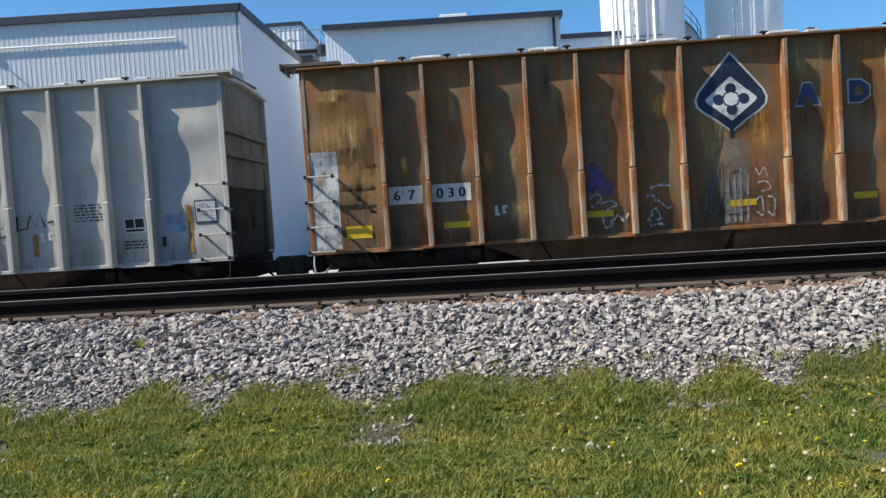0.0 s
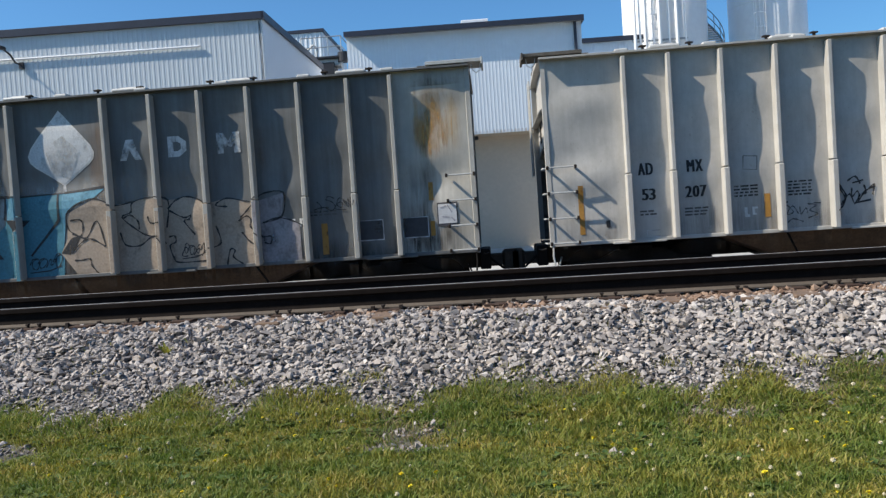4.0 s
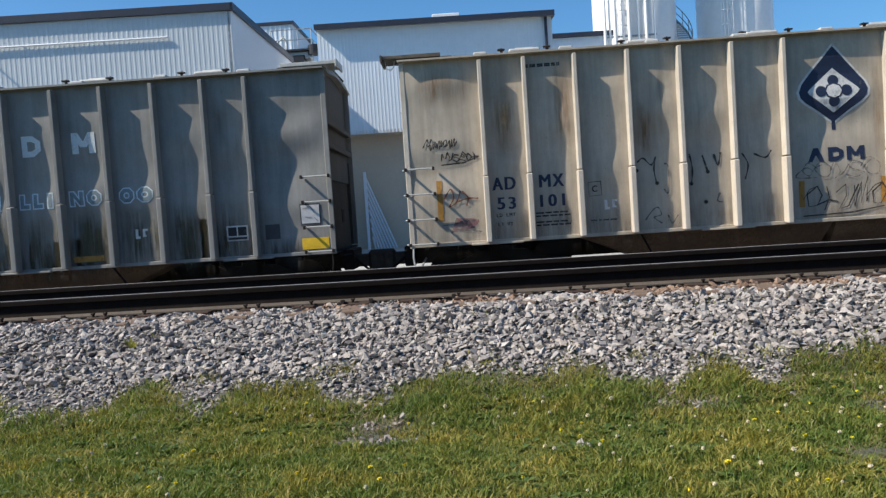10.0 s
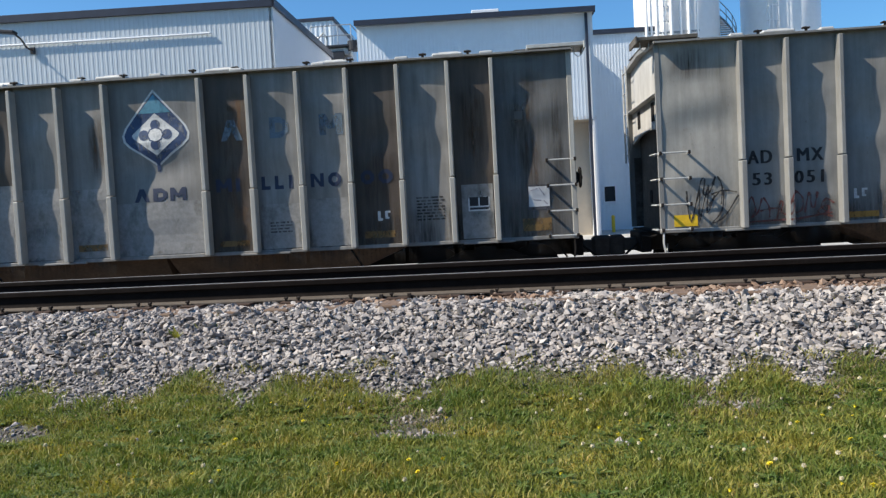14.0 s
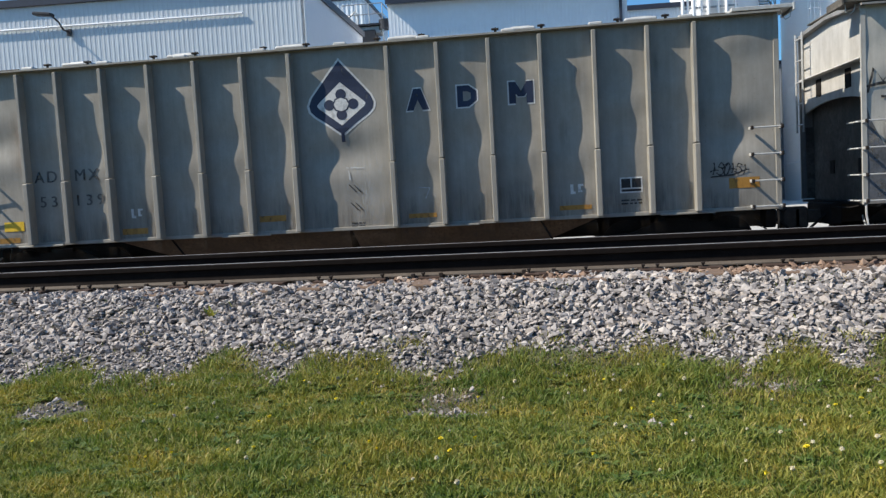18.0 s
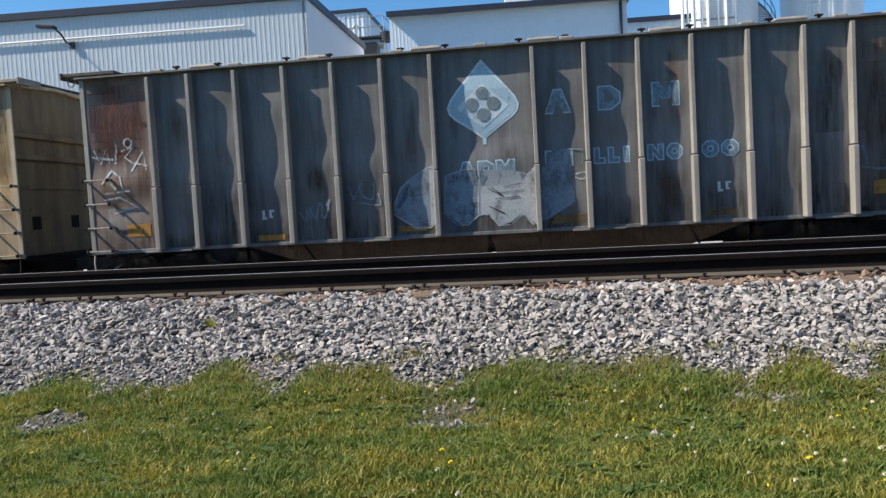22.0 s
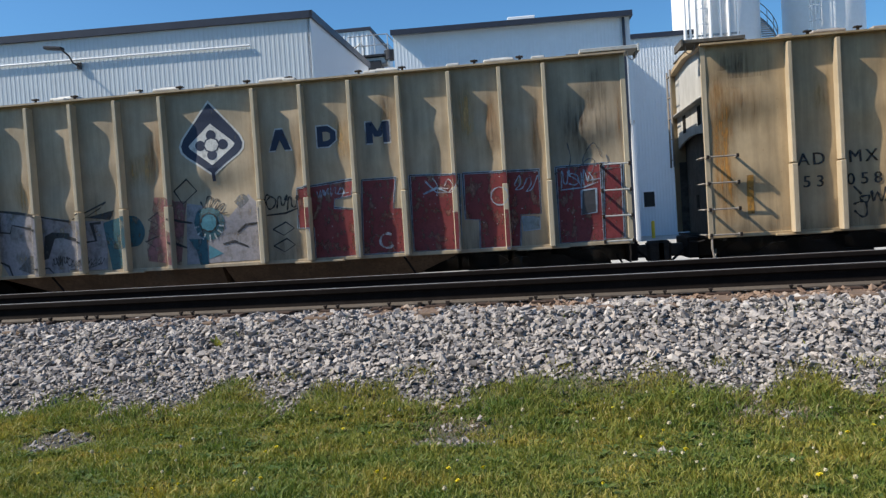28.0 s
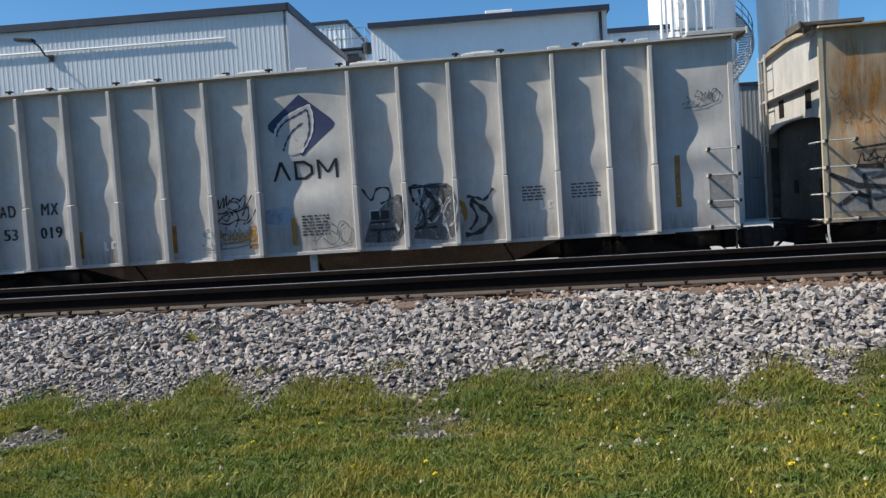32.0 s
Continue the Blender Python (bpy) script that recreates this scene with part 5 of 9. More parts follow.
def fine_print(car, seed, x, z, rows, wide, material):
    """Lines of print too small to read, as bars."""
    r = np.random.default_rng(int(x * 100 + 9000))
    vs, fs = [], []
    for k in range(rows):
        a, zz = x - wide / 2, z + UP - k * 0.055
        while a < x + wide / 2 - 0.03:
            b = min(a + r.uniform(0.04, 0.14), x + wide / 2)
            n = len(vs)
            vs += [(a, zz), (b, zz), (b, zz + 0.028), (a, zz + 0.028)]
            fs.append((n, n + 1, n + 2, n + 3))
            a = b + 0.025
    painted(car, seed, "stencil", vs, fs, material, "small stencilled print", 0.005, ribs=False)


def label_box(car, seed, x, z, white, black):
    painted(car, seed, "data_plate", *rect(x - 0.19, x + 0.19, z + UP, z + 0.27 + UP), white, "white-framed dark data plate", 0.004, ribs=False)
    painted(car, seed, "data_plate", *rect(x - 0.165, x - 0.012, z + 0.09 + UP, z + 0.245 + UP), black, "", 0.008, ribs=False)
    painted(car, seed, "data_plate", *rect(x + 0.012, x + 0.165, z + 0.09 + UP, z + 0.245 + UP), black, "", 0.008, ribs=False)
    painted(car, seed, "data_plate", *rect(x - 0.165, x + 0.165, z + 0.025 + UP, z + 0.065 + UP), black, "", 0.008, ribs=False)


# meshes that all cars share
def shared_meshes():
    d = {}
    bm = bmesh.new()
    box(bm, -RIB_W / 2, RIB_W / 2, SIDE - RIB_D, SIDE + 0.01, 2.16, EAVE - 0.09, bevel=0.008)
    box(bm, -RIB_W / 2 - 0.012, RIB_W / 2 + 0.012, SIDE - RIB_D - 0.012, SIDE + 0.01, SILL - 0.02, 2.14, bevel=0.01)
    d["rib"] = bm
    bm = bmesh.new()
    box(bm, -0.035, 0.055, SIDE - 0.014, SIDE + 0.02, SILL - 0.06, EAVE - 0.02, bevel=0.008)
    d["end_post"] = bm
    # grab iron: a bent bar on two brackets
    bm = tube(bmesh.new(), [(0, SIDE - 0.0, 0), (0, SIDE - 0.155, 0.0), (0.02, SIDE - 0.17, 0), (0.46, SIDE - 0.17, 0), (0.48, SIDE - 0.155, 0), (0.48, SIDE, 0)], 0.014, 6)
    for x in (0, 0.48):
        box(bm, x - 0.012, x + 0.012, SIDE - 0.18, SIDE - 0.0, -0.028, 0.022, bevel=0.004)
    d["rung"] = bm
    bm = boxm(-0.022, 0.022, SIDE - 0.2, SIDE - 0.15, -0.035, 0.03, bevel=0.008)
    d["bolt"] = bm
    bm = tube(bmesh.new(), [(0, 0.0, 0), (-0.1, 0.0, 0.0), (-0.115, 0.02, 0), (-0.115, 0.4, 0), (-0.1, 0.42, 0), (0, 0.42, 0)], 0.014, 6)
    d["end_rung"] = bm
    bm = bmesh.new()
    box(bm, -0.28, 0.28, -0.3, 0.3, 0.0, 0.065, bevel=0.025)
    box(bm, -0.16, 0.2, -0.2, 0.2, 0.065, 0.095, bevel=0.015)
    d["hatch"] = bm
    bm = tube(bmesh.new(), [(0, -0.36, -0.08), (0, -0.36, 0.0), (0, -0.33, 0.03)], 0.025, 6)
    box(bm, -0.07, 0.06, -0.4, -0.32, 0.0, 0.028, bevel=0.008)
    d["clamp"] = bm
    bm = cyl(bmesh.new(), 0, 0, -0.065, 0.065, 0.42, sides=28, axis="Y")
    cyl(bm, 0, -0.05, -0.05, 0.02, 0.46, sides=28, axis="Y")
    d["wheel"] = bm
    d["axle"] = cyl(bmesh.new(), 0, 0, -0.8, 0.8, 0.08, sides=12, axis="Y")
    # cast side frame of a truck
    prof = [(-1.25, 0.42), (-1.2, 0.62), (-0.75, 0.66), (-0.42, 0.82), (0.42, 0.82), (0.75, 0.66), (1.2, 0.62), (1.25, 0.42), (0.95, 0.4), (0.5, 0.22), (-0.5, 0.22), (-0.95, 0.4)]
    bm = bmesh.new()
    a = [bm.verts.new((x, -0.07, z)) for x, z in prof]
    b = [bm.verts.new((x, 0.07, z)) for x, z in prof]
    bm.faces.new(a)
    bm.faces.new(b[::-1])
    for i in range(len(prof)):
        bm.faces.new((a[i], b[i], b[(i + 1) % len(prof)], a[(i + 1) % len(prof)]))
    bmesh.ops.recalc_face_normals(bm, faces=bm.faces[:])
    for x in (-0.88, 0.88):
        cyl(bm, x, -0.1, -0.1, 0.05, 0.13, sides=14, axis="Y")
        for v in bm.verts[-28:]:
            v.co.z += 0.46 + 0.025
    d["side_frame"] = bm
    bm = bmesh.new()
    for k in range(12):
        tube(bm, [(math.cos(q) * 0.165, 0, math.sin(q) * 0.165) for q in (k * math.tau / 12, (k + 1) * math.tau / 12)], 0.02, 6)
    for k in range(5):
        tube(bm, [(0, 0, 0), (math.cos(k * math.tau / 5) * 0.165, 0, math.sin(k * math.tau / 5) * 0.165)], 0.014, 5)
    tube(bm, [(0, -0.04, 0), (0, 0.08, 0)], 0.03, 6)
    d["brake_wheel"] = bm
    return d


KIT = {k: mesh_of(k, bm) for k, bm in shared_meshes().items()}


def kit(name, key, material, parent, at, label="", rot=None):
    me = KIT[key]
    tag = key + material.name
    if tag not in KIT:
        KIT[tag] = me.copy()
        KIT[tag].name = key
        KIT[tag].materials.clear()
        KIT[tag].materials.append(material)
    ob = part(name, KIT[tag], None, parent, label)
    ob.matrix_basis = Matrix.LocRotScale(at, Euler([radians(a) for a in rot]) if rot else None, None)
    return ob


def end_wall(sign):
    """A hopper end: bulkhead with two beams above, an arched dark recess below."""
    up = bmesh.new()
    x = sign * (END - 0.1)
    n = 12
    top, low = [], []
    for i in range(n + 1):
        y = -1.46 + 2.92 * i / n
        k = 1 - abs(y / 1.46) ** 2.2
        top.append(up.verts.new((x, y, EAVE - 0.02 + 0.13 * k)))
        low.append(up.verts.new((x, y, 2.72 + 0.14 * k if sign < 0 else 2.3)))
    for i in range(n):
        up.faces.new((low[i], low[i + 1], top[i + 1], top[i]))
    r = bmesh.ops.extrude_face_region(up, geom=up.faces[:])
    bmesh.ops.translate(up, verts=[v for v in r["geom"] if isinstance(v, bmesh.types.BMVert)], vec=(-sign * 0.05, 0, 0))
    bmesh.ops.recalc_face_normals(up, faces=up.faces[:])
    beams = []
    for z, d in ((3.28, 0.1), (2.86, 0.09)) if sign > 0 else ((3.36, 0.13),):
        beams.append(boxm(min(x, x + sign * d), max(x, x + sign * d), -1.46, 1.46, z, z + (0.1 if sign > 0 else 0.035), bevel=0.012))
    if sign > 0:
        sheet = boxm(x - 0.08, x - 0.03, -1.46, 1.46, SILL - 0.02, 2.3)
        return up, beams, [sheet] + [boxm(x - 0.06, x - 0.02, y, y + 0.26, 1.5, 1.76) for y in (-0.95, 0.35)] + [boxm(x - 0.1, x + 0.02, y, y + 0.08, SILL, 2.75, bevel=0.01) for y in (-1.46, 1.38)]
    xi = sign * (END - 0.24)
    down = [boxm(min(xi, xi - sign * 0.06), max(xi, xi - sign * 0.06), -1.46, 1.46, SILL - 0.1, 2.95)]
    for y in (-1.46, 1.42):
        down.append(boxm(min(xi, x), max(xi, x), y, y + 0.04, SILL, 2.45))
    # dark openings in the recess and dark pockets below the shelf
    for y, w, z0, z1, at in ((-0.95, 0.2, 1.5, 1.75, xi), (0.35, 0.2, 1.5, 1.75, xi), (-0.85, 0.26, 2.98, 3.32, x), (0.55, 0.26, 2.98, 3.32, x)):
        down.append(boxm(at - 0.012, at + 0.02, y, y + w, z0, z1, bevel=0.004))
    return up, beams, down




def hopper_car(seed, centre, label, paint, rung_paint, spec):
    car = thing("hopper_car", label, "hopper car", pose(centre, TRACK_Y, RAIL_Z), "cars of the train")
    for i, (a, b) in enumerate(BAYS):
        p = spec.get("bays", {}).get(i, paint)
        part("side_plate", plate_bay(seed, a, b), p, car, smooth=True)
    for x in RIBS:
        kit("rib", "rib", spec.get("rib", paint), car, (x, 0, 0))
    for x in (-END + 0.03, END - 0.03):
        kit("end_post", "end_post", spec.get("rib", paint), car, (x, 0, 0), rot=(0, 0, 0))
    part("far_side", boxm(-END, END, 1.46, 1.5, SILL, EAVE), paint, car)
    bm = extrude_profile(bmesh.new(), [(-1.64, 4.205), (-1.64, 4.235), (-1.45, 4.26), (-0.9, 4.33), (0, 4.36), (0.9, 4.33), (1.45, 4.26), (1.61, 4.235), (1.61, 4.205), (0, 4.3)], -END - 0.02, END + 0.02)
    part("roof", bm, paint, car, "weathered roof with projecting eave")
    bm = bmesh.new()
    box(bm, -END, END, SIDE - 0.03, SIDE + 0.1, SILL - 0.05, SILL + 0.012, bevel=0.006)
    for x in (-1.9, 1.9, -5.9, 5.9):
        box(bm, x - 0.45, x + 0.45, SIDE - 0.09, SIDE, SILL - 0.065, SILL - 0.03, bevel=0.006)
    part("side_sill", bm, paint, car)
    for s in (-1, 1):
        up, beams, down = end_wall(s)
        # right ends take the shaded colour, left ends the sunlit one
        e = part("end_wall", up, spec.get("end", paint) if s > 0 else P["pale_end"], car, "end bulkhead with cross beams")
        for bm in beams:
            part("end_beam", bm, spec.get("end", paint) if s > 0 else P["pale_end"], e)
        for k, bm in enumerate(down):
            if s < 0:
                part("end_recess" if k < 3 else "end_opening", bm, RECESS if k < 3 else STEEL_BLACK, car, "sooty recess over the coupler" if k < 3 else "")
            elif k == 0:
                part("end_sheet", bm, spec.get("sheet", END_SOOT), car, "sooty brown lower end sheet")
            else:
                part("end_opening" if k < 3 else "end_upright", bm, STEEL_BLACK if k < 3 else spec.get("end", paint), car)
        part("end_platform", boxm(min(s * 6.6, s * 7.42), max(s * 6.6, s * 7.42), -1.45, 1.45, SILL - 0.06, SILL - 0.02), STEEL_BLACK, car)
        bm = bmesh.new()
        box(bm, min(s * 6.6, s * 7.5), max(s * 6.6, s * 7.5), -0.32, 0.32, 0.62, 0.96, bevel=0.02)
        box(bm, min(s * 7.5, s * 8.02), max(s * 7.5, s * 8.02), -0.12, 0.12, 0.62, 0.86, bevel=0.03)
        box(bm, min(s * 7.84, s * 8.12), max(s * 7.84, s * 8.2), -0.17, 0.13, 0.52, 0.93, bevel=0.05)
        part("coupler", bm, COUPLER, car, "dusty cast coupler")
        part("striker", boxm(min(s * 7.42, s * 7.62), max(s * 7.42, s * 7.62), -0.6, 0.6, 0.6, 0.98, bevel=0.02), STEEL_BLACK, car, "dark steel striker plate behind the coupler")
        part("uncoupling_lever", tube(bmesh.new(), [(s * 7.5, -1.52, 0.95), (s * 7.55, -1.3, 0.92), (s * 7.6, -0.2, 0.9)], 0.016, 5), STEEL_BLACK, car)
        part("stirrup", tube(bmesh.new(), [(s * 7.38, -1.5, SILL), (s * 7.39, -1.53, 0.8), (s * 7.36, -1.54, 0.58), (s * 7.3, -1.3, 0.56), (s * 7.2, -0.9, 0.75)], 0.018, 5), rung_paint if s < 0 else STEEL_BLACK, car)
        part("brake_hose", tube(bmesh.new(), [(s * 7.6, -0.35, 0.8), (s * 7.9, -0.4, 0.55), (s * 8.1, -0.3, 0.45)], 0.025, 6), STEEL_BLACK, car)
        # running-board overhang
        out = 7.74 if s < 0 else 7.7
        bm = boxm(min(s * 6.7, s * out), max(s * 6.7, s * out), -1.58, -0.95, 4.27, 4.33, bevel=0.006)
        w = part("lateral_board", bm, RECESS if s < 0 else rung_paint, car, "grated board across the roof end")
        part("board_edge", boxm(min(s * (out - 0.03), s * (out + 0.005)), max(s * (out - 0.03), s * (out + 0.005)), -1.6, -0.93, 4.22, 4.345, bevel=0.005), RECESS if s < 0 else rung_paint, w)
        part("hanging_wire", tube(bmesh.new(), [(s * 7.5, -1.5, 4.25), (s * 7.52, -1.5, 4.14), (s * 7.58, -1.5, 4.09), (s * 7.65, -1.5, 4.13), (s * 7.66, -1.5, 4.25)], 0.009, 5), rung_paint, w)
        part("end_walkway", boxm(min(s * 6.5, s * 7.45), max(s * 6.5, s * 7.45), -0.9, 0.9, 4.37, 4.4, bevel=0.006), RECESS, car, "grated roof walkway past the end")
        if s < 0:
            lad = bmesh.new()
            for y in (1.05, 1.43):
                tube(lad, [(-7.5, y, 2.35), (-7.5, y, 4.3)], 0.02, 6)
            for k in range(5):
                tube(lad, [(-7.5, 1.05, 2.5 + k * 0.42), (-7.5, 1.43, 2.5 + k * 0.42)], 0.014, 5)
            part("end_ladder", lad, rung_paint, car, "narrow ladder up the end bulkhead")
        # trucks
        bx = s * 5.82
        for y in (-0.98, 0.98):
            kit("side_frame", "side_frame", STEEL_BLACK, car, (bx, y, 0))
        for dx in (-0.88, 0.88):
            axle = kit("axle", "axle", STEEL_BLACK, car, (bx + dx, 0, 0.42), "dark steel axle between two wheels")
            AXLES.append((axle, bx + dx))
            for y in (-0.755, 0.755):
                kit("wheel", "wheel", STEEL_BLACK, axle, (0, y, 0), rot=(0, 0, 0 if y < 0 else 180))
        part("bolster", boxm(bx - 0.22, bx + 0.22, -1.05, 1.05, 0.5, 0.9, bevel=0.02), STEEL_BLACK, car)
    # roof gear
    part("walkway", boxm(-6.5, 6.5, -0.6, 0.0, 4.37, 4.43, bevel=0.005), RECESS, car, "grated roof walkway")
    for x in spec.get("hatches", (-5.2, -3.1, -1.0, 1.1, 3.2, 5.3)):
        h = kit("hatch", "hatch", rung_paint, car, (x, -0.8, 4.335), "low roof hatch")
        for dx in (-0.42, 0.38):
            kit("clamp", "clamp", ANCHOR, h, (dx, -0.14, 0.0))
    for k in range(9):
        x = -6 + k * 1.5
        part("roof_bracket", boxm(x - 0.12, x + 0.12, -1.38, -1.1, 4.25, 4.33, bevel=0.02), rung_paint, car)
    # ladders at both ends of the side, and round the corners
    for x0 in (-END + 0.0, END - 0.49):
        for z in (2.34, 1.90, 1.46, 1.03):
            g = kit("rung", "rung", rung_paint, car, (x0 + 0.01, 0, z), "steel grab iron")
            for dx in (0.0, 0.48):
                kit("bolt", "bolt", ANCHOR, g, (dx, 0, 0), "dark bolt head")
    for s in (-1, 1):
        for z in (1.03, 1.46, 1.9, 2.34) if s < 0 else (1.03, 1.46, 1.9, 2.34, 2.77, 3.2, 3.62, 4.02) if spec.get("brake", 0) else (1.03, 1.46, 1.9, 2.34, 2.9, 3.4):
            kit("end_rung", "end_rung", rung_paint, car, (s * (END - 0.06), -1.45, z), "steel grab iron", rot=(0, 0, 0) if s < 0 else (0, 0, 0))
            if s > 0:
                car.children[-1].scale = (-1, 1, 1)
    if spec.get("brake", 0):
        s = spec["brake"]
        w = kit("brake_wheel", "brake_wheel", STEEL_BLACK, car, (s * (END + 0.1), -1.42, 2.02), "spoked hand brake wheel", rot=(0, 0, 90))
        part("brake_box", boxm(min(s * 7.3, s * 7.5), max(s * 7.3, s * 7.5), -1.46, -1.3, 1.92, 2.12, bevel=0.02), STEEL_BLACK, car)
    # underframe and hopper slopes
    part("centre_sill", boxm(-6.7, 6.7, -0.25, 0.25, 0.58, 1.0), STEEL_BLACK, car)
    bm = bmesh.new()
    for a, b in ((-4.5, -0.02), (0.02, 4.5)):
        p, q = (a + 1.5, b - 0.1) if a < -1 else (a + 0.1, b - 1.5)
        lo = [bm.verts.new(c) for c in ((p, -0.75, 0.38), (q, -0.75, 0.38), (q, 0.75, 0.38), (p, 0.75, 0.38))]
        hi = [bm.verts.new(c) for c in ((a, -1.42, 1.0), (b, -1.42, 1.0), (b, 1.42, 1.0), (a, 1.42, 1.0))]
        bm.faces.new(lo[::-1])
        for i in range(4):
            bm.faces.new((lo[i], lo[(i + 1) % 4], hi[(i + 1) % 4], hi[i]))
    bmesh.ops.recalc_face_normals(bm, faces=bm.faces[:])
    part("hopper_slope", bm, spec.get("slope", RUST_UNDER), car, "rusty hopper slope sheets")
    part("outlet_pipe", tube(bmesh.new(), [(-3.2, -1.0, 0.42), (3.2, -1.0, 0.42)], 0.06, 8), STEEL_BLACK, car)
    for x in (-3.4, 3.4):
        part("conduit", tube(bmesh.new(), [(x, -1.45, 1.0), (x + 0.25, -1.3, 0.55)], 0.02, 5), STEEL_BLACK, car)
    return car


def soft_stain(name, colour, strength=0.85, lo=0.15, hi=0.85):
    """A stain whose edge fades out, broken up by runs."""
    m, nt, b = nodes_of(name)
    tc = nt.nodes.new("ShaderNodeTexCoord")
    sep = nt.nodes.new("ShaderNodeSeparateXYZ")
    nt.links.new(tc.outputs["Generated"], sep.inputs[0])

    def hump(sock, power):
        a = nt.nodes.new("ShaderNodeMath")
        a.operation = "MULTIPLY_ADD"
        nt.links.new(sock, a.inputs[0])
        a.inputs[1].default_value, a.inputs[2].default_value = 2.0, -1.0
        c = nt.nodes.new("ShaderNodeMath")
        c.operation = "ABSOLUTE"
        nt.links.new(a.outputs[0], c.inputs[0])
        d = nt.nodes.new("ShaderNodeMath")
        d.operation = "POWER"
        nt.links.new(c.outputs[0], d.inputs[0])
        d.inputs[1].default_value = power
        e = nt.nodes.new("ShaderNodeMath")
        e.operation = "SUBTRACT"
        e.inputs[0].default_value = 1.0
        nt.links.new(d.outputs[0], e.inputs[1])
        return e.outputs[0]

    def times(a, b2):
        x = nt.nodes.new("ShaderNodeMath")
        x.operation, x.use_clamp = "MULTIPLY", True
        nt.links.new(a, x.inputs[0])
        if isinstance(b2, float):
            x.inputs[1].default_value = b2
        else:
            nt.links.new(b2, x.inputs[1])
        return x.outputs[0]

    runs = noise_of(nt, 3.0, 6, (1.3, 1, 0.45), 0.6)
    grain = noise_of(nt, 30.0, 3, (1, 1, 0.6))
    k = times(times(hump(sep.outputs[0], 1.9), hump(sep.outputs[2], 1.8)), ramp_of(nt, runs.outputs[0], lo, hi))
    streak = noise_of(nt, 9.0, 4, (2.4, 1, 0.14), 0.65)
    k = times(k, ramp_of(nt, streak.outputs[0], 0.22, 0.62))
    soft = nt.nodes.new("ShaderNodeMath")
    soft.operation = "POWER"
    nt.links.new(k, soft.inputs[0])
    soft.inputs[1].default_value = 1.3
    k = times(soft.outputs[0], strength * 1.35)
    c = mix_of(nt, ramp_of(nt, grain.outputs[0], 0.3, 0.7), colour, tuple(min(1, x * 1.7) for x in colour))
    nt.links.new(c, b.inputs["Base Color"])
    b.inputs["Roughness"].default_value = 0.75
    clear = nt.nodes.new("ShaderNodeBsdfTransparent")
    mx = nt.nodes.new("ShaderNodeMixShader")
    nt.links.new(k, mx.inputs[0])
    nt.links.new(clear.outputs[0], mx.inputs[1])
    nt.links.new(b.outputs[0], mx.inputs[2])
    nt.links.new(mx.outputs[0], nt.nodes["Material Output"].inputs[0])
    return m


ORANGE = soft_stain("orange_rust_run", (0.2, 0.095, 0.03), 0.8)
# umber and soot serve as stains and as painted shade in end bays
UMBER = soft_stain("umber_stain_and_shade", (0.06, 0.038, 0.024), 1.1)
SOOT_SHADE = soft_stain("soot_and_shade_stain", (0.02, 0.018, 0.017))
OCHRE = soft_stain("ochre_rust_bloom", (0.34, 0.16, 0.035), 1.2, 0.3, 0.64)
OLIVE = soft_stain("olive_stain", (0.055, 0.045, 0.02), 0.85)
CHALK = soft_stain("chalky_bloom", (0.4, 0.4, 0.38), 0.6)


def stain(car, seed, x0, x1, z0, z1, m, lift=0.0025):
    painted(car, seed, "stain", *rect(x0, x1, z0 + UP, z1 + UP), m, "weathered stain", lift, ribs=False)


RED_RUST = soft_stain("red_rust_bloom", (0.14, 0.06, 0.028), 1.15, 0.3, 0.72)
CREAM_RUST = soft_stain("pale_ochre_bloom", (0.38, 0.24, 0.095), 1.1, 0.3, 0.66)
RUST_VIVID = soft_stain("vivid_orange_rust", (0.3, 0.12, 0.04), 1.0, 0.0, 0.8)
RUST_BROWN = soft_stain("deep_red_brown_rust", (0.14, 0.055, 0.035), 1.7, 0.0, 0.7)
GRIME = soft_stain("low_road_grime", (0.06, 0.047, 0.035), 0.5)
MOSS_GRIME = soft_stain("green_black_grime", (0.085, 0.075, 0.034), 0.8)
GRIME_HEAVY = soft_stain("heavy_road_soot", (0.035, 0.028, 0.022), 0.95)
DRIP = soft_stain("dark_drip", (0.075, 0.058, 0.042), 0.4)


def weather(car, seed, orange, drips, soot, grime):
    """Runs of rust beside the ribs, dark drips below the eave, road grime low down."""
    r = np.random.default_rng(seed + 70)
    for i in r.choice(len(BAYS), orange, replace=False):
        a, b = BAYS[i]
        w = r.uniform(0.18, 0.5)
        at = b - w if r.random() < 0.75 else a
        z1 = r.uniform(3.2, 4.0)
        stain(car, seed, at + 0.04, at + w - 0.03, z1 - r.uniform(0.9, 2.4), z1, ORANGE)
    for k in range(drips * 3):
        a, b = BAYS[r.integers(len(BAYS))]
        x, w = r.uniform(a + 0.05, b - 0.35), r.uniform(0.07, 0.28)
        z1 = r.uniform(2.6, 4.0)
        stain(car, seed, x, x + w, z1 - r.uniform(0.5, 1.5), z1, DRIP, 0.003)
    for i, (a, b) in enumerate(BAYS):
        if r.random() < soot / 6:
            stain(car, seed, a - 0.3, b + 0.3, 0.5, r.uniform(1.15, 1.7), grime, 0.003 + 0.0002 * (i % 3))


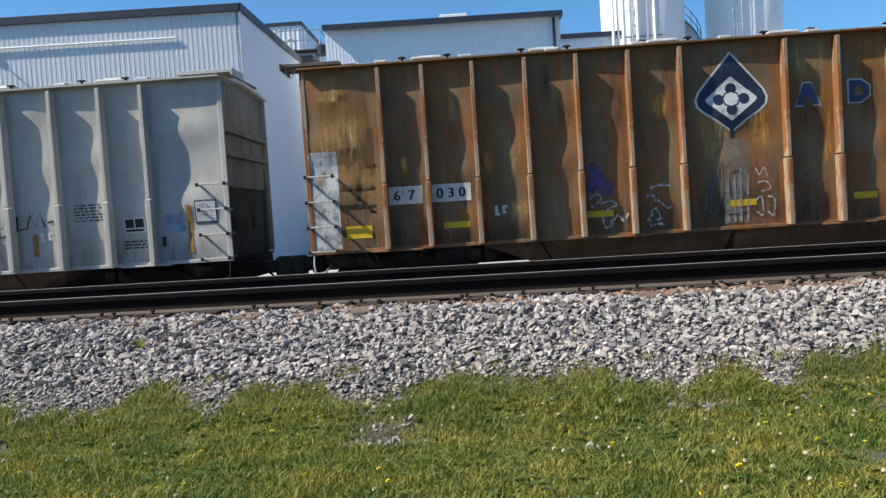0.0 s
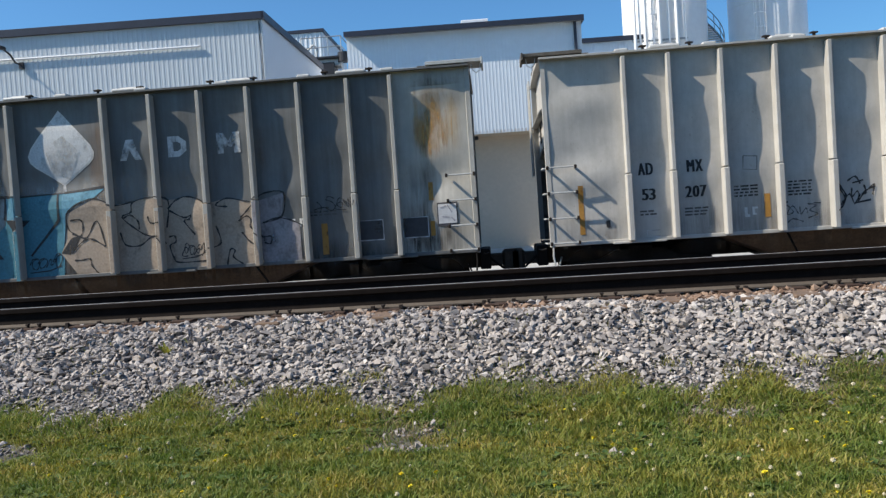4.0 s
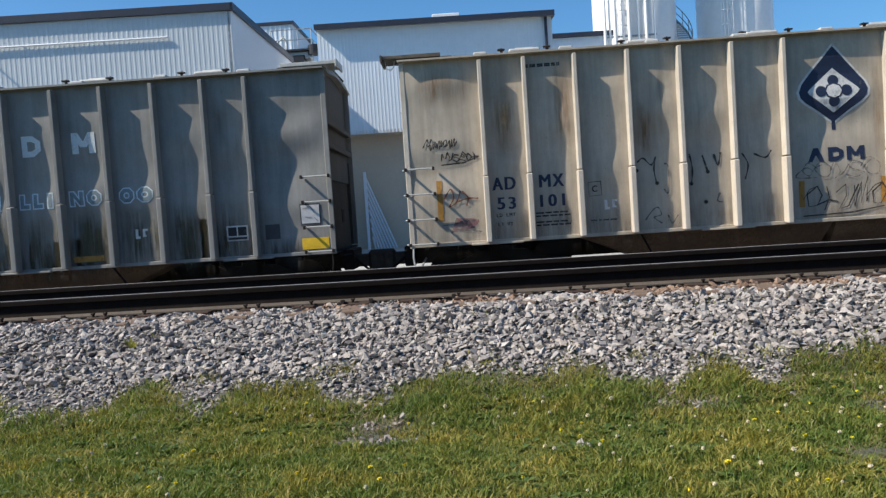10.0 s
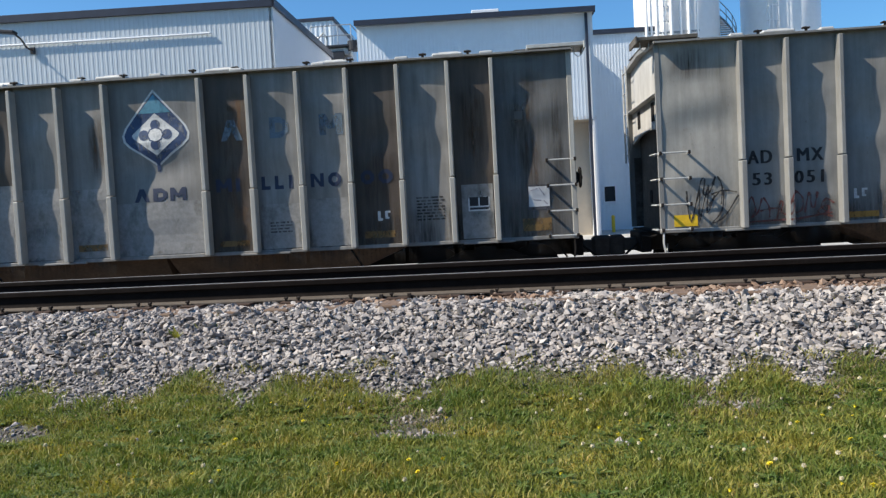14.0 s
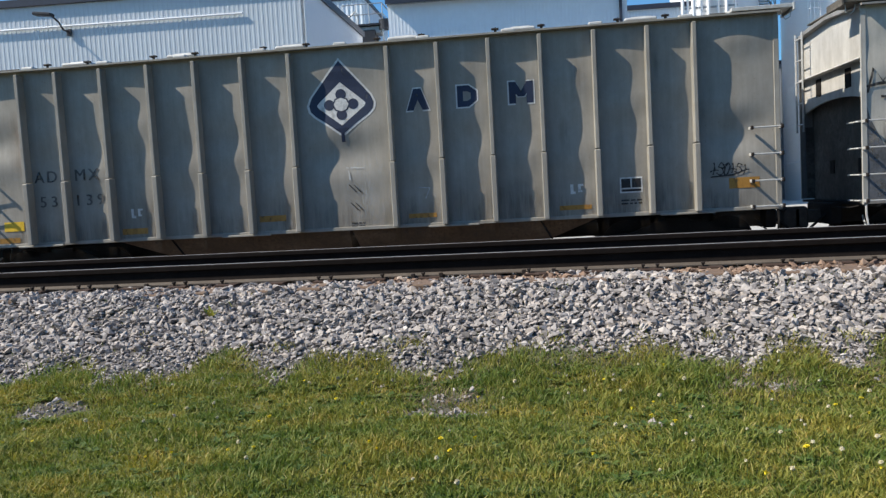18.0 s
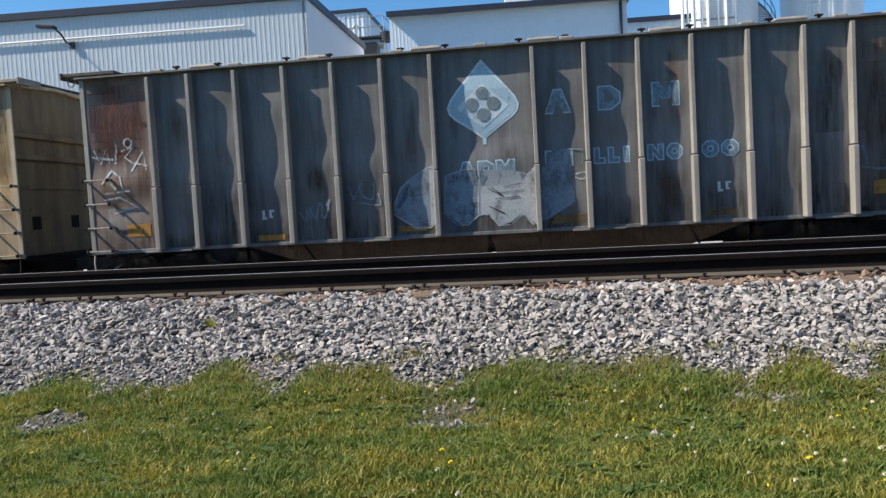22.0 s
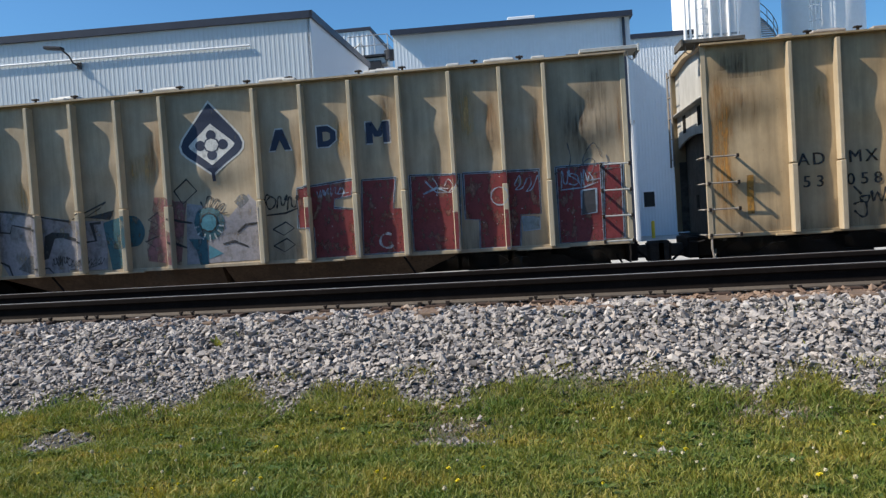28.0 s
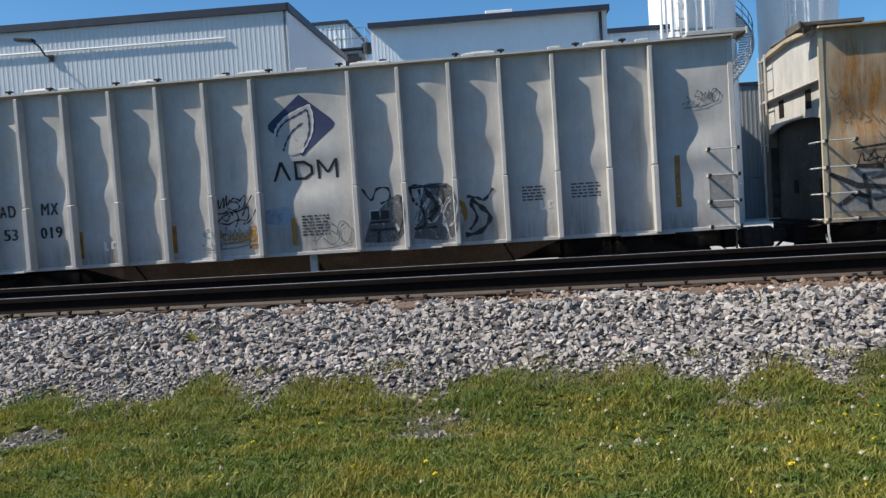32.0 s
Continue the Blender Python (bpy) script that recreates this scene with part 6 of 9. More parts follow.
# ---- colours of the marks ----
NAVY = decal_paint("navy_mark", (0.013, 0.024, 0.06), 0.1)
NAVY_BRIGHT = decal_paint("blue_mark", (0.022, 0.034, 0.1), 0.05)
LEAF_GREY = decal_paint("leaf_grey_mark", (0.43, 0.42, 0.4), 0.1)
NAVY_WORN = decal_paint("navy_mark_worn", (0.03, 0.06, 0.14), 0.4)
BLUE_PALE = decal_paint("faded_blue_mark", (0.38, 0.52, 0.6), 0.1)
BLUE_PALE2 = decal_paint("chalked_blue_mark", (0.6, 0.69, 0.74), 0.2)
FAINT = decal_paint("faint_blue_mark", (0.2, 0.26, 0.3), 0.55)
CHALK_WHITE = decal_paint("chalk_white_letters", (0.62, 0.67, 0.69), 0.12)
CHALK_BLUE = decal_paint("chalk_blue_mark", (0.42, 0.55, 0.62), 0.15)
WHITE = decal_paint("white_mark", (0.62, 0.62, 0.6), 0.2)
WHITE_WORN = decal_paint("white_mark_worn", (0.55, 0.56, 0.56), 0.55)
WHITE_SPRAY = decal_paint("white_spray", (0.5, 0.52, 0.53), 0.6, 16)
BLACK = decal_paint("black_mark", (0.012, 0.012, 0.014), 0.15)
BLACK_WORN = decal_paint("black_mark_worn", (0.03, 0.03, 0.03), 0.5)
BLACK_SPRAY = decal_paint("black_spray", (0.02, 0.02, 0.022), 0.35, 14)
STENCIL_DIM = decal_paint("dim_stencil", (0.09, 0.085, 0.08), 0.4, 9)
PALE_SCRAWL = decal_paint("faint_grey_scrawl", (0.13, 0.125, 0.12), 0.8, 9)
GREY_SPRAY = decal_paint("grey_spray", (0.11, 0.115, 0.12), 0.55, 14)
PATCH = decal_paint("grey_patch", (0.26, 0.255, 0.245), 0.3, 3)
PATCH_LIGHT = decal_paint("pale_grey_patch", (0.38, 0.375, 0.36), 0.2, 3)
SLATE_SHADE = decal_paint("dull_slate_shade", (0.1, 0.105, 0.115), 0.4, 5)
CHALK_STROKE = decal_paint("faint_chalk_stroke", (0.33, 0.32, 0.3), 0.7, 12)
CHALK_PATCH = decal_paint("chalk_grey_patch", (0.215, 0.185, 0.15), 0.75, 5)
PATCH_DARK = decal_paint("dark_patch", (0.05, 0.05, 0.055), 0.2, 3)
TEAL = decal_paint("teal_spray", (0.055, 0.2, 0.26), 0.22, 5)
SKYBLUE = decal_paint("sky_spray", (0.1, 0.28, 0.38), 0.25, 5)
STEELBLUE = decal_paint("steel_blue_spray", (0.21, 0.26, 0.28), 0.3, 5)
TAN_SPRAY = decal_paint("tan_spray", (0.37, 0.295, 0.225), 0.18, 5)
DULL_RED = decal_paint("dull_red_scrawl", (0.19, 0.06, 0.05), 0.5, 12)
RED = decal_paint("red_spray", (0.18, 0.028, 0.03), 0.42, 6)
LILAC = decal_paint("lilac_grey_spray", (0.27, 0.255, 0.27), 0.4, 4)
TEAL_OLD = decal_paint("dark_teal_spray", (0.03, 0.105, 0.13), 0.45, 6)
BUBBLE = decal_paint("thin_pale_spray", (0.21, 0.26, 0.31), 0.45, 4)
DEEP_BLUE = decal_paint("deep_blue_spray", (0.08, 0.12, 0.2), 0.4, 5)
PALE_BLOB = decal_paint("pale_grey_spray", (0.37, 0.39, 0.4), 0.35, 5)
PINK = decal_paint("pink_spray", (0.26, 0.115, 0.115), 0.6, 6)
PURPLE = decal_paint("purple_spray", (0.13, 0.08, 0.2), 0.6, 8)
GREEN = decal_paint("green_spray", (0.16, 0.3, 0.08), 0.45, 8)
GREY_BLUE = decal_paint("pale_blue_spray", (0.3, 0.37, 0.45), 0.45, 4)
YELLOW = plain("yellow_reflector", (0.72, 0.46, 0.02), 0.5, 0, 0.2, 9)
YELLOW_OLD = decal_paint("dull_reflector", (0.36, 0.18, 0.03), 0.35, 12)
YELLOW_DIM = decal_paint("sooty_yellow_strip", (0.17, 0.1, 0.03), 0.55, 8)
PLACARD_EDGE = decal_paint("dark_placard_edge", (0.07, 0.068, 0.075), 0.3, 12)
PAPER_FOLD = decal_paint("grey_paper_fold", (0.36, 0.35, 0.39), 0.3, 16)
PAPER = plain("white_placard", (0.66, 0.66, 0.66), 0.7, 0, 0.2, 14)

P = {
    "rust": car_paint("rusted_brown_paint", (0.2, 0.122, 0.052), (0.2, 0.085, 0.025), 0.5, (0.045, 0.028, 0.02), 0.6, 0.25, 0.7),
    "rust_rib": car_paint("rusted_brown_rib", (0.33, 0.235, 0.155), (0.2, 0.08, 0.025), 0.6, (0.06, 0.035, 0.02), 0.4, 0.1, 0.7),
    "silver": car_paint("light_grey_paint", (0.435, 0.42, 0.392), amount=0.03, dirt=0.12, vary=0.05),
    "slate": car_paint("weathered_slate_paint", (0.118, 0.127, 0.132), amount=0.3, dirt=0.5, vary=0.15),
    "slate_rib": car_paint("weathered_slate_rib", (0.38, 0.37, 0.34), amount=0.2, dirt=0.3, vary=0.08),
    "cream": car_paint("cream_grey_paint", (0.455, 0.396, 0.318), (0.2, 0.1, 0.035), 0.25, dirt=0.3, vary=0.08),
    "cream_rib": car_paint("cream_rib_paint", (0.55, 0.492, 0.42), (0.22, 0.11, 0.035), 0.3, dirt=0.2, vary=0.05),
    "stone": car_paint("stone_grey_paint", (0.235, 0.235, 0.228), amount=0.05, dirt=0.3, vary=0.08),
    "stone_end": car_paint("pale_end_paint", (0.46, 0.44, 0.39), amount=0.2, dirt=0.25, vary=0.05),
    "stone_dim": car_paint("dull_end_paint", (0.33, 0.32, 0.292), amount=0.15, dirt=0.3, vary=0.06),
    "blue_grey_end": car_paint("sooty_blue_grey_paint", (0.15, 0.15, 0.147), (0.1, 0.055, 0.03), 0.15, dirt=0.5, vary=0.12),
    "blue_grey": car_paint("blue_grey_paint", (0.225, 0.222, 0.215), (0.1, 0.055, 0.03), 0.15, dirt=0.45, vary=0.12),
    "blue_grey_dark": car_paint("blue_grey_sooty_paint", (0.078, 0.062, 0.05), (0.055, 0.035, 0.024), 0.3, (0.028, 0.022, 0.019), 0.75, 0.1),
    "taupe": car_paint("taupe_paint", (0.272, 0.256, 0.223), amount=0.08, dirt=0.22, vary=0.06),
    "dusk": car_paint("dark_slate_paint", (0.168, 0.17, 0.172), (0.13, 0.06, 0.03), 0.35, (0.035, 0.03, 0.028), 0.6, 0.14),
    "dusk_rib": car_paint("dark_slate_rib", (0.31, 0.285, 0.255), (0.14, 0.07, 0.035), 0.4, (0.05, 0.04, 0.035), 0.4, 0.08),
    "dusk_end": car_paint("rusty_end_paint", (0.195, 0.138, 0.112), (0.17, 0.07, 0.03), 0.45, (0.05, 0.035, 0.03), 0.5, 0.1),
    "tan": car_paint("tan_paint", (0.44, 0.325, 0.188), (0.26, 0.12, 0.03), 0.4, (0.12, 0.08, 0.04), 0.4, 0.1),
    "tan_rib": car_paint("tan_rib_paint", (0.46, 0.372, 0.255), (0.26, 0.13, 0.04), 0.4, (0.14, 0.1, 0.06), 0.25, 0.06),
    "sand": car_paint("sand_paint", (0.415, 0.335, 0.232), (0.25, 0.13, 0.035), 0.35, (0.11, 0.085, 0.05), 0.35, 0.08),
    "sand_rib": car_paint("sand_rib_paint", (0.475, 0.405, 0.29), (0.22, 0.12, 0.04), 0.3, (0.13, 0.1, 0.06), 0.25, 0.05),
    # left ends: the paler base colour holds the sun that strikes them
    "pale_end": car_paint("sunlit_pale_bulkhead", (0.48, 0.475, 0.455), (0.2, 0.13, 0.07), 0.1, (0.12, 0.09, 0.06), 0.3, 0.06),
    "pearl": car_paint("pale_grey_paint", (0.46, 0.445, 0.425), amount=0.0, dirt=0.09, vary=0.04),
}
# right-hand ends: dirt and their shade are both put into darker colours
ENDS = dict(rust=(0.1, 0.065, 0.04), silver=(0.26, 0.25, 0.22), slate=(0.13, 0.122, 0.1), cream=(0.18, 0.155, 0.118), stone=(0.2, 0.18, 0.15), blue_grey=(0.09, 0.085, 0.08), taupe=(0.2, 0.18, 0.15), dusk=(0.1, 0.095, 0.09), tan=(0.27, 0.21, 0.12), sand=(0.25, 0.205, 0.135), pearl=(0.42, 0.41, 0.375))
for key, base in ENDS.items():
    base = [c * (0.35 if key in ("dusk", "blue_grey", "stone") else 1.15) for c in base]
    P["end_" + key] = car_paint("dirty_shaded_end_" + key, (base[0] * 0.62, base[1] * 0.6, base[2] * 0.57), (0.14, 0.07, 0.03), 0.3, (0.04, 0.03, 0.024), 0.7, 0.05, 0.75)
GRAB = plain("worn_white_steel", (0.5, 0.5, 0.48), 0.55, 0.2, 0.25, 10)
GRAB_RUST = plain("worn_brown_steel", (0.33, 0.29, 0.25), 0.65, 0.2, 0.3, 10)

CENTRES = dict(a=4.56, b=-11.72, c=-27.83, d=-44.16, e=-60.36, f=-76.65, g=-92.82, h=-109.08, i=-125.35, j=-141.48, k=-157.75)
FLEET = {}
AXLES = []


def bars_white(car, seed, x, z):
    """The pair of small pale brackets that each car has low on its side."""
    for a, b, lo, hi in ((0.0, 0.05, 0.0, 0.17), (0.0, 0.085, 0.0, 0.045), (0.13, 0.175, 0.03, 0.17), (0.13, 0.225, 0.135, 0.17), (0.13, 0.2, 0.03, 0.06)):
        painted(car, seed, "bracket_mark", *rect(x + a, x + b, z + lo + UP, z + hi + UP), WHITE, "small pale bracket mark", 0.006, ribs=False)


def reflector(car, seed, x0, x1, z0, z1, m=None):
    painted(car, seed, "reflector", *rect(x0, x1, z0 + UP, z1 + UP), m or YELLOW, "yellow reflector strip", 0.006, ribs=False)


def spray(car, seed, name, shape, m, label="", lift=0.009):
    painted(car, seed, name, [(x, z + UP) for x, z in shape[0]], shape[1], m, label, lift)


def ring_patch(x, z, r):
    return oval(x, z, r, r, 10)


def placard(car, seed, x0, x1, z0, z1):
    """A creased paper sheet in a thin dark holder."""
    spray(car, seed, "placard_holder", rect(x0 - 0.02, x1 + 0.02, z0 - 0.05, z1 + 0.03), PLACARD_EDGE, "thin dark placard holder", 0.008)
    spray(car, seed, "placard", rect(x0, x1, z0, z1), PAPER, "creased white paper placard", 0.013)
    w, h = x1 - x0, z1 - z0
    for a, b, c, d in ((0.1, 0.8, 0.45, 0.9), (0.5, 0.95, 0.75, 0.55), (0.2, 0.35, 0.6, 0.3), (0.7, 0.3, 0.9, 0.1)):
        spray(car, seed, "crease", ribbon([[(x0 + a * w, z0 + b * h), (x0 + c * w, z0 + d * h)]], 0.02), PAPER_FOLD, "", 0.016)


def tag(car, seed, n, x0, x1, z0, z1, m, width=0.035, straight=False, lift=0.012, k=None):
    spray(car, seed, "graffiti", ribbon(scribble(seed * 50 + n, x0, x1, z0, z1, k or max(1, int((x1 - x0) / (z1 - z0) * 2.0)), straight), width), m, "sprayed graffiti scrawl", lift)


def fill(car, seed, pts, m, label="sprayed graffiti field", lift=0.006, smooth=False):
    spray(car, seed, "graffiti", poly(smooth_path(pts, 4) if smooth else pts), m, label, lift)


def outline(car, seed, pts, m, width=0.03, closed=True, lift=0.011, smooth=False):
    q = pts + [pts[0]] if closed else pts
    spray(car, seed, "graffiti", ribbon([smooth_path(q, 4) if smooth else q], width), m, "sprayed graffiti outline", lift)


def strokes(car, seed, m, width, paths, smooth=True, lift=0.011):
    """Single spray strokes, each along its own path."""
    for k, pts in enumerate(paths):
        outline(car, seed, pts, m, width * (0.85 + 0.1 * (k % 4)), False, lift + 0.001 * (k % 3), smooth)


def ring(x, z, rx, rz, n=14, a=0.0, b=6.28):
    return [(x + rx * math.cos(a + (b - a) * k / n), z + rz * math.sin(a + (b - a) * k / n)) for k in range(n + 1)]


def car_a():
    s = 1
    car = FLEET["a"] = hopper_car(s, CENTRES["a"], "rust-brown covered hopper car with blue diamond emblem", P["rust"], GRAB, {"end": P["end_rust"], "rib": P["rust_rib"]})
    emblem(car, s, WHITE, NAVY, WHITE)
    capitals(car, s, NAVY_WORN, WHITE_WORN)
    for x0, x1, z0, z1 in ((-7.3, -6.2, 1.6, 4.3), (-7.0, -6.15, 1.5, 3.6), (-6.85, -6.1, 1.9, 3.0), (-6.8, -6.1, 2.3, 4.0), (0.2, 0.86, 2.0, 3.4), (1.5, 1.78, 1.5, 3.5), (-4.5, -4.0, 1.4, 3.3)):
        stain(car, s, x0, x1, z0, min(z1, 4.06), OCHRE, 0.0028)
    painted(car, s, "number_panel", *rect(-6.0, -5.4, 1.62 + UP, 1.93 + UP), WHITE, "pale number panel", 0.004, ribs=False)
    painted(car, s, "number_panel", *rect(-5.33, -4.55, 1.62 + UP, 1.93 + UP), WHITE, "pale number panel", 0.004, ribs=False)
    word(car, s, "67", -5.72, 1.69, 0.17, BLACK, 1.5, 0.008)
    word(car, s, "030", -4.9, 1.69, 0.17, BLACK, 1.15, 0.008)
    painted(car, s, "end_panel", *rect(-7.36, -6.87, 0.9 + UP, 2.62 + UP), WHITE_WORN, "pale patch behind the ladder", 0.004, ribs=False)
    reflector(car, s, -6.78, -6.32, 1.07, 1.29)
    reflector(car, s, -5.05, -4.6, 1.15, 1.26)
    reflector(car, s, -2.55, -2.1, 1.18, 1.29)
    reflector(car, s, -0.1, 0.36, 1.22, 1.33)
    reflector(car, s, 2.0, 2.4, 1.22, 1.33)
    bars_white(car, s, -4.15, 1.32)
    strokes(car, s, WHITE_SPRAY, 0.04, (
        [(-2.51, 1.5), (-2.39, 1.58), (-2.3, 1.52), (-2.38, 1.41), (-2.48, 1.36)],
        [(-2.31, 1.41), (-2.13, 1.45), (-2.04, 1.37), (-2.18, 1.32), (-2.22, 1.25)],
        [(-2.3, 1.18), (-2.24, 0.98), (-2.13, 1.13), (-2.18, 0.98), (-2.03, 1.2), (-1.93, 1.09), (-1.84, 1.22)],
        [(-1.46, 1.62), (-1.29, 1.67), (-1.1, 1.65)],
        [(-1.52, 1.49), (-1.41, 1.5), (-1.38, 1.39)],
        [(-1.34, 1.42), (-1.27, 1.36), (-1.16, 1.26), (-1.1, 1.29)],
        [(-1.46, 1.2), (-1.37, 1.27), (-1.3, 1.09), (-1.51, 1.07), (-1.43, 1.18)],
        [(-1.48, 0.97), (-1.32, 1.0), (-1.21, 0.97)]))
    for x, z, q in ((-2.41, 2.03, 0.1), (-2.36, 1.82, 0.16), (-2.2, 1.68, 0.13), (-2.48, 1.7, 0.1)):
        fill(car, s, ring(x, z, q, q * 1.1, 10)[:-1], PURPLE, "purple sprayed cloud", 0.006, True)
    fill(car, s, [(-0.16, 2.4), (0.29, 2.34), (0.23, 0.92), (-0.2, 0.93)], CHALK_PATCH, "chalky cleaned patch", 0.0035)
    strokes(car, s, CHALK_STROKE, 0.035, [[(x, 1.86 - 0.1 * (k % 2)), (x - 0.02, 0.95)] for k, x in enumerate((-0.11, 0.0, 0.1, 0.22))], False)
    strokes(car, s, BLACK_SPRAY, 0.025, ([(0.04, 1.41), (0.11, 1.63), (0.15, 1.4)], [(-0.1, 1.7), (-0.08, 1.4)], [(-0.15, 1.08), (0.2, 1.1)], [(-0.05, 1.8), (0.08, 1.84)]), False)
    strokes(car, s, WHITE_SPRAY, 0.03, (
        [(0.36, 1.86), (0.42, 1.74), (0.5, 1.86), (0.56, 1.7)], [(0.38, 1.6), (0.52, 1.62), (0.6, 1.5), (0.45, 1.45)],
        [(0.34, 1.3), (0.44, 1.36), (0.46, 1.05), (0.36, 1.1)], [(0.55, 1.36), (0.66, 1.3), (0.64, 1.03), (0.54, 1.1)]))
    tag(car, s, 3, -0.68, -0.3, 0.95, 1.8, GREY_SPRAY, 0.04, k=2)
    tag(car, s, 9, 1.0, 1.5, 1.2, 1.7, GREY_SPRAY, 0.03, k=2)


def car_b():
    s = 2
    car = FLEET["b"] = hopper_car(s, CENTRES["b"], "light grey covered hopper car with dark blue leaf emblem", P["silver"], GRAB, {"end": P["end_silver"]})
    leaf_emblem(car, s, NAVY_BRIGHT, WHITE, BLACK, LEAF_GREY)
    part("outlet_post", boxm(-0.08, 0.06, -1.44, -1.36, 0.55, 1.0, bevel=0.01), GRAB, car, "pale post below the sill")
    numbers(car, s, "AD", "MX", "53", "207", BLACK, 0.205, (1.96, 1.525), 0.66, 0.012, 0.95)
    fine_print(car, s, 4.9, 1.95, 6, 0.5, BLACK_WORN)
    fine_print(car, s, -4.9, 1.32, 3, 0.4, STENCIL_DIM)
    fine_print(car, s, -5.72, 1.32, 2, 0.28, STENCIL_DIM)
    outline(car, s, [(-5.76, 1.0), (-5.54, 1.0), (-5.54, 0.9), (-5.76, 0.9)], WHITE_WORN, 0.015)
    label_box(car, s, 5.72, 1.42, WHITE, BLACK)
    fine_print(car, s, 5.72, 1.25, 3, 0.4, BLACK_WORN)
    for x in (-6.86, 6.72):
        reflector(car, s, x - 0.045, x + 0.045, 1.0, 1.85, YELLOW_OLD)
    for x in (-3.71, -1.5, 1.65, 3.9):
        reflector(car, s, x - 0.05, x + 0.05, 1.1, 1.5, YELLOW_OLD)
    bars_white(car, s, -4.1, 1.12)
    bars_white(car, s, 4.0, 1.35)
    strokes(car, s, GREY_SPRAY, 0.028, (
        [(-3.41, 1.3), (-3.29, 1.16), (-3.4, 1.12), (-3.3, 1.26), (-3.21, 1.12)], [(-3.18, 1.24), (-3.17, 1.11), (-3.08, 1.21), (-3.06, 1.12)],
        [(-3.05, 1.28), (-2.91, 1.25), (-3.02, 1.17), (-2.89, 1.1), (-3.05, 1.04)], [(-3.47, 1.32), (-3.37, 1.33)], [(-2.95, 1.29), (-2.83, 1.28)], [(-3.39, 0.98), (-3.3, 1.04), (-3.13, 0.98)]))
    strokes(car, s, BLACK_SPRAY, 0.035, (
        [(-2.62, 1.14), (-2.49, 1.18), (-2.42, 1.32), (-2.51, 1.5), (-2.59, 1.59)], [(-2.38, 1.62), (-2.25, 1.69), (-2.17, 1.56)],
        [(-2.49, 1.22), (-2.35, 1.4), (-2.27, 1.23), (-2.18, 1.39), (-2.21, 1.27), (-2.09, 1.43), (-1.94, 1.5)],
        [(-2.53, 1.58), (-2.41, 1.39), (-2.47, 1.26)], [(-2.31, 1.5), (-2.31, 1.35), (-2.22, 1.44), (-2.19, 1.34)],
        [(-2.11, 1.54), (-2.08, 1.4), (-2.15, 1.39)], [(-2.03, 1.46), (-1.94, 1.54), (-1.97, 1.36)],
        [(-1.75, 1.51), (-1.78, 1.34), (-1.65, 1.3), (-1.63, 1.4), (-1.75, 1.39)], [(-2.3, 1.58), (-2.12, 1.62)], [(-2.25, 1.24), (-2.0, 1.28)]))
    outline(car, s, [(-4.08, 2.17), (-3.85, 2.15), (-3.87, 1.92), (-4.1, 1.94)], GREY_SPRAY, 0.02)
    fine_print(car, s, -4.06, 1.64, 4, 0.4, BLACK_WORN)
    fine_print(car, s, -3.16, 1.66, 5, 0.4, BLACK_WORN)
    strokes(car, s, BLACK_SPRAY, 0.03, (
        [(-0.51, 1.59), (-0.35, 1.59), (-0.32, 1.5), (-0.51, 1.42)], [(-0.27, 1.7), (-0.21, 1.56), (-0.14, 1.69), (-0.13, 1.59)], [(-0.03, 1.78), (0.28, 1.89)],
        [(0.0, 1.66), (0.08, 1.72), (0.1, 1.62)], [(0.18, 1.5), (0.24, 1.4), (0.31, 1.59), (0.43, 1.62), (0.32, 1.49)], [(0.5, 1.68), (0.52, 1.51), (0.59, 1.64), (0.55, 1.74)],
        [(0.63, 1.7), (0.69, 1.56), (0.69, 1.36)], [(-0.42, 1.36), (-0.33, 1.4), (-0.3, 1.28), (-0.2, 1.38), (-0.1, 1.27)], [(-0.4, 1.22), (-0.05, 1.26)]))
    for k, pts in enumerate((
            [(0.88, 1.9), (1.03, 1.72), (1.25, 1.84), (1.38, 1.75), (1.41, 1.45), (1.27, 1.3), (1.14, 1.36), (1.18, 1.58), (1.26, 1.62)],
            [(1.33, 1.81), (1.58, 1.92), (1.76, 1.8), (1.74, 1.53), (1.55, 1.44), (1.65, 1.33), (1.58, 1.14), (1.31, 1.22), (1.06, 1.42)],
            [(2.28, 1.84), (2.01, 1.84), (1.88, 1.95), (2.13, 2.04), (2.45, 1.99), (2.64, 1.68), (2.56, 1.26), (2.27, 1.01), (1.95, 1.01), (1.75, 1.21), (1.97, 1.36), (2.17, 1.48), (2.05, 1.73), (1.9, 1.87)],
            [(2.97, 1.04), (2.82, 1.26), (2.86, 1.42), (2.99, 1.36), (3.1, 1.43), (3.18, 1.37), (3.11, 1.19), (2.97, 1.04)],
            [(-1.54, 1.07), (-1.37, 1.2), (-1.21, 1.05), (-1.09, 1.2), (-0.97, 1.03), (-0.74, 1.07), (-0.6, 1.17), (-0.53, 1.02), (-0.3, 1.05)])):
        outline(car, s, pts, BLACK_SPRAY if k < 4 else GREY_SPRAY, 0.036 if k < 4 else 0.025, False, 0.011 + 0.001 * (k % 3), True)
    for x, z, q in ((0.2, 1.5, 0.3), (0.35, 1.4, 0.24), (0.42, 1.55, 0.2)):
        outline(car, s, [(x + q * math.cos(v), z + q * 0.85 * math.sin(v)) for v in np.linspace(0, 6.2, 12)], GREY_SPRAY, 0.018, True, 0.012, True)
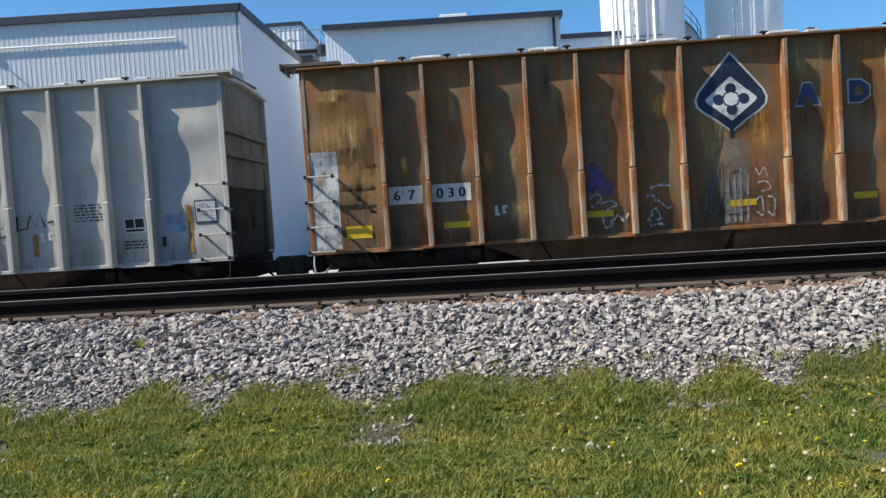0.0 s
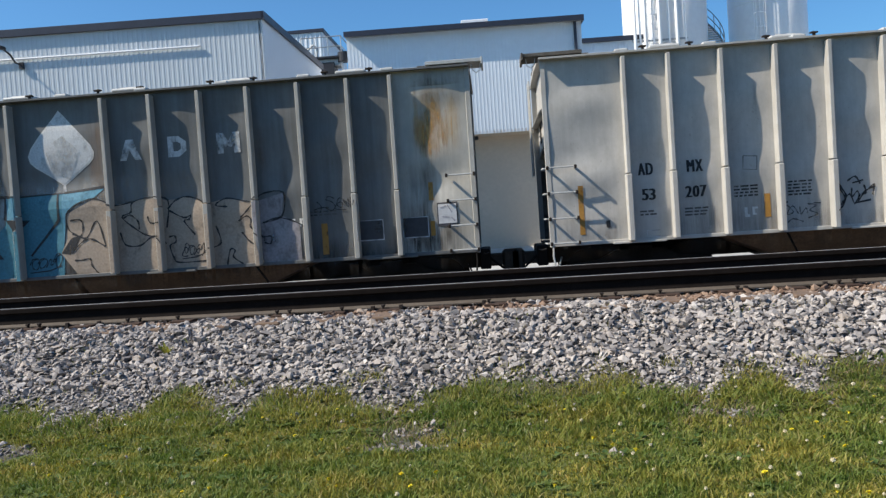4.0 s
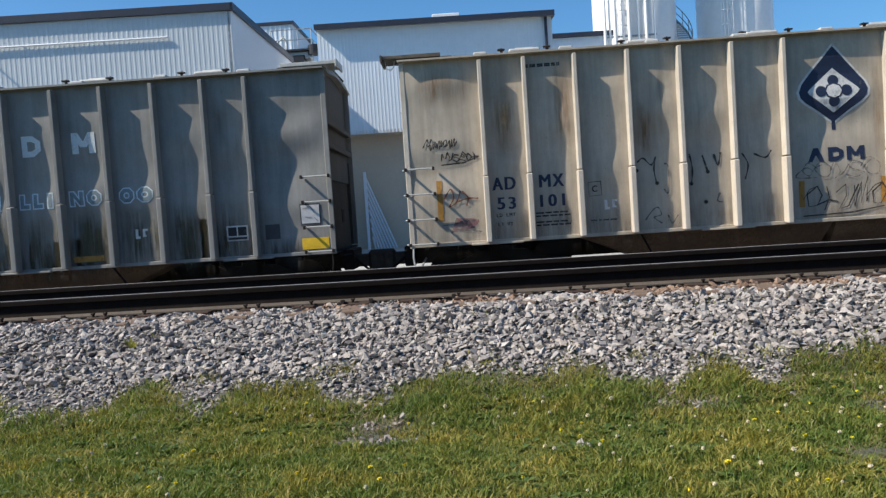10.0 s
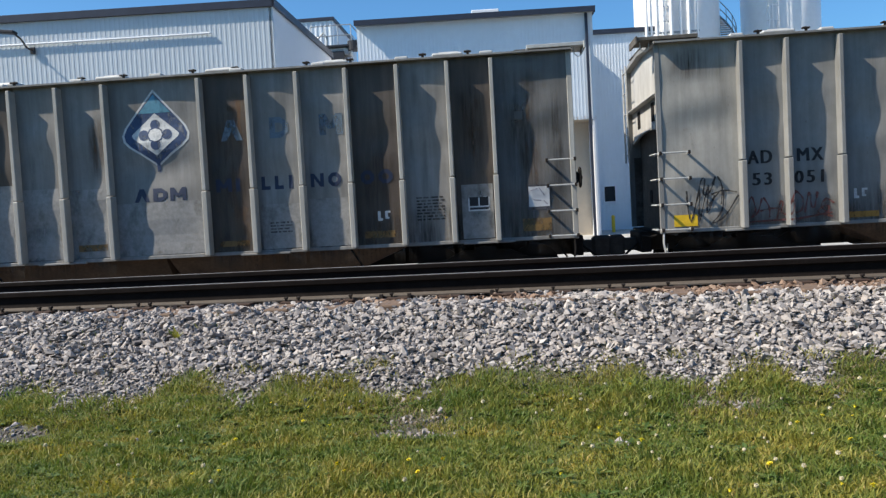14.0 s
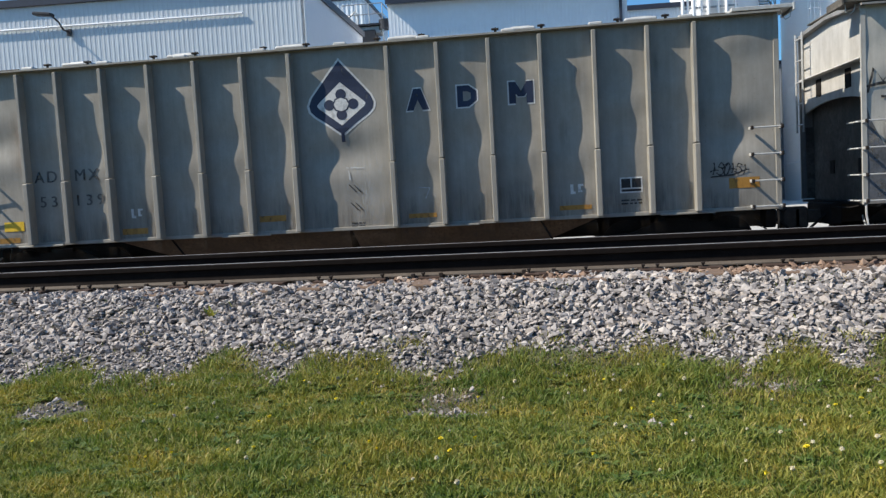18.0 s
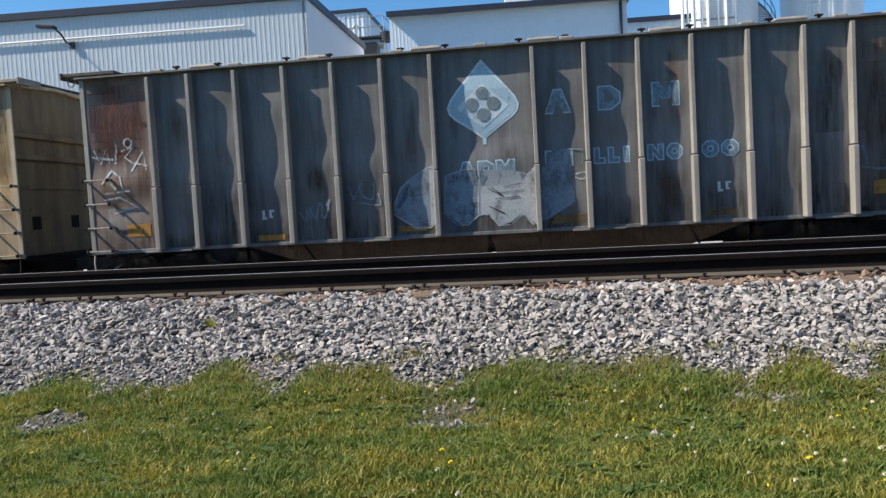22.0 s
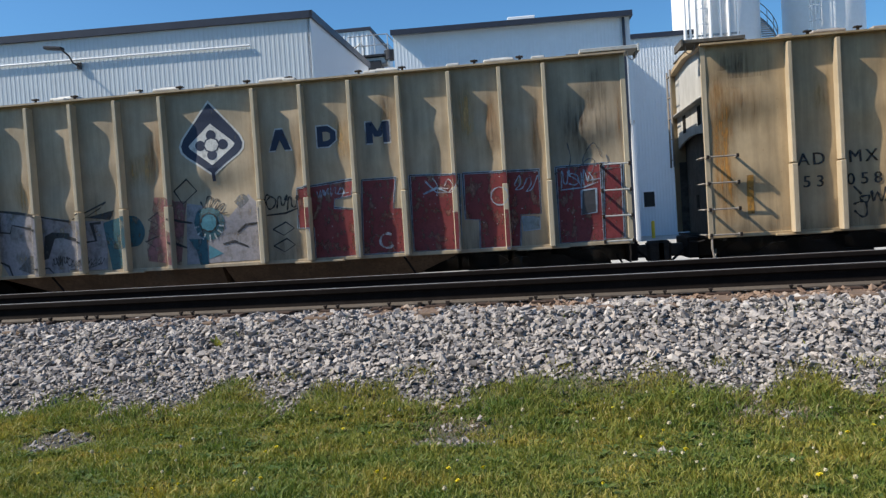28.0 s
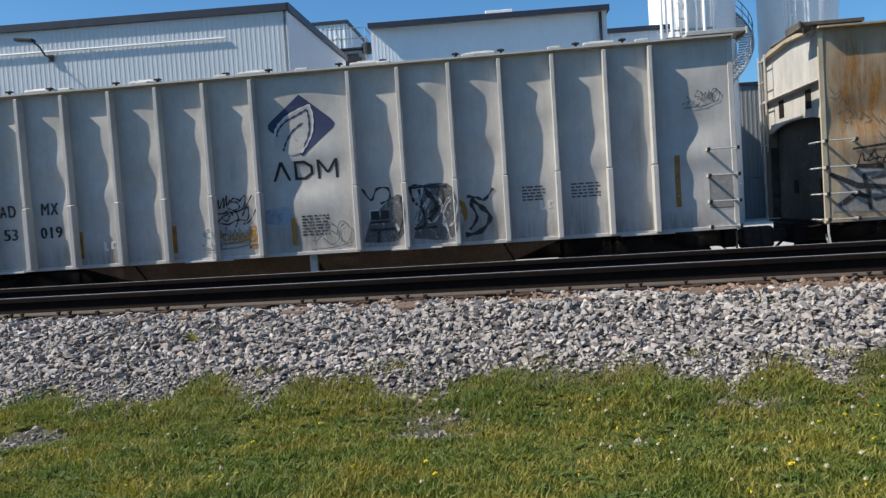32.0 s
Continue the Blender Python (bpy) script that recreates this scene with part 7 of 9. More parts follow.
    strokes(car, s, BLACK_SPRAY, 0.045, (
        [(2.76, 1.5), (2.9, 1.56), (2.86, 1.7), (2.76, 1.78)], [(2.94, 1.52), (3.05, 1.8), (3.13, 1.56), (3.02, 1.64)], [(3.18, 1.56), (3.22, 1.82), (3.31, 1.62), (3.4, 1.84), (3.44, 1.58)],
        [(3.6, 1.84), (3.58, 1.58), (3.74, 1.62)], [(3.76, 1.6), (3.84, 1.86), (3.94, 1.62), (4.02, 1.88), (4.1, 1.62)], [(2.8, 1.46), (3.46, 1.5)], [(4.16, 1.7), (4.26, 1.72)]), False)
    placard(car, s, 6.85, 7.2, 1.55, 1.9)
    fill(car, s, [(6.3, 1.35), (6.65, 1.4), (6.6, 1.75), (6.3, 1.72)], GREY_BLUE, "pale patch", 0.005)
    spray(car, s, "stencil", rect(6.2, 6.27, 1.15, 1.32), BLACK, "small black mark")
    spray(car, s, "stencil", rect(-6.45, -6.38, 1.1, 1.22), BLACK, "small black mark")


def car_c():
    s = 3
    car = FLEET["c"] = hopper_car(s, CENTRES["c"], "weathered slate hopper car with blue and tan graffiti", P["slate"], GRAB, {"end": P["end_slate"], "rib": P["slate_rib"], "bays": {0: P["stone_end"], 14: P["stone_end"]}})
    painted(car, s, "emblem", *emblem_outline(1.06), WHITE, "", 0.004)
    painted(car, s, "emblem", *emblem_outline(1.0), decal_paint("chalk_white_mark", (0.55, 0.57, 0.58), 0.25), "faded white diamond emblem", 0.007)
    painted(car, s, "emblem_field", *poly([(0.05, 3.4 + UP), (-0.3, 3.2 + UP), (-0.2, 2.75 + UP), (0.12, 2.6 + UP), (0.35, 3.1 + UP)]), WHITE_WORN, "", 0.010)
    painted(car, s, "emblem_stalk", *rect(-0.03, 0.03, 2.38 + UP, 2.5 + UP), WHITE_WORN, "", 0.006)
    capitals(car, s, WHITE_WORN)
    for x0, x1 in ((-6.02, -5.41), (-5.33, -4.55)):
        painted(car, s, "number_panel", *rect(x0, x1, 1.53 + UP, 2.19 + UP), PATCH_LIGHT, "grey number panel", 0.004, ribs=False)
    numbers(car, s, "AD", "MX", "53", "099", BLACK, 0.23, (1.9, 1.58), 1.1, 0.018, 0.95)
    for x in (-3.63, -0.82, 1.95, 4.72):
        reflector(car, s, x - 0.055, x + 0.055, 0.95, 1.5, YELLOW_OLD)
    reflector(car, s, -6.39, -6.28, 1.2, 2.15, YELLOW_OLD)
    bars_white(car, s, 4.15, 1.45)
    tag(car, s, 1, -7.0, -6.42, 1.68, 1.82, BLACK_SPRAY, 0.022, straight=True, k=5)
    tag(car, s, 14, -6.95, -6.45, 1.5, 1.63, BLACK_SPRAY, 0.022, straight=True, k=5)
    for k, z in enumerate((1.12, 1.2)):
        tag(car, s, 9 + k, -7.2, -6.15, z - 0.12, z + 0.16, DULL_RED, 0.03, k=6 + k)
    tag(car, s, 10, -5.95, -5.45, 1.05, 1.4, GREY_BLUE, 0.025, k=3)
    fill(car, s, [(-6.0, 0.92), (-4.5, 0.92), (-4.6, 1.3), (-5.2, 1.25), (-5.9, 1.32)], STEELBLUE, lift=0.0055)
    fill(car, s, [(-3.54, 2.35), (-2.66, 2.32), (-1.76, 2.36), (-1.13, 2.37), (-1.17, 1.82), (-1.51, 1.53), (-1.77, 0.81), (-3.6, 0.84)], STEELBLUE)
    fill(car, s, [(-4.38, 1.88), (-4.05, 1.62), (-3.66, 2.0), (-3.54, 2.33), (-3.6, 0.84), (-4.46, 0.88)], STEELBLUE)
    fill(car, s, [(-1.13, 2.37), (-0.01, 2.37), (-0.12, 0.84), (-1.77, 0.83), (-1.72, 1.27), (-1.47, 1.55), (-1.15, 1.86)], TEAL, lift=0.007)
    fill(car, s, [(-1.11, 2.35), (-0.87, 2.33), (-0.86, 1.94), (-1.14, 1.95)], SKYBLUE, lift=0.009)
    fill(car, s, [(-0.05, 2.37), (0.75, 2.4), (0.55, 2.25), (0.2, 2.15), (0.0, 1.98), (-0.1, 1.3), (-0.1, 0.88)], SKYBLUE, lift=0.008)
    fill(car, s, [(0.02, 1.98), (0.56, 2.23), (0.92, 2.08), (1.55, 2.18), (1.91, 2.11), (2.27, 2.15), (2.62, 2.0), (2.99, 2.07), (3.45, 1.96), (3.46, 1.51), (3.6, 0.84), (3.06, 0.84), (0.13, 0.89), (-0.14, 1.28), (-0.01, 1.53)], TAN_SPRAY, lift=0.010)
    fill(car, s, [(3.45, 1.96), (4.03, 2.1), (3.97, 1.69), (4.28, 1.52), (4.28, 0.86), (3.6, 0.87)], LILAC, lift=0.009)
    fill(car, s, [(-0.14, 1.28), (0.07, 1.55), (0.26, 1.59), (0.13, 1.34), (0.03, 1.25)], BLACK_SPRAY, "black sprayed wedge", 0.013)
    outline(car, s, [(-0.01, 2.37), (0.75, 2.43)], BLACK_SPRAY, 0.05, False)
    for k, pts in enumerate((
            [(-3.54, 2.35), (-2.66, 2.32)],
            [(-2.62, 2.32), (-1.77, 2.35)],
            [(-1.71, 2.36), (-1.16, 2.37), (-0.88, 2.35), (-0.01, 2.37)],
            [(-4.38, 1.88), (-4.05, 1.62), (-3.66, 2.0), (-3.61, 2.32)],
            [(-0.71, 1.27), (-0.14, 1.89), (-0.13, 2.36)],
            [(-1.13, 2.37), (-1.15, 1.95)],)):
        outline(car, s, pts, BLACK_SPRAY, 0.05, False, 0.012)
    for k, pts in enumerate((
            [(-3.67, 1.42), (-3.16, 1.92), (-3.01, 1.95), (-3.51, 1.51)],
            [(-3.21, 1.24), (-2.74, 1.73), (-2.64, 1.93), (-2.31, 1.96), (-2.75, 1.62), (-3.1, 1.32)],
            [(-3.1, 1.29), (-2.96, 1.24), (-2.64, 0.9), (-2.95, 0.94)],
            [(-2.45, 1.25), (-1.88, 1.75), (-1.85, 1.73), (-2.38, 1.24)],
            [(-1.82, 1.84), (-1.72, 1.95), (-1.71, 2.36), (-1.61, 2.35), (-1.65, 1.95)],
            [(-1.74, 1.27), (-1.47, 1.55), (-1.23, 1.24)],
            [(-1.14, 1.95), (-0.68, 1.92), (-0.97, 1.67)],
            [(-4.4, 1.38), (-4.19, 1.25), (-4.41, 1.26)],)):
        fill(car, s, pts, BLACK_SPRAY, "black sprayed wedge", 0.013)
    for k, pts in enumerate((
            [(1.25, 2.13), (0.92, 2.08), (0.56, 2.23), (0.22, 2.15), (0.02, 1.98), (0.02, 1.72), (0.18, 1.59), (0.36, 1.54), (0.57, 1.83), (0.7, 1.37)],
            [(0.07, 1.86), (0.26, 1.87), (0.3, 1.73), (0.24, 1.57), (0.09, 1.62)],
            [(0.05, 1.27), (0.29, 1.48), (0.47, 1.5), (0.7, 1.35)],
            [(0.1, 1.14), (0.26, 1.14), (0.39, 1.15), (0.42, 1.02), (0.54, 0.86)],
            [(1.86, 1.62), (1.91, 2.11), (1.55, 2.18), (1.25, 2.11), (1.22, 1.94), (1.05, 1.86), (1.29, 1.63), (1.5, 1.5), (1.76, 1.48)],
            [(1.08, 1.84), (1.2, 1.89), (1.34, 1.77), (1.35, 1.62)],
            [(1.52, 1.85), (1.57, 1.72), (1.79, 1.72)],)):
        outline(car, s, pts, BLACK_SPRAY, 0.034, False, 0.014 + 0.001 * (k % 3), True)
    for k, pts in enumerate((
            [(0.99, 1.59), (1.07, 1.36), (1.34, 1.33), (1.54, 1.46), (1.72, 1.45), (1.82, 1.33)],
            [(1.9, 1.95), (2.05, 2.1), (2.27, 2.15), (2.55, 2.03), (2.59, 1.75)],
            [(1.91, 1.93), (2.18, 1.78), (2.31, 1.81), (2.28, 1.74), (2.19, 1.71), (2.37, 1.46)],
            [(1.88, 1.45), (1.99, 1.46), (2.0, 1.35), (1.89, 1.29), (1.95, 1.06), (2.05, 0.98), (2.58, 0.98)],
            [(3.0, 1.92), (2.78, 1.96), (2.99, 2.07), (3.34, 1.99), (3.45, 1.96), (3.33, 1.81), (3.22, 1.71)],
            [(3.18, 1.65), (3.33, 1.73), (3.41, 1.65), (3.39, 1.53), (3.59, 1.35), (3.75, 1.34), (3.73, 1.21), (3.62, 1.24)],
            [(3.22, 1.45), (3.34, 1.29), (3.48, 1.18)],)):
        outline(car, s, pts, BLACK_SPRAY, 0.034, False, 0.014 + 0.001 * (k % 3), True)
    for k, pts in enumerate((
            [(3.45, 1.98), (3.67, 2.11), (4.03, 2.1), (3.97, 1.69), (3.61, 1.59), (3.9, 1.66), (4.18, 1.58), (4.38, 1.46)],
            [(2.76, 1.59), (2.83, 1.29), (2.65, 1.2)],
            [(2.92, 0.88), (2.99, 1.15), (3.08, 1.13), (3.04, 1.02), (3.21, 0.88)],)):
        outline(car, s, pts, BLACK_SPRAY, 0.034, False, 0.014 + 0.001 * (k % 3), True)
    tag(car, s, 5, 2.1, 2.55, 1.08, 1.32, BLACK_SPRAY, 0.022, k=4)
    tag(car, s, 7, -0.75, -0.15, 1.0, 1.25, BLACK_SPRAY, 0.022, k=4)
    stain(car, s, -3.3, 3.3, 2.0, 2.7, CHALK, 0.0038)
    for x0, x1, z0, z1 in ((5.33, 5.77, 1.15, 1.5), (6.12, 6.57, 1.15, 1.5)):
        fill(car, s, [(x0, z0), (x1, z0), (x1, z1), (x0, z1)], PATCH_DARK, "dark data panel", 0.005)
        outline(car, s, [(x0, z0), (x1, z0), (x1, z1), (x0, z1)], WHITE_WORN, 0.025)
    placard(car, s, 6.76, 7.08, 1.36, 1.7)
    for z0, z1 in ((1.78, 2.1), (1.16, 1.42)):
        reflector(car, s, 6.61, 6.69, z0, z1, YELLOW_OLD)
    for k in range(2):
        stain(car, s, 6.4, 7.05, 2.5, 3.35 + 0.3 * k, OCHRE, 0.0028 + 0.0004 * k)
    fine_print(car, s, 4.68, 1.7, 2, 0.55, STENCIL_DIM)
    tag(car, s, 6, 4.6, 5.3, 1.7, 2.0, BLACK_SPRAY, 0.02)


def car_d():
    s = 4
    car = FLEET["d"] = hopper_car(s, CENTRES["d"], "cream covered hopper car with navy emblem and rust stains", P["cream"], GRAB, {"end": P["end_cream"], "rib": P["cream_rib"]})
    emblem(car, s, WHITE, NAVY, WHITE)
    capitals(car, s, NAVY)
    name_row(car, s, NAVY)
    numbers(car, s, "AD", "MX", "53", "101", NAVY, 0.22, (1.74, 1.40))
    fine_print(car, s, -4.9, 1.28, 2, 0.6, BLACK_WORN)
    for w, x, z in (("LD", -5.84, 1.27), ("LMT", -5.64, 1.27), ("LT", -5.82, 1.11), ("WT", -5.66, 1.11)):
        word(car, s, w, x, z, 0.06, BLACK_WORN, 0.95, 0.003)
    fine_print(car, s, -4.9, 1.12, 2, 0.6, BLACK_WORN)
    label_box(car, s, 4.92, 1.0, WHITE, BLACK)
    spray(car, s, "stencil", ring_patch(4.66, 1.89, 0.025), BLACK, "small black dot")
    bars_white(car, s, -4.0, 1.28)
    bars_white(car, s, 3.92, 1.2)
    for x, z0, z1 in ((-6.86, 1.27, 1.97), (-0.6, 1.1, 1.55), (0.8, 1.1, 1.55), (3.42, 1.05, 1.5), (6.85, 1.18, 2.06)):
        reflector(car, s, x - 0.05, x + 0.05, z0, z1, YELLOW_OLD)
    tag(car, s, 1, -7.1, -6.55, 2.5, 2.7, BLACK_SPRAY, 0.022, k=5)
    tag(car, s, 8, -6.8, -6.15, 2.28, 2.44, BLACK_SPRAY, 0.026, straight=True, k=6)
    outline(car, s, [(-6.52, 1.24), (-6.28, 1.24), (-6.28, 1.12), (-6.53, 1.12)], GREY_SPRAY, 0.025)
    strokes(car, s, GREY_SPRAY, 0.018, ([(-6.85, 1.18), (-6.55, 1.2)], [(-6.6, 1.1), (-6.16, 1.04)]))
    tag(car, s, 2, -6.75, -6.25, 1.5, 1.85, decal_paint("red_brown_spray", (0.2, 0.06, 0.03), 0.4, 12), 0.03)
    fill(car, s, [(-6.7, 1.05), (-6.35, 1.1), (-6.2, 1.25), (-6.6, 1.3)], PINK, "dull red spray", 0.005, True)
    fine_print(car, s, -4.95, 3.82, 1, 0.6, BLACK_WORN)
    fine_print(car, s, -4.95, 3.85, 1, 0.6, BLACK_WORN)
    outline(car, s, [(-4.27, 1.77), (-4.05, 1.78), (-4.04, 1.54), (-4.26, 1.53)], BLACK_WORN, 0.018)
    word(car, s, "C", -4.16, 1.6, 0.11, BLACK_WORN, 1.0, 0.006)
    fine_print(car, s, -4.0, 1.09, 1, 0.5, STENCIL_DIM)
    strokes(car, s, BLACK_SPRAY, 0.036, (
        [(-3.4, 2.06), (-3.3, 2.13), (-3.16, 2.0), (-3.08, 2.14), (-3.12, 1.92), (-3.08, 1.65)], [(-2.5, 2.15), (-2.46, 1.88), (-2.49, 1.61)], [(-2.28, 2.11), (-2.2, 1.81)], [(-2.08, 2.12), (-2.02, 1.92), (-1.96, 2.14)],
        [(-1.6, 2.1), (-1.5, 1.9), (-1.56, 1.65)], [(-1.4, 2.08), (-1.2, 2.0), (-1.1, 2.12)]))
    strokes(car, s, GREY_SPRAY, 0.03, (
        [(-3.31, 1.05), (-3.18, 1.21), (-3.08, 1.26), (-3.03, 1.13), (-3.16, 1.09), (-3.02, 0.98)], [(-2.91, 1.12), (-2.85, 0.97), (-2.74, 1.11)], [(-2.94, 2.01), (-2.87, 1.95), (-2.89, 1.51), (-2.96, 1.57)], [(-2.0, 1.45), (-2.05, 1.31), (-1.96, 1.28)]))
    for x, z in ((-3.42, 1.92), (-3.08, 1.68), (-2.49, 1.63), (-2.2, 1.82), (-2.25, 1.3)):
        spray(car, s, "graffiti", ring_patch(x, z, 0.035), BLACK_SPRAY, "sprayed graffiti blot", 0.014)
    tag(car, s, 10, -0.65, 0.75, 1.55, 1.85, PALE_SCRAWL, 0.025, k=5)
    tag(car, s, 5, -0.6, 0.8, 0.98, 1.5, BLACK_SPRAY, 0.025, straight=True)
    tag(car, s, 6, 0.95, 3.4, 1.15, 1.6, PALE_SCRAWL, 0.03)
    strokes(car, s, BLACK_SPRAY, 0.035, (
        [(5.08, 1.93), (5.24, 2.0)], [(5.36, 2.02), (5.76, 2.0), (6.08, 1.99)], [(5.46, 1.89), (5.57, 1.67), (5.66, 1.79), (5.74, 1.96)], [(5.76, 1.95), (5.87, 1.71), (5.99, 1.65), (6.03, 1.85)],
        [(5.8, 1.99), (5.94, 2.07), (6.1, 2.0)], [(5.03, 1.57), (5.16, 1.63), (5.33, 1.6)], [(5.46, 1.4), (5.72, 1.4), (6.1, 1.39)], [(5.14, 1.31), (5.24, 1.39), (5.26, 1.5)], [(5.51, 1.74), (5.52, 1.63)]), False)
    for x, z in ((5.12, 1.95), (5.46, 1.4), (6.05, 1.4), (5.08, 1.57), (5.52, 1.68), (5.74, 1.95)):
        spray(car, s, "graffiti", ring_patch(x, z, 0.04), BLACK_SPRAY, "sprayed graffiti blot", 0.014)
    strokes(car, s, GREY_SPRAY, 0.03, ([(7.01, 0.92), (7.38, 0.87)], [(6.98, 1.12), (7.07, 1.15), (7.15, 1.06)], [(5.52, 0.95), (5.81, 0.9)], [(5.93, 1.01), (6.0, 1.13), (6.02, 1.0)]), False)
    placard(car, s, 7.01, 7.36, 1.33, 1.68)
    fine_print(car, s, 6.66, 1.14, 3, 0.26, STENCIL_DIM)


def car_e():
    s = 5
    car = FLEET["e"] = hopper_car(s, CENTRES["e"], "stone grey covered hopper car with chalky pale diamond", P["stone"], GRAB, {"end": P["end_stone"], "bays": {0: P["stone_dim"]}})
    painted(car, s, "emblem", *emblem_outline(1.06), BLUE_PALE2, "", 0.004)
    painted(car, s, "emblem", *emblem_outline(1.0), CHALK_BLUE, "faded pale blue diamond emblem", 0.007)
    painted(car, s, "emblem_field", *poly([(0, 3.5 + UP), (-0.33, 3.35 + UP), (-0.3, 2.9 + UP), (0.05, 2.65 + UP), (0.4, 3.0 + UP), (0.3, 3.35 + UP)]), WHITE, "", 0.010)
    painted(car, s, "emblem_stalk", *rect(-0.03, 0.03, 2.38 + UP, 2.5 + UP), BLUE_PALE2, "", 0.006)
    capitals(car, s, CHALK_WHITE)
    name_row(car, s, STEELBLUE, BLUE_PALE2)
    numbers(car, s, "AD", "MX", "53", "051", BLACK, 0.22, (1.93, 1.56))
    label_box(car, s, 5.72, 1.15, WHITE, BLACK)
    reflector(car, s, -7.2, -6.8, 0.92, 1.12)
    reflector(car, s, -4.4, -3.8, 0.93, 1.03, YELLOW_OLD)
    reflector(car, s, -0.55, -0.1, 0.93, 1.03, YELLOW_OLD)
    reflector(car, s, 2.75, 3.3, 0.95, 1.05, YELLOW_OLD)
    reflector(car, s, 6.86, 7.34, 0.92, 1.12)
    placard(car, s, 6.88, 7.2, 1.38, 1.7)
    spray(car, s, "placard", rect(6.22, 6.48, 1.14, 1.4), PATCH_DARK, "dark painted-over label")
    bars_white(car, s, -4.2, 1.25)
    bars_white(car, s, 3.9, 1.3)
    tag(car, s, 1, -7.0, -6.25, 0.95, 1.6, BLACK_SPRAY, 0.035)
    tag(car, s, 8, -6.8, -6.2, 1.3, 1.75, BLACK_SPRAY, 0.03)
    tag(car, s, 2, -5.95, -4.55, 0.98, 1.4, decal_paint("dull_red_spray", (0.16, 0.05, 0.04), 0.5, 12), 0.035)
    for k, pts in enumerate((
            [(-3.09, 0.94), (-3.17, 1.24), (-3.12, 1.41), (-2.93, 1.42), (-2.69, 1.27), (-2.56, 1.08), (-2.29, 0.93)],
            [(-2.64, 1.38), (-1.97, 1.54), (-1.87, 1.63), (-1.68, 1.58), (-1.62, 1.45), (-1.67, 0.98)],
            [(-1.98, 1.47), (-2.24, 1.38), (-2.31, 1.24), (-2.09, 0.97), (-2.0, 1.18), (-2.13, 1.41)],
            [(-1.62, 0.94), (-1.6, 1.37), (-1.42, 1.61), (-1.16, 1.66), (-0.99, 1.6), (-1.03, 1.47)],
            [(-1.51, 0.93), (-1.48, 1.33), (-1.32, 1.46), (-1.18, 1.47), (-1.44, 1.4)],
            [(-1.36, 0.99), (-1.31, 1.21), (-1.05, 1.28), (-1.02, 1.2), (-1.21, 1.05)])):
        outline(car, s, pts, BLACK_SPRAY, 0.035 + 0.012 * (k % 3), False, 0.011 + 0.001 * (k % 3), True)
    for k, pts in enumerate((
            [(-0.72, 1.05), (-0.77, 1.38), (-0.73, 1.7), (-0.6, 1.82), (-0.41, 1.68), (-0.1, 1.54), (0.11, 1.46)],
            [(-0.53, 1.0), (-0.65, 1.26), (-0.65, 1.55), (-0.58, 1.76)],
            [(-0.52, 1.42), (-0.32, 1.38), (-0.03, 1.45), (0.25, 1.45), (0.42, 1.22), (0.38, 1.01), (0.29, 0.87)],
            [(-0.55, 1.15), (-0.34, 1.17), (-0.05, 1.18), (0.09, 1.21), (0.13, 1.13), (0.03, 1.11)],
            [(0.25, 1.45), (0.4, 1.51), (0.72, 1.5), (0.54, 1.55), (0.59, 1.63), (0.72, 1.61), (0.92, 1.39), (1.31, 1.35), (1.37, 1.27), (1.12, 1.18), (1.33, 1.12), (1.38, 1.01), (1.18, 0.93), (0.8, 1.05), (0.52, 1.23), (0.51, 1.07)])):
        outline(car, s, pts, BLACK_SPRAY, 0.035 + 0.012 * (k % 3), False, 0.011 + 0.001 * (k % 3), True)
    for z in (1.9, 1.98):
        outline(car, s, [(0.1, z), (0.6, z + 0.06)], BLACK_SPRAY, 0.03, False)
    for x0, x1, z in ((1.83, 2.64, 1.75), (2.72, 3.53, 2.0), (3.61, 4.44, 1.9), (4.52, 5.33, 1.85)):
        stain(car, s, x0, x1, 0.7, z, OLIVE, 0.0045)


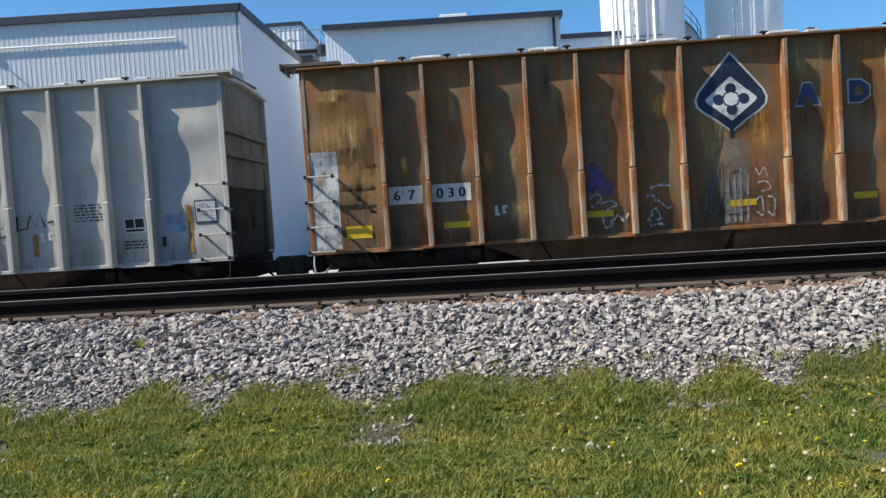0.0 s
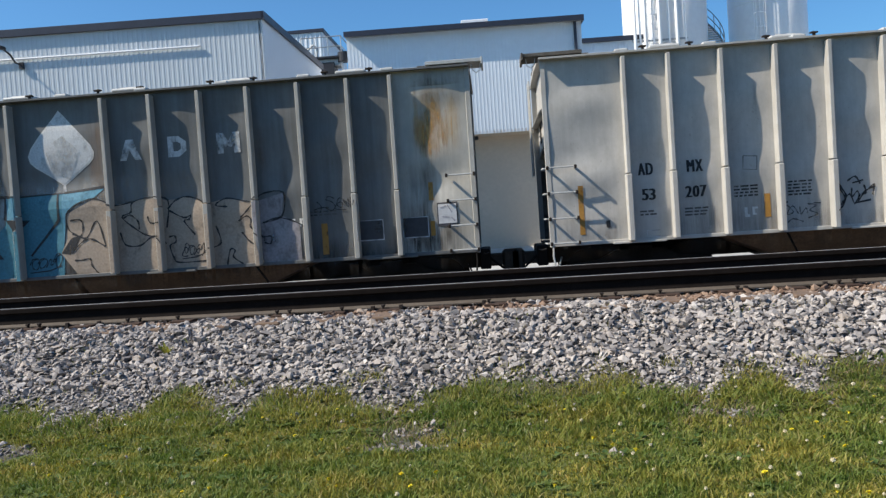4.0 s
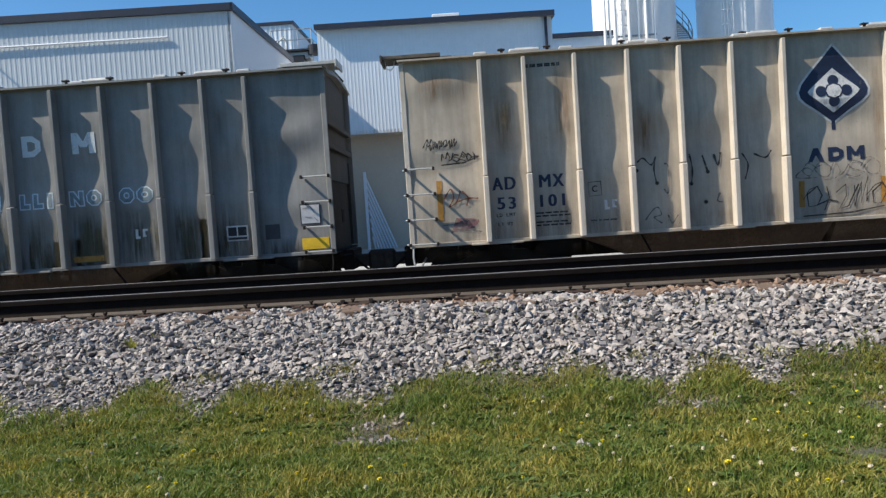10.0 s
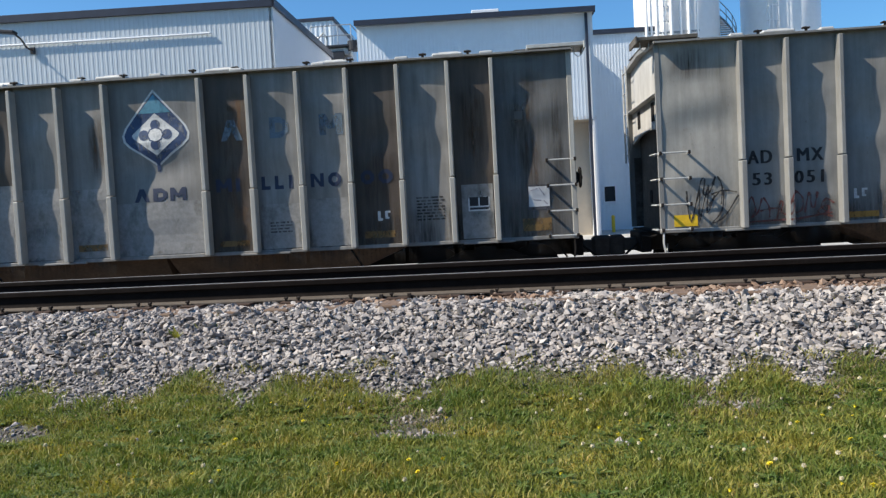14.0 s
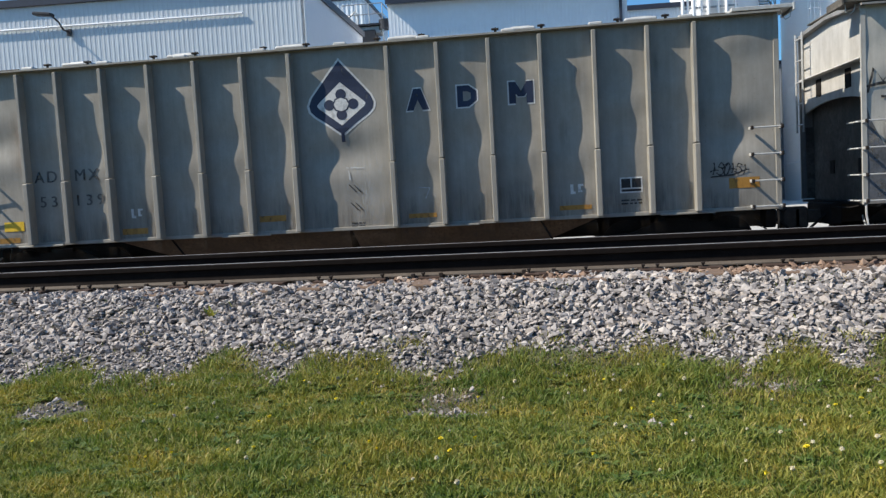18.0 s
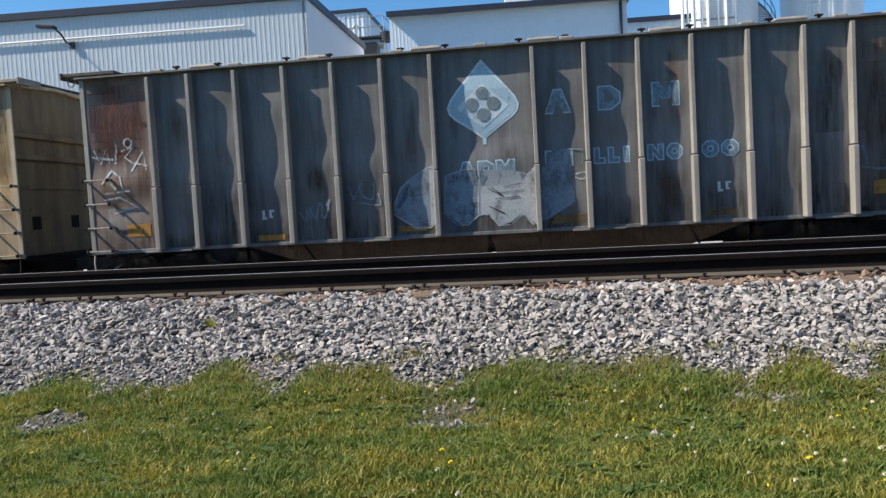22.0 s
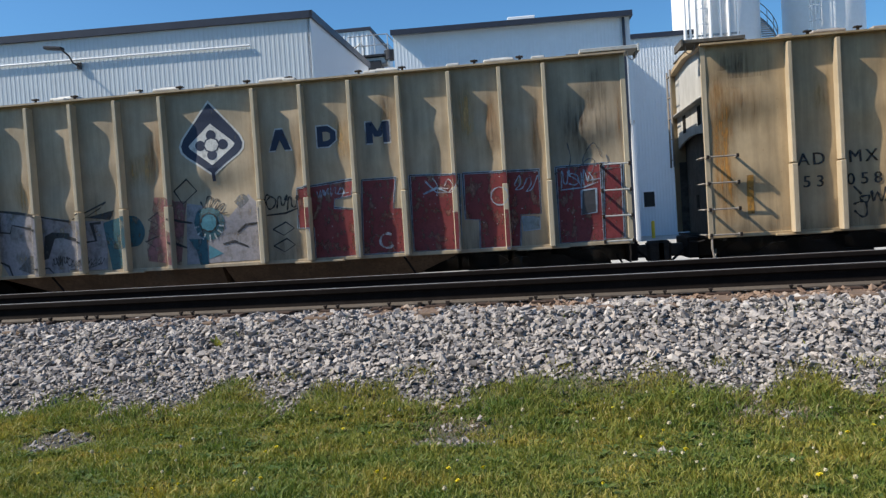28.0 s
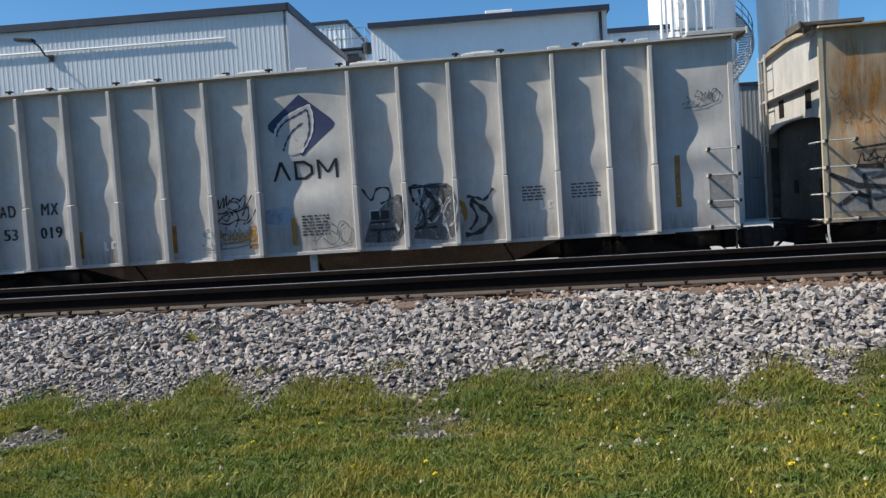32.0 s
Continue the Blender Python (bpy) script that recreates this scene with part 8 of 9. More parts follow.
def car_f():
    s = 6
    dark = P["blue_grey_dark"]
    car = FLEET["f"] = hopper_car(s, CENTRES["f"], "blue-grey covered hopper car with sooty stained plates", P["blue_grey"], GRAB, {"end": P["end_blue_grey"], "rib": P["slate_rib"], "bays": {2: dark, 4: dark, 8: dark, 11: dark, 13: dark, 14: P["blue_grey_end"], 0: P["stone_end"]}, "brake": 1})
    emblem(car, s, WHITE, NAVY_WORN, WHITE)
    fill(car, s, [(0, 3.78), (-0.3, 3.45), (0.3, 3.45)], SKYBLUE, "faded emblem top", 0.009)
    capitals(car, s, decal_paint("dim_blue_mark", (0.12, 0.17, 0.22), 0.5), None, 0.1)
    name_row(car, s, NAVY)
    for a, b, z in ((-6.03, -5.42, 1.95), (-5.32, -4.53, 2.05), (-3.5, -2.74, 2.3), (-2.62, -1.85, 2.2), (-1.73, -0.96, 2.15), (-0.85, 0.85, 1.85), (1.85, 2.62, 1.7), (2.74, 3.5, 1.75), (5.45, 6.0, 1.85)):
        painted(car, s, "paint_patch", *rect(a, b, 0.9 + UP, z + UP), PATCH, "cleaner grey repainted patch", 0.0035, ribs=False)
    numbers(car, s, "AD", "MX", "531", "20", BLACK, 0.23, (1.75, 1.42), 0.66, 0.012, 0.95)
    fine_print(car, s, -5.7, 1.28, 2, 0.4, BLACK_WORN)
    fine_print(car, s, -4.93, 1.28, 2, 0.5, BLACK_WORN)
    label_box(car, s, 5.75, 1.38, WHITE, BLACK)
    fine_print(car, s, 4.9, 1.65, 8, 0.5, BLACK_WORN)
    fine_print(car, s, 2.2, 1.35, 4, 0.4, BLACK_WORN)
    reflector(car, s, -4.3, -3.75, 0.98, 1.08, YELLOW_DIM)
    reflector(car, s, -1.6, -1.05, 1.02, 1.14, YELLOW_DIM)
    reflector(car, s, 1.05, 1.6, 0.98, 1.08, YELLOW_DIM)
    reflector(car, s, 3.7, 4.25, 1.0, 1.12, YELLOW_DIM)
    reflector(car, s, 6.5, 7.0, 0.98, 1.2, YELLOW_DIM)
    bars_white(car, s, -4.05, 1.2)
    bars_white(car, s, 3.95, 1.3)
    placard(car, s, 6.62, 6.98, 1.4, 1.75)
    strokes(car, s, BLACK_SPRAY, 0.055, (
        [(-7.33, 2.65), (-7.24, 3.04), (-7.09, 2.82), (-6.94, 3.06), (-6.89, 2.65)], [(-6.81, 3.01), (-6.59, 3.03)], [(-6.71, 3.01), (-6.75, 2.64)],
        [(-6.56, 2.99), (-6.48, 2.83), (-6.33, 3.03), (-6.46, 2.8), (-6.64, 2.55)], [(-7.36, 2.75), (-7.16, 2.79), (-6.25, 2.85)], [(-7.12, 2.58), (-6.73, 2.55)],
        [(-6.88, 2.34), (-6.65, 2.47), (-6.57, 2.26)]), False)
    strokes(car, s, GREY_SPRAY, 0.05, ([(-6.83, 2.22), (-6.58, 1.89), (-6.87, 1.79)], [(-6.66, 1.96), (-6.65, 1.41)], [(-6.78, 1.72), (-6.92, 1.3), (-6.62, 1.04)]), False)
    # the triangular shadow beside the ladder, painted on as a slate shape
    fill(car, s, [(-7.38, 2.6), (-7.3, 2.25), (-7.1, 1.8), (-6.93, 1.49), (-6.97, 1.2), (-6.94, 0.9), (-7.38, 0.9)], SLATE_SHADE, "dull slate overpaint behind the ladder", 0.005)
    fill(car, s, [(-7.05, 1.06), (-6.86, 1.24), (-6.71, 1.08), (-6.9, 0.92)], DULL_RED, "dull red spray", 0.007, True)
    tag(car, s, 3, -6.0, -5.6, 2.4, 2.65, BLACK_SPRAY, 0.03)
    fill(car, s, [(-6.85, 0.95), (-6.4, 0.95), (-6.4, 1.25), (-6.7, 1.3)], TAN_SPRAY, "tan spray patch", 0.005)


def car_g():
    s = 7
    car = FLEET["g"] = hopper_car(s, CENTRES["g"], "taupe grey covered hopper car with clean navy diamond", P["taupe"], GRAB, {"end": P["end_taupe"], "slope": RUST_UNDER})
    emblem(car, s, WHITE, NAVY, WHITE)
    capitals(car, s, NAVY, WHITE, 0.08)
    numbers(car, s, "AD", "MX", "53", "139", STENCIL_DIM, 0.21, (2.0, 1.54), 1.22, 0.006)
    label_box(car, s, 4.98, 1.22, WHITE, BLACK)
    fine_print(car, s, 4.98, 1.08, 2, 0.35, BLACK_WORN)
    reflector(car, s, -6.65, -6.25, 1.12, 1.3)
    reflector(car, s, -6.8, -6.35, 0.9, 1.0, YELLOW_OLD)
    reflector(car, s, -4.3, -3.8, 0.95, 1.06, YELLOW_OLD)
    reflector(car, s, -1.65, -1.15, 1.05, 1.16, YELLOW_OLD)
    reflector(car, s, 1.1, 1.6, 0.98, 1.06, YELLOW_OLD)
    reflector(car, s, 3.75, 4.3, 0.98, 1.06, YELLOW_OLD)
    reflector(car, s, 6.6, 7.1, 1.2, 1.38, YELLOW_OLD)
    bars_white(car, s, -4.1, 1.25)
    bars_white(car, s, 3.95, 1.25)
    stain(car, s, -0.1, 0.8, 0.9, 2.3, CHALK, 0.005)
    for x, z in ((0.05, 1.64), (0.14, 1.63), (0.06, 1.32), (0.15, 1.31)):
        outline(car, s, [(x, z), (x + 0.13, z - 0.14)], BLACK_SPRAY, 0.022, False)
    strokes(car, s, WHITE_SPRAY, 0.02, ([(0.02, 1.94), (0.34, 1.92)], [(0.06, 1.88), (0.08, 1.72)], [(1.3, 1.52), (1.5, 1.5), (1.42, 1.32)]), False)
    fine_print(car, s, 0.18, 0.93, 2, 0.25, BLACK_WORN)
    tag(car, s, 1, 6.3, 6.9, 1.45, 1.65, BLACK_SPRAY, 0.025)


def car_h():
    s = 8
    car = FLEET["h"] = hopper_car(s, CENTRES["h"], "dark slate hopper car with rusty ends and pale blue emblem", P["dusk"], GRAB_RUST, {"end": P["end_dusk"], "rib": P["dusk_rib"], "bays": {0: P["dusk_end"], 14: P["dusk_end"]}, "brake": 1})
    emblem(car, s, BLUE_PALE2, BLUE_PALE, BLUE_PALE2)
    for dx, dz in ((0, 0.185), (0, -0.185), (0.185, 0), (-0.185, 0)):
        painted(car, s, "emblem_spot", *oval(dx, 3.1 + UP + dz, 0.115, 0.115, 14), STEELBLUE, "", 0.018)
    capitals(car, s, FAINT, BLUE_PALE)
    name_row(car, s, FAINT, BLUE_PALE)
    reflector(car, s, -6.7, -6.25, 1.12, 1.35, YELLOW_OLD)
    reflector(car, s, -4.2, -3.7, 0.92, 1.02, YELLOW_OLD)
    reflector(car, s, -1.6, -1.1, 0.95, 1.05, YELLOW_OLD)
    reflector(car, s, 1.1, 1.7, 0.95, 1.1, YELLOW_DIM)
    reflector(car, s, 3.7, 4.2, 0.95, 1.05, YELLOW_DIM)
    reflector(car, s, 6.4, 6.86, 1.17, 1.4, YELLOW_OLD)
    bars_white(car, s, -4.1, 1.3)
    bars_white(car, s, 3.9, 1.35)
    strokes(car, s, WHITE_SPRAY, 0.04, (
        [(-7.25, 2.75), (-7.14, 2.49), (-7.02, 2.76), (-6.97, 2.51)], [(-6.81, 2.84), (-6.86, 2.48)], [(-6.73, 2.71), (-6.5, 2.76), (-6.67, 2.59), (-6.45, 2.43)],
        [(-6.54, 2.33), (-6.3, 2.69), (-6.25, 2.34)], [(-6.49, 2.48), (-6.22, 2.41)], ring(-6.58, 2.85, 0.075, 0.085, 10), [(-7.32, 2.63), (-6.9, 2.56)],
        [(-7.13, 2.12), (-6.93, 2.36), (-6.77, 2.23), (-6.72, 1.98)], [(-7.09, 1.94), (-6.59, 1.97)], [(-7.13, 1.82), (-6.8, 1.86), (-6.49, 1.66), (-6.96, 1.56)], [(-6.95, 2.12), (-6.85, 2.0)]), False)
    crystal = [(-1.66, 1.44), (-1.53, 1.71), (-1.37, 1.86), (-1.07, 2.04), (-0.95, 2.07), (-0.91, 2.05), (-0.91, 1.1), (-1.02, 1.0), (-1.28, 1.0), (-1.67, 1.26)]
    fill(car, s, crystal, BUBBLE, "pale blue crystal graffiti", 0.006)
    fill(car, s, [(-1.01, 2.02), (-0.91, 2.02), (-0.91, 1.1), (-1.02, 1.03)], PALE_BLOB, "pale grey facet", 0.009)
    fill(car, s, [(-1.62, 1.4), (-1.37, 1.79), (-1.43, 1.53), (-1.58, 1.36)], DEEP_BLUE, "dark blue facet", 0.009)
    outline(car, s, crystal, PALE_BLOB, 0.035, True, 0.012)
    strokes(car, s, GREY_SPRAY, 0.016, ([(-1.28, 1.7), (-1.05, 1.74)], [(-1.28, 1.58), (-1.05, 1.6)], [(-0.98, 1.5), (-0.92, 1.5)]), False, 0.014)
    disc = [(-0.73, 1.89), (-0.42, 1.98), (-0.2, 1.98), (-0.15, 1.66), (-0.17, 1.17), (-0.36, 1.01), (-0.54, 1.01), (-0.77, 1.23)]
    fill(car, s, disc, BUBBLE, "dull blue sprayed disc", 0.007)
    outline(car, s, disc, PALE_BLOB, 0.022, True, 0.012)
    fill(car, s, [(-0.75, 1.23), (-0.47, 1.01), (-0.62, 0.98)], DEEP_BLUE, "dark blue facet", 0.009)
    blob = [(-0.14, 1.79), (-0.06, 1.91), (0.16, 1.97), (0.62, 1.88), (0.72, 1.83), (0.84, 1.93), (0.84, 0.95), (0.58, 1.16), (0.39, 1.02), (0.18, 0.97), (0.01, 1.18), (-0.17, 1.17)]
    fill(car, s, blob, PALE_BLOB, "pale grey graffiti field", 0.008)
    fill(car, s, [(-0.12, 1.88), (0.01, 1.85), (-0.09, 1.67)], BUBBLE, "blue-grey facet", 0.012)
    fill(car, s, [(0.58, 1.88), (0.7, 1.83), (0.61, 1.75)], BUBBLE, "blue-grey facet", 0.012)
    strokes(car, s, WHITE_SPRAY, 0.032, ([(-0.17, 1.17), (0.01, 1.18), (0.18, 0.97), (0.39, 0.98), (0.6, 1.15), (0.78, 0.96)], [(-0.13, 1.95), (-0.15, 1.6), (-0.17, 1.2)], [(0.7, 1.82), (0.84, 1.94)]), False, 0.014)
    strokes(car, s, BLACK_SPRAY, 0.018, ([(0.01, 1.63), (0.28, 1.48)], [(0.07, 1.65), (0.24, 1.52)], [(0.02, 1.32), (0.29, 1.18)]), False, 0.015)
    strokes(car, s, GREY_SPRAY, 0.022, ([(0.28, 1.64), (0.61, 1.69)], [(0.21, 1.54), (0.64, 1.57)], [(0.13, 1.44), (0.56, 1.46)]), False, 0.016)
    wing = [(0.93, 1.9), (1.03, 1.98), (1.17, 2.25), (1.44, 2.2), (1.49, 1.79), (1.51, 1.42), (1.52, 1.32), (1.03, 1.03), (0.93, 1.0)]
    fill(car, s, wing, BUBBLE, "pale blue graffiti field", 0.006)
    outline(car, s, [(1.53, 1.79), (1.7, 1.82), (1.71, 1.73), (1.63, 1.7), (1.53, 1.74)], WHITE_SPRAY, 0.025, False, 0.013, True)
    outline(car, s, [(1.17, 2.25), (1.67, 2.21), (1.66, 1.96)], BUBBLE, 0.025, False, 0.012)
    strokes(car, s, BUBBLE, 0.04, ([(-2.39, 1.57), (-2.26, 1.81), (-2.12, 1.89), (-2.02, 1.82), (-2.05, 1.56), (-2.23, 1.63), (-2.27, 1.74)], [(-2.33, 1.53), (-1.93, 1.45), (-1.94, 1.66)], [(-2.48, 1.82), (-2.39, 1.57)]))
    tag(car, s, 6, -3.35, -2.85, 1.2, 1.6, STEELBLUE, 0.035, k=2)
    strokes(car, s, BUBBLE, 0.05, ([(6.17, 1.65), (6.5, 1.58), (6.8, 1.62)], [(6.22, 2.02), (6.28, 1.8), (6.3, 1.66)], [(6.84, 1.45), (6.95, 1.2), (7.06, 1.05)]))


def car_i():
    s = 9
    car = FLEET["i"] = hopper_car(s, CENTRES["i"], "tan covered hopper car streaked with orange rust", P["tan"], GRAB_RUST, {"end": P["end_tan"], "sheet": P["end_tan"], "rib": P["tan_rib"]})
    emblem(car, s, WHITE, NAVY, WHITE)
    capitals(car, s, NAVY, WHITE_WORN)
    numbers(car, s, "AD", "MX", "53", "058", BLACK_WORN, 0.2, (1.95, 1.58), 1.22, 0.006)
    label_box(car, s, 5.7, 1.2, PATCH, PATCH_DARK)
    for x, z in ((-6.72, 1.5), (2.0, 1.2), (6.65, 1.3), (-0.98, 1.1)):
        reflector(car, s, x - 0.055, x + 0.055, z - 0.3, z + 0.35, YELLOW_OLD)
    bars_white(car, s, -4.05, 1.28)
    bars_white(car, s, 3.9, 1.4)
    strokes(car, s, BLACK_SPRAY, 0.045, (
        [(-5.09, 1.25), (-4.97, 1.29), (-4.89, 1.25), (-4.89, 1.07), (-4.97, 1.04), (-5.08, 1.15)], [(-4.98, 1.37), (-4.84, 1.38), (-4.88, 1.27), (-4.97, 1.32), (-4.98, 1.37)],
        [(-4.8, 1.46), (-4.78, 1.29), (-4.71, 1.42), (-4.65, 1.28), (-4.57, 1.51)], [(-4.59, 1.31), (-4.5, 1.24), (-4.43, 1.33), (-4.47, 1.45), (-4.55, 1.44), (-4.54, 1.36)], [(-5.08, 1.55), (-4.96, 1.41)]))
    strokes(car, s, BLACK_SPRAY, 0.035, (
        ring(-3.05, 1.5, 0.16, 0.09), [(-3.29, 1.18), (-3.18, 1.01), (-3.03, 1.23), (-3.09, 1.3), (-2.99, 1.26), (-3.02, 1.13)], [(-2.96, 1.29), (-2.94, 1.16), (-2.86, 1.25), (-2.9, 1.35)],
        [(-2.82, 1.4), (-2.72, 1.36), (-2.74, 1.21), (-2.83, 1.21), (-2.81, 1.39)], [(-2.97, 1.09), (-2.72, 1.14)], [(-2.85, 1.07), (-2.88, 0.92), (-2.99, 0.9)]))
    outline(car, s, [(-3.95, 2.0), (-3.71, 1.98), (-3.73, 1.73), (-3.97, 1.75)], GREY_SPRAY, 0.02)
    strokes(car, s, BLACK_SPRAY, 0.045, (
        [(6.32, 2.03), (6.36, 1.72), (6.31, 1.48), (6.55, 1.35), (6.8, 1.4)], [(6.35, 2.06), (6.56, 1.53), (6.64, 1.83), (6.5, 1.99), (6.7, 1.83)],
        [(6.5, 1.6), (6.6, 1.45), (6.78, 1.6)], [(6.55, 1.75), (6.75, 1.72)], [(6.42, 1.6), (6.4, 1.4)]))
    strokes(car, s, BLACK_SPRAY, 0.02, ([(0.01, 1.6), (0.21, 1.62), (0.17, 1.52), (0.33, 1.52)], [(0.02, 1.31), (0.17, 1.16)], [(0.1, 1.3), (0.24, 1.16)], [(1.2, 1.37), (1.35, 1.45), (1.4, 1.35), (1.51, 1.54)]))
    for x0, x1, z0, z1 in ((1.45, 1.76, 0.95, 1.7), (-1.2, -0.89, 0.95, 1.9), (3.55, 3.9, 1.0, 1.75), (-1.9, -1.76, 1.0, 2.2)):
        for k in range(2):
            stain(car, s, x0, x1, z0, z1, RED_RUST if k else ORANGE, 0.0032 + 0.0005 * k)
    tag(car, s, 4, 1.1, 1.7, 1.5, 1.75, GREY_SPRAY, 0.02)
    fill(car, s, ring(-3.86, 1.52, 0.3, 0.16, 12)[:-1], BUBBLE, "pale blue smudge", 0.005, True)
    fill(car, s, [(4.6, 1.15), (5.2, 1.15), (5.2, 1.6), (4.65, 1.6)], PATCH, "grey patch", 0.004)
    outline(car, s, [(0.05, 1.62), (0.3, 1.75), (0.75, 1.68)], BLACK_SPRAY, 0.015, False)


def car_j():
    s = 10
    car = FLEET["j"] = hopper_car(s, CENTRES["j"], "sand-coloured hopper car with large red block graffiti", P["sand"], GRAB, {"end": P["end_sand"], "rib": P["sand_rib"]})
    emblem(car, s, WHITE, NAVY, WHITE)
    capitals(car, s, NAVY, WHITE_WORN)
    for x0, x1 in ((-6.02, -5.41), (-5.33, -4.55)):
        painted(car, s, "number_panel", *rect(x0, x1, 1.3 + UP, 2.0 + UP), PATCH_DARK, "black number panel", 0.010, ribs=False)
    for w, x, z in (("UE", -5.7, 1.72), ("LX", -4.93, 1.72), ("67", -5.7, 1.42), ("016", -4.93, 1.42)):
        word(car, s, w, x, z, 0.22, WHITE, 0.92 if len(w) < 3 else 0.78, 0.01, "white car marking", 0.014)
    fill(car, s, [(-5.95, 2.21), (-5.46, 2.26), (-5.45, 1.99), (-5.97, 2.0)], PATCH_DARK, "black spray above the panels", 0.006)
    fill(car, s, [(-5.17, 2.18), (-4.71, 2.2), (-4.7, 1.98), (-5.18, 1.99)], PATCH_DARK, "black spray above the panels", 0.006)
    strokes(car, s, GREY_SPRAY, 0.024, (
        [(-7.28, 3.1), (-7.2, 2.95), (-7.1, 3.02), (-7.15, 2.88), (-7.26, 2.92)], [(-7.08, 2.9), (-7.0, 2.78), (-6.95, 2.88)], [(-7.15, 2.62), (-7.0, 2.7), (-6.9, 2.6), (-7.05, 2.5), (-6.92, 2.48)],
        [(-6.88, 2.68), (-6.8, 2.52), (-6.75, 2.64)], [(-6.74, 2.62), (-6.62, 2.5), (-6.72, 2.46)], [(-6.6, 2.6), (-6.5, 2.44)], [(-6.48, 2.5), (-6.36, 2.3), (-6.44, 2.18), (-6.52, 2.3)]))
    fill(car, s, [(-7.3, 1.0), (-6.2, 0.95), (-6.2, 1.6), (-7.0, 1.75)], PATCH, "dull grey graffiti field", 0.004)
    for pts, w in (([(-7.32, 1.64), (-6.88, 1.42), (-6.25, 1.35)], 0.09), ([(-6.95, 2.03), (-6.21, 2.1)], 0.04), ([(-6.94, 1.76), (-6.45, 1.71)], 0.07), ([(-6.78, 1.61), (-6.73, 1.34), (-6.7, 1.0)], 0.08), ([(-6.67, 1.53), (-6.25, 1.58), (-6.25, 1.38), (-6.6, 1.33), (-6.24, 1.23), (-6.64, 1.17)], 0.045), ([(-7.2, 1.1), (-6.9, 1.3), (-6.7, 1.2)], 0.1)):
        outline(car, s, pts, BLACK_SPRAY, w, False, 0.011)
    tag(car, s, 2, -6.85, -6.25, 1.78, 2.0, BLACK_SPRAY, 0.03, k=3)
    fill(car, s, [(-6.0, 0.92), (-4.5, 0.92), (-4.5, 1.3), (-6.0, 1.3)], PATCH_DARK, "dark graffiti field", 0.0045)
    fill(car, s, [(-5.85, 0.92), (-5.45, 0.92), (-5.6, 1.2)], PINK, lift=0.007)
    outline(car, s, [(-5.7, 1.25), (-5.3, 0.95)], GREY_BLUE, 0.04, False)
    fill(car, s, [(-4.78, 0.92), (-4.52, 0.92), (-4.52, 1.2), (-4.7, 1.25)], GREEN, lift=0.007)
    fill(car, s, [(-4.32, 2.12), (-3.54, 1.99), (-2.9, 1.87), (-2.97, 0.85), (-3.63, 0.85), (-4.18, 0.82), (-4.39, 1.2)], LILAC, "dull lilac graffiti field", 0.0045)
    fill(car, s, [(-2.97, 0.92), (-2.2, 0.9), (-2.15, 1.8), (-2.9, 1.85)], LILAC, "dull lilac graffiti field", 0.0045)
    for pts, w in (([(-4.32, 2.12), (-3.93, 2.06), (-3.54, 1.98), (-3.31, 1.92), (-2.9, 1.84)], 0.05), ([(-4.32, 2.12), (-4.33, 1.72), (-4.11, 1.69), (-4.06, 1.84), (-3.5, 1.71)], 0.05), ([(-4.39, 1.16), (-4.2, 1.07), (-4.12, 0.84)], 0.04), ([(-3.67, 0.87), (-3.58, 0.98), (-3.38, 0.99), (-3.26, 0.84)], 0.04), ([(-2.27, 1.78), (-2.46, 1.77), (-2.39, 1.45), (-2.61, 1.43), (-3.02, 1.56)], 0.08), ([(-2.84, 1.87), (-2.15, 2.16), (-2.29, 2.04), (-2.61, 1.87)], 0.03)):
        outline(car, s, pts, BLACK_SPRAY, w, False, 0.012)
    fill(car, s, [(-3.42, 1.59), (-3.27, 1.66), (-2.92, 1.62), (-2.92, 1.54), (-3.22, 1.54), (-3.37, 1.17), (-3.49, 1.14)], BLACK_SPRAY, "black sprayed wedge", 0.010)
    fill(car, s, [(-4.01, 1.0), (-3.76, 1.23), (-3.6, 1.26), (-3.69, 0.87)], GREY_SPRAY, "grey sprayed wedge", 0.010)
    fill(car, s, [(-2.57, 1.89), (-1.99, 2.0), (-2.08, 1.82)], BLACK_SPRAY, "black sprayed wedge", 0.010)
    tag(car, s, 6, -3.3, -2.9, 1.0, 1.2, BLACK_SPRAY, 0.02)
    tag(car, s, 7, -2.95, -2.3, 0.97, 1.15, GREY_SPRAY, 0.025)
    fill(car, s, [(-2.23, 1.77), (-1.85, 1.86), (-1.55, 1.84), (-1.41, 1.57), (-1.53, 1.32), (-1.78, 1.26), (-1.91, 0.93), (-2.11, 0.87)], TEAL_OLD, lift=0.007, smooth=True)
    fill(car, s, [(-1.18, 2.18), (-0.89, 2.16), (-0.8, 2.08), (-0.56, 2.07), (-0.75, 0.9), (-1.38, 1.01), (-1.4, 1.27)], PINK, lift=0.006)
    fill(car, s, [(-0.56, 2.03), (-0.27, 1.97), (0.23, 1.72), (0.62, 2.13), (0.87, 1.86), (0.84, 0.92), (-0.64, 0.9)], LILAC, "pale lilac graffiti field", 0.0045)
    fill(car, s, [(0.34, 2.0), (0.49, 2.14), (0.63, 2.02), (0.46, 1.87)], GREY_SPRAY, "grey smudge", 0.006, True)
    fill(car, s, [(-0.57, 1.37), (-0.23, 1.35), (-0.21, 0.8), (-0.36, 0.81), (-0.43, 1.14)], TEAL_OLD, lift=0.008)
    fill(car, s, [(-0.19, 1.24), (0.08, 1.07), (-0.2, 0.98)], TEAL, lift=0.008)
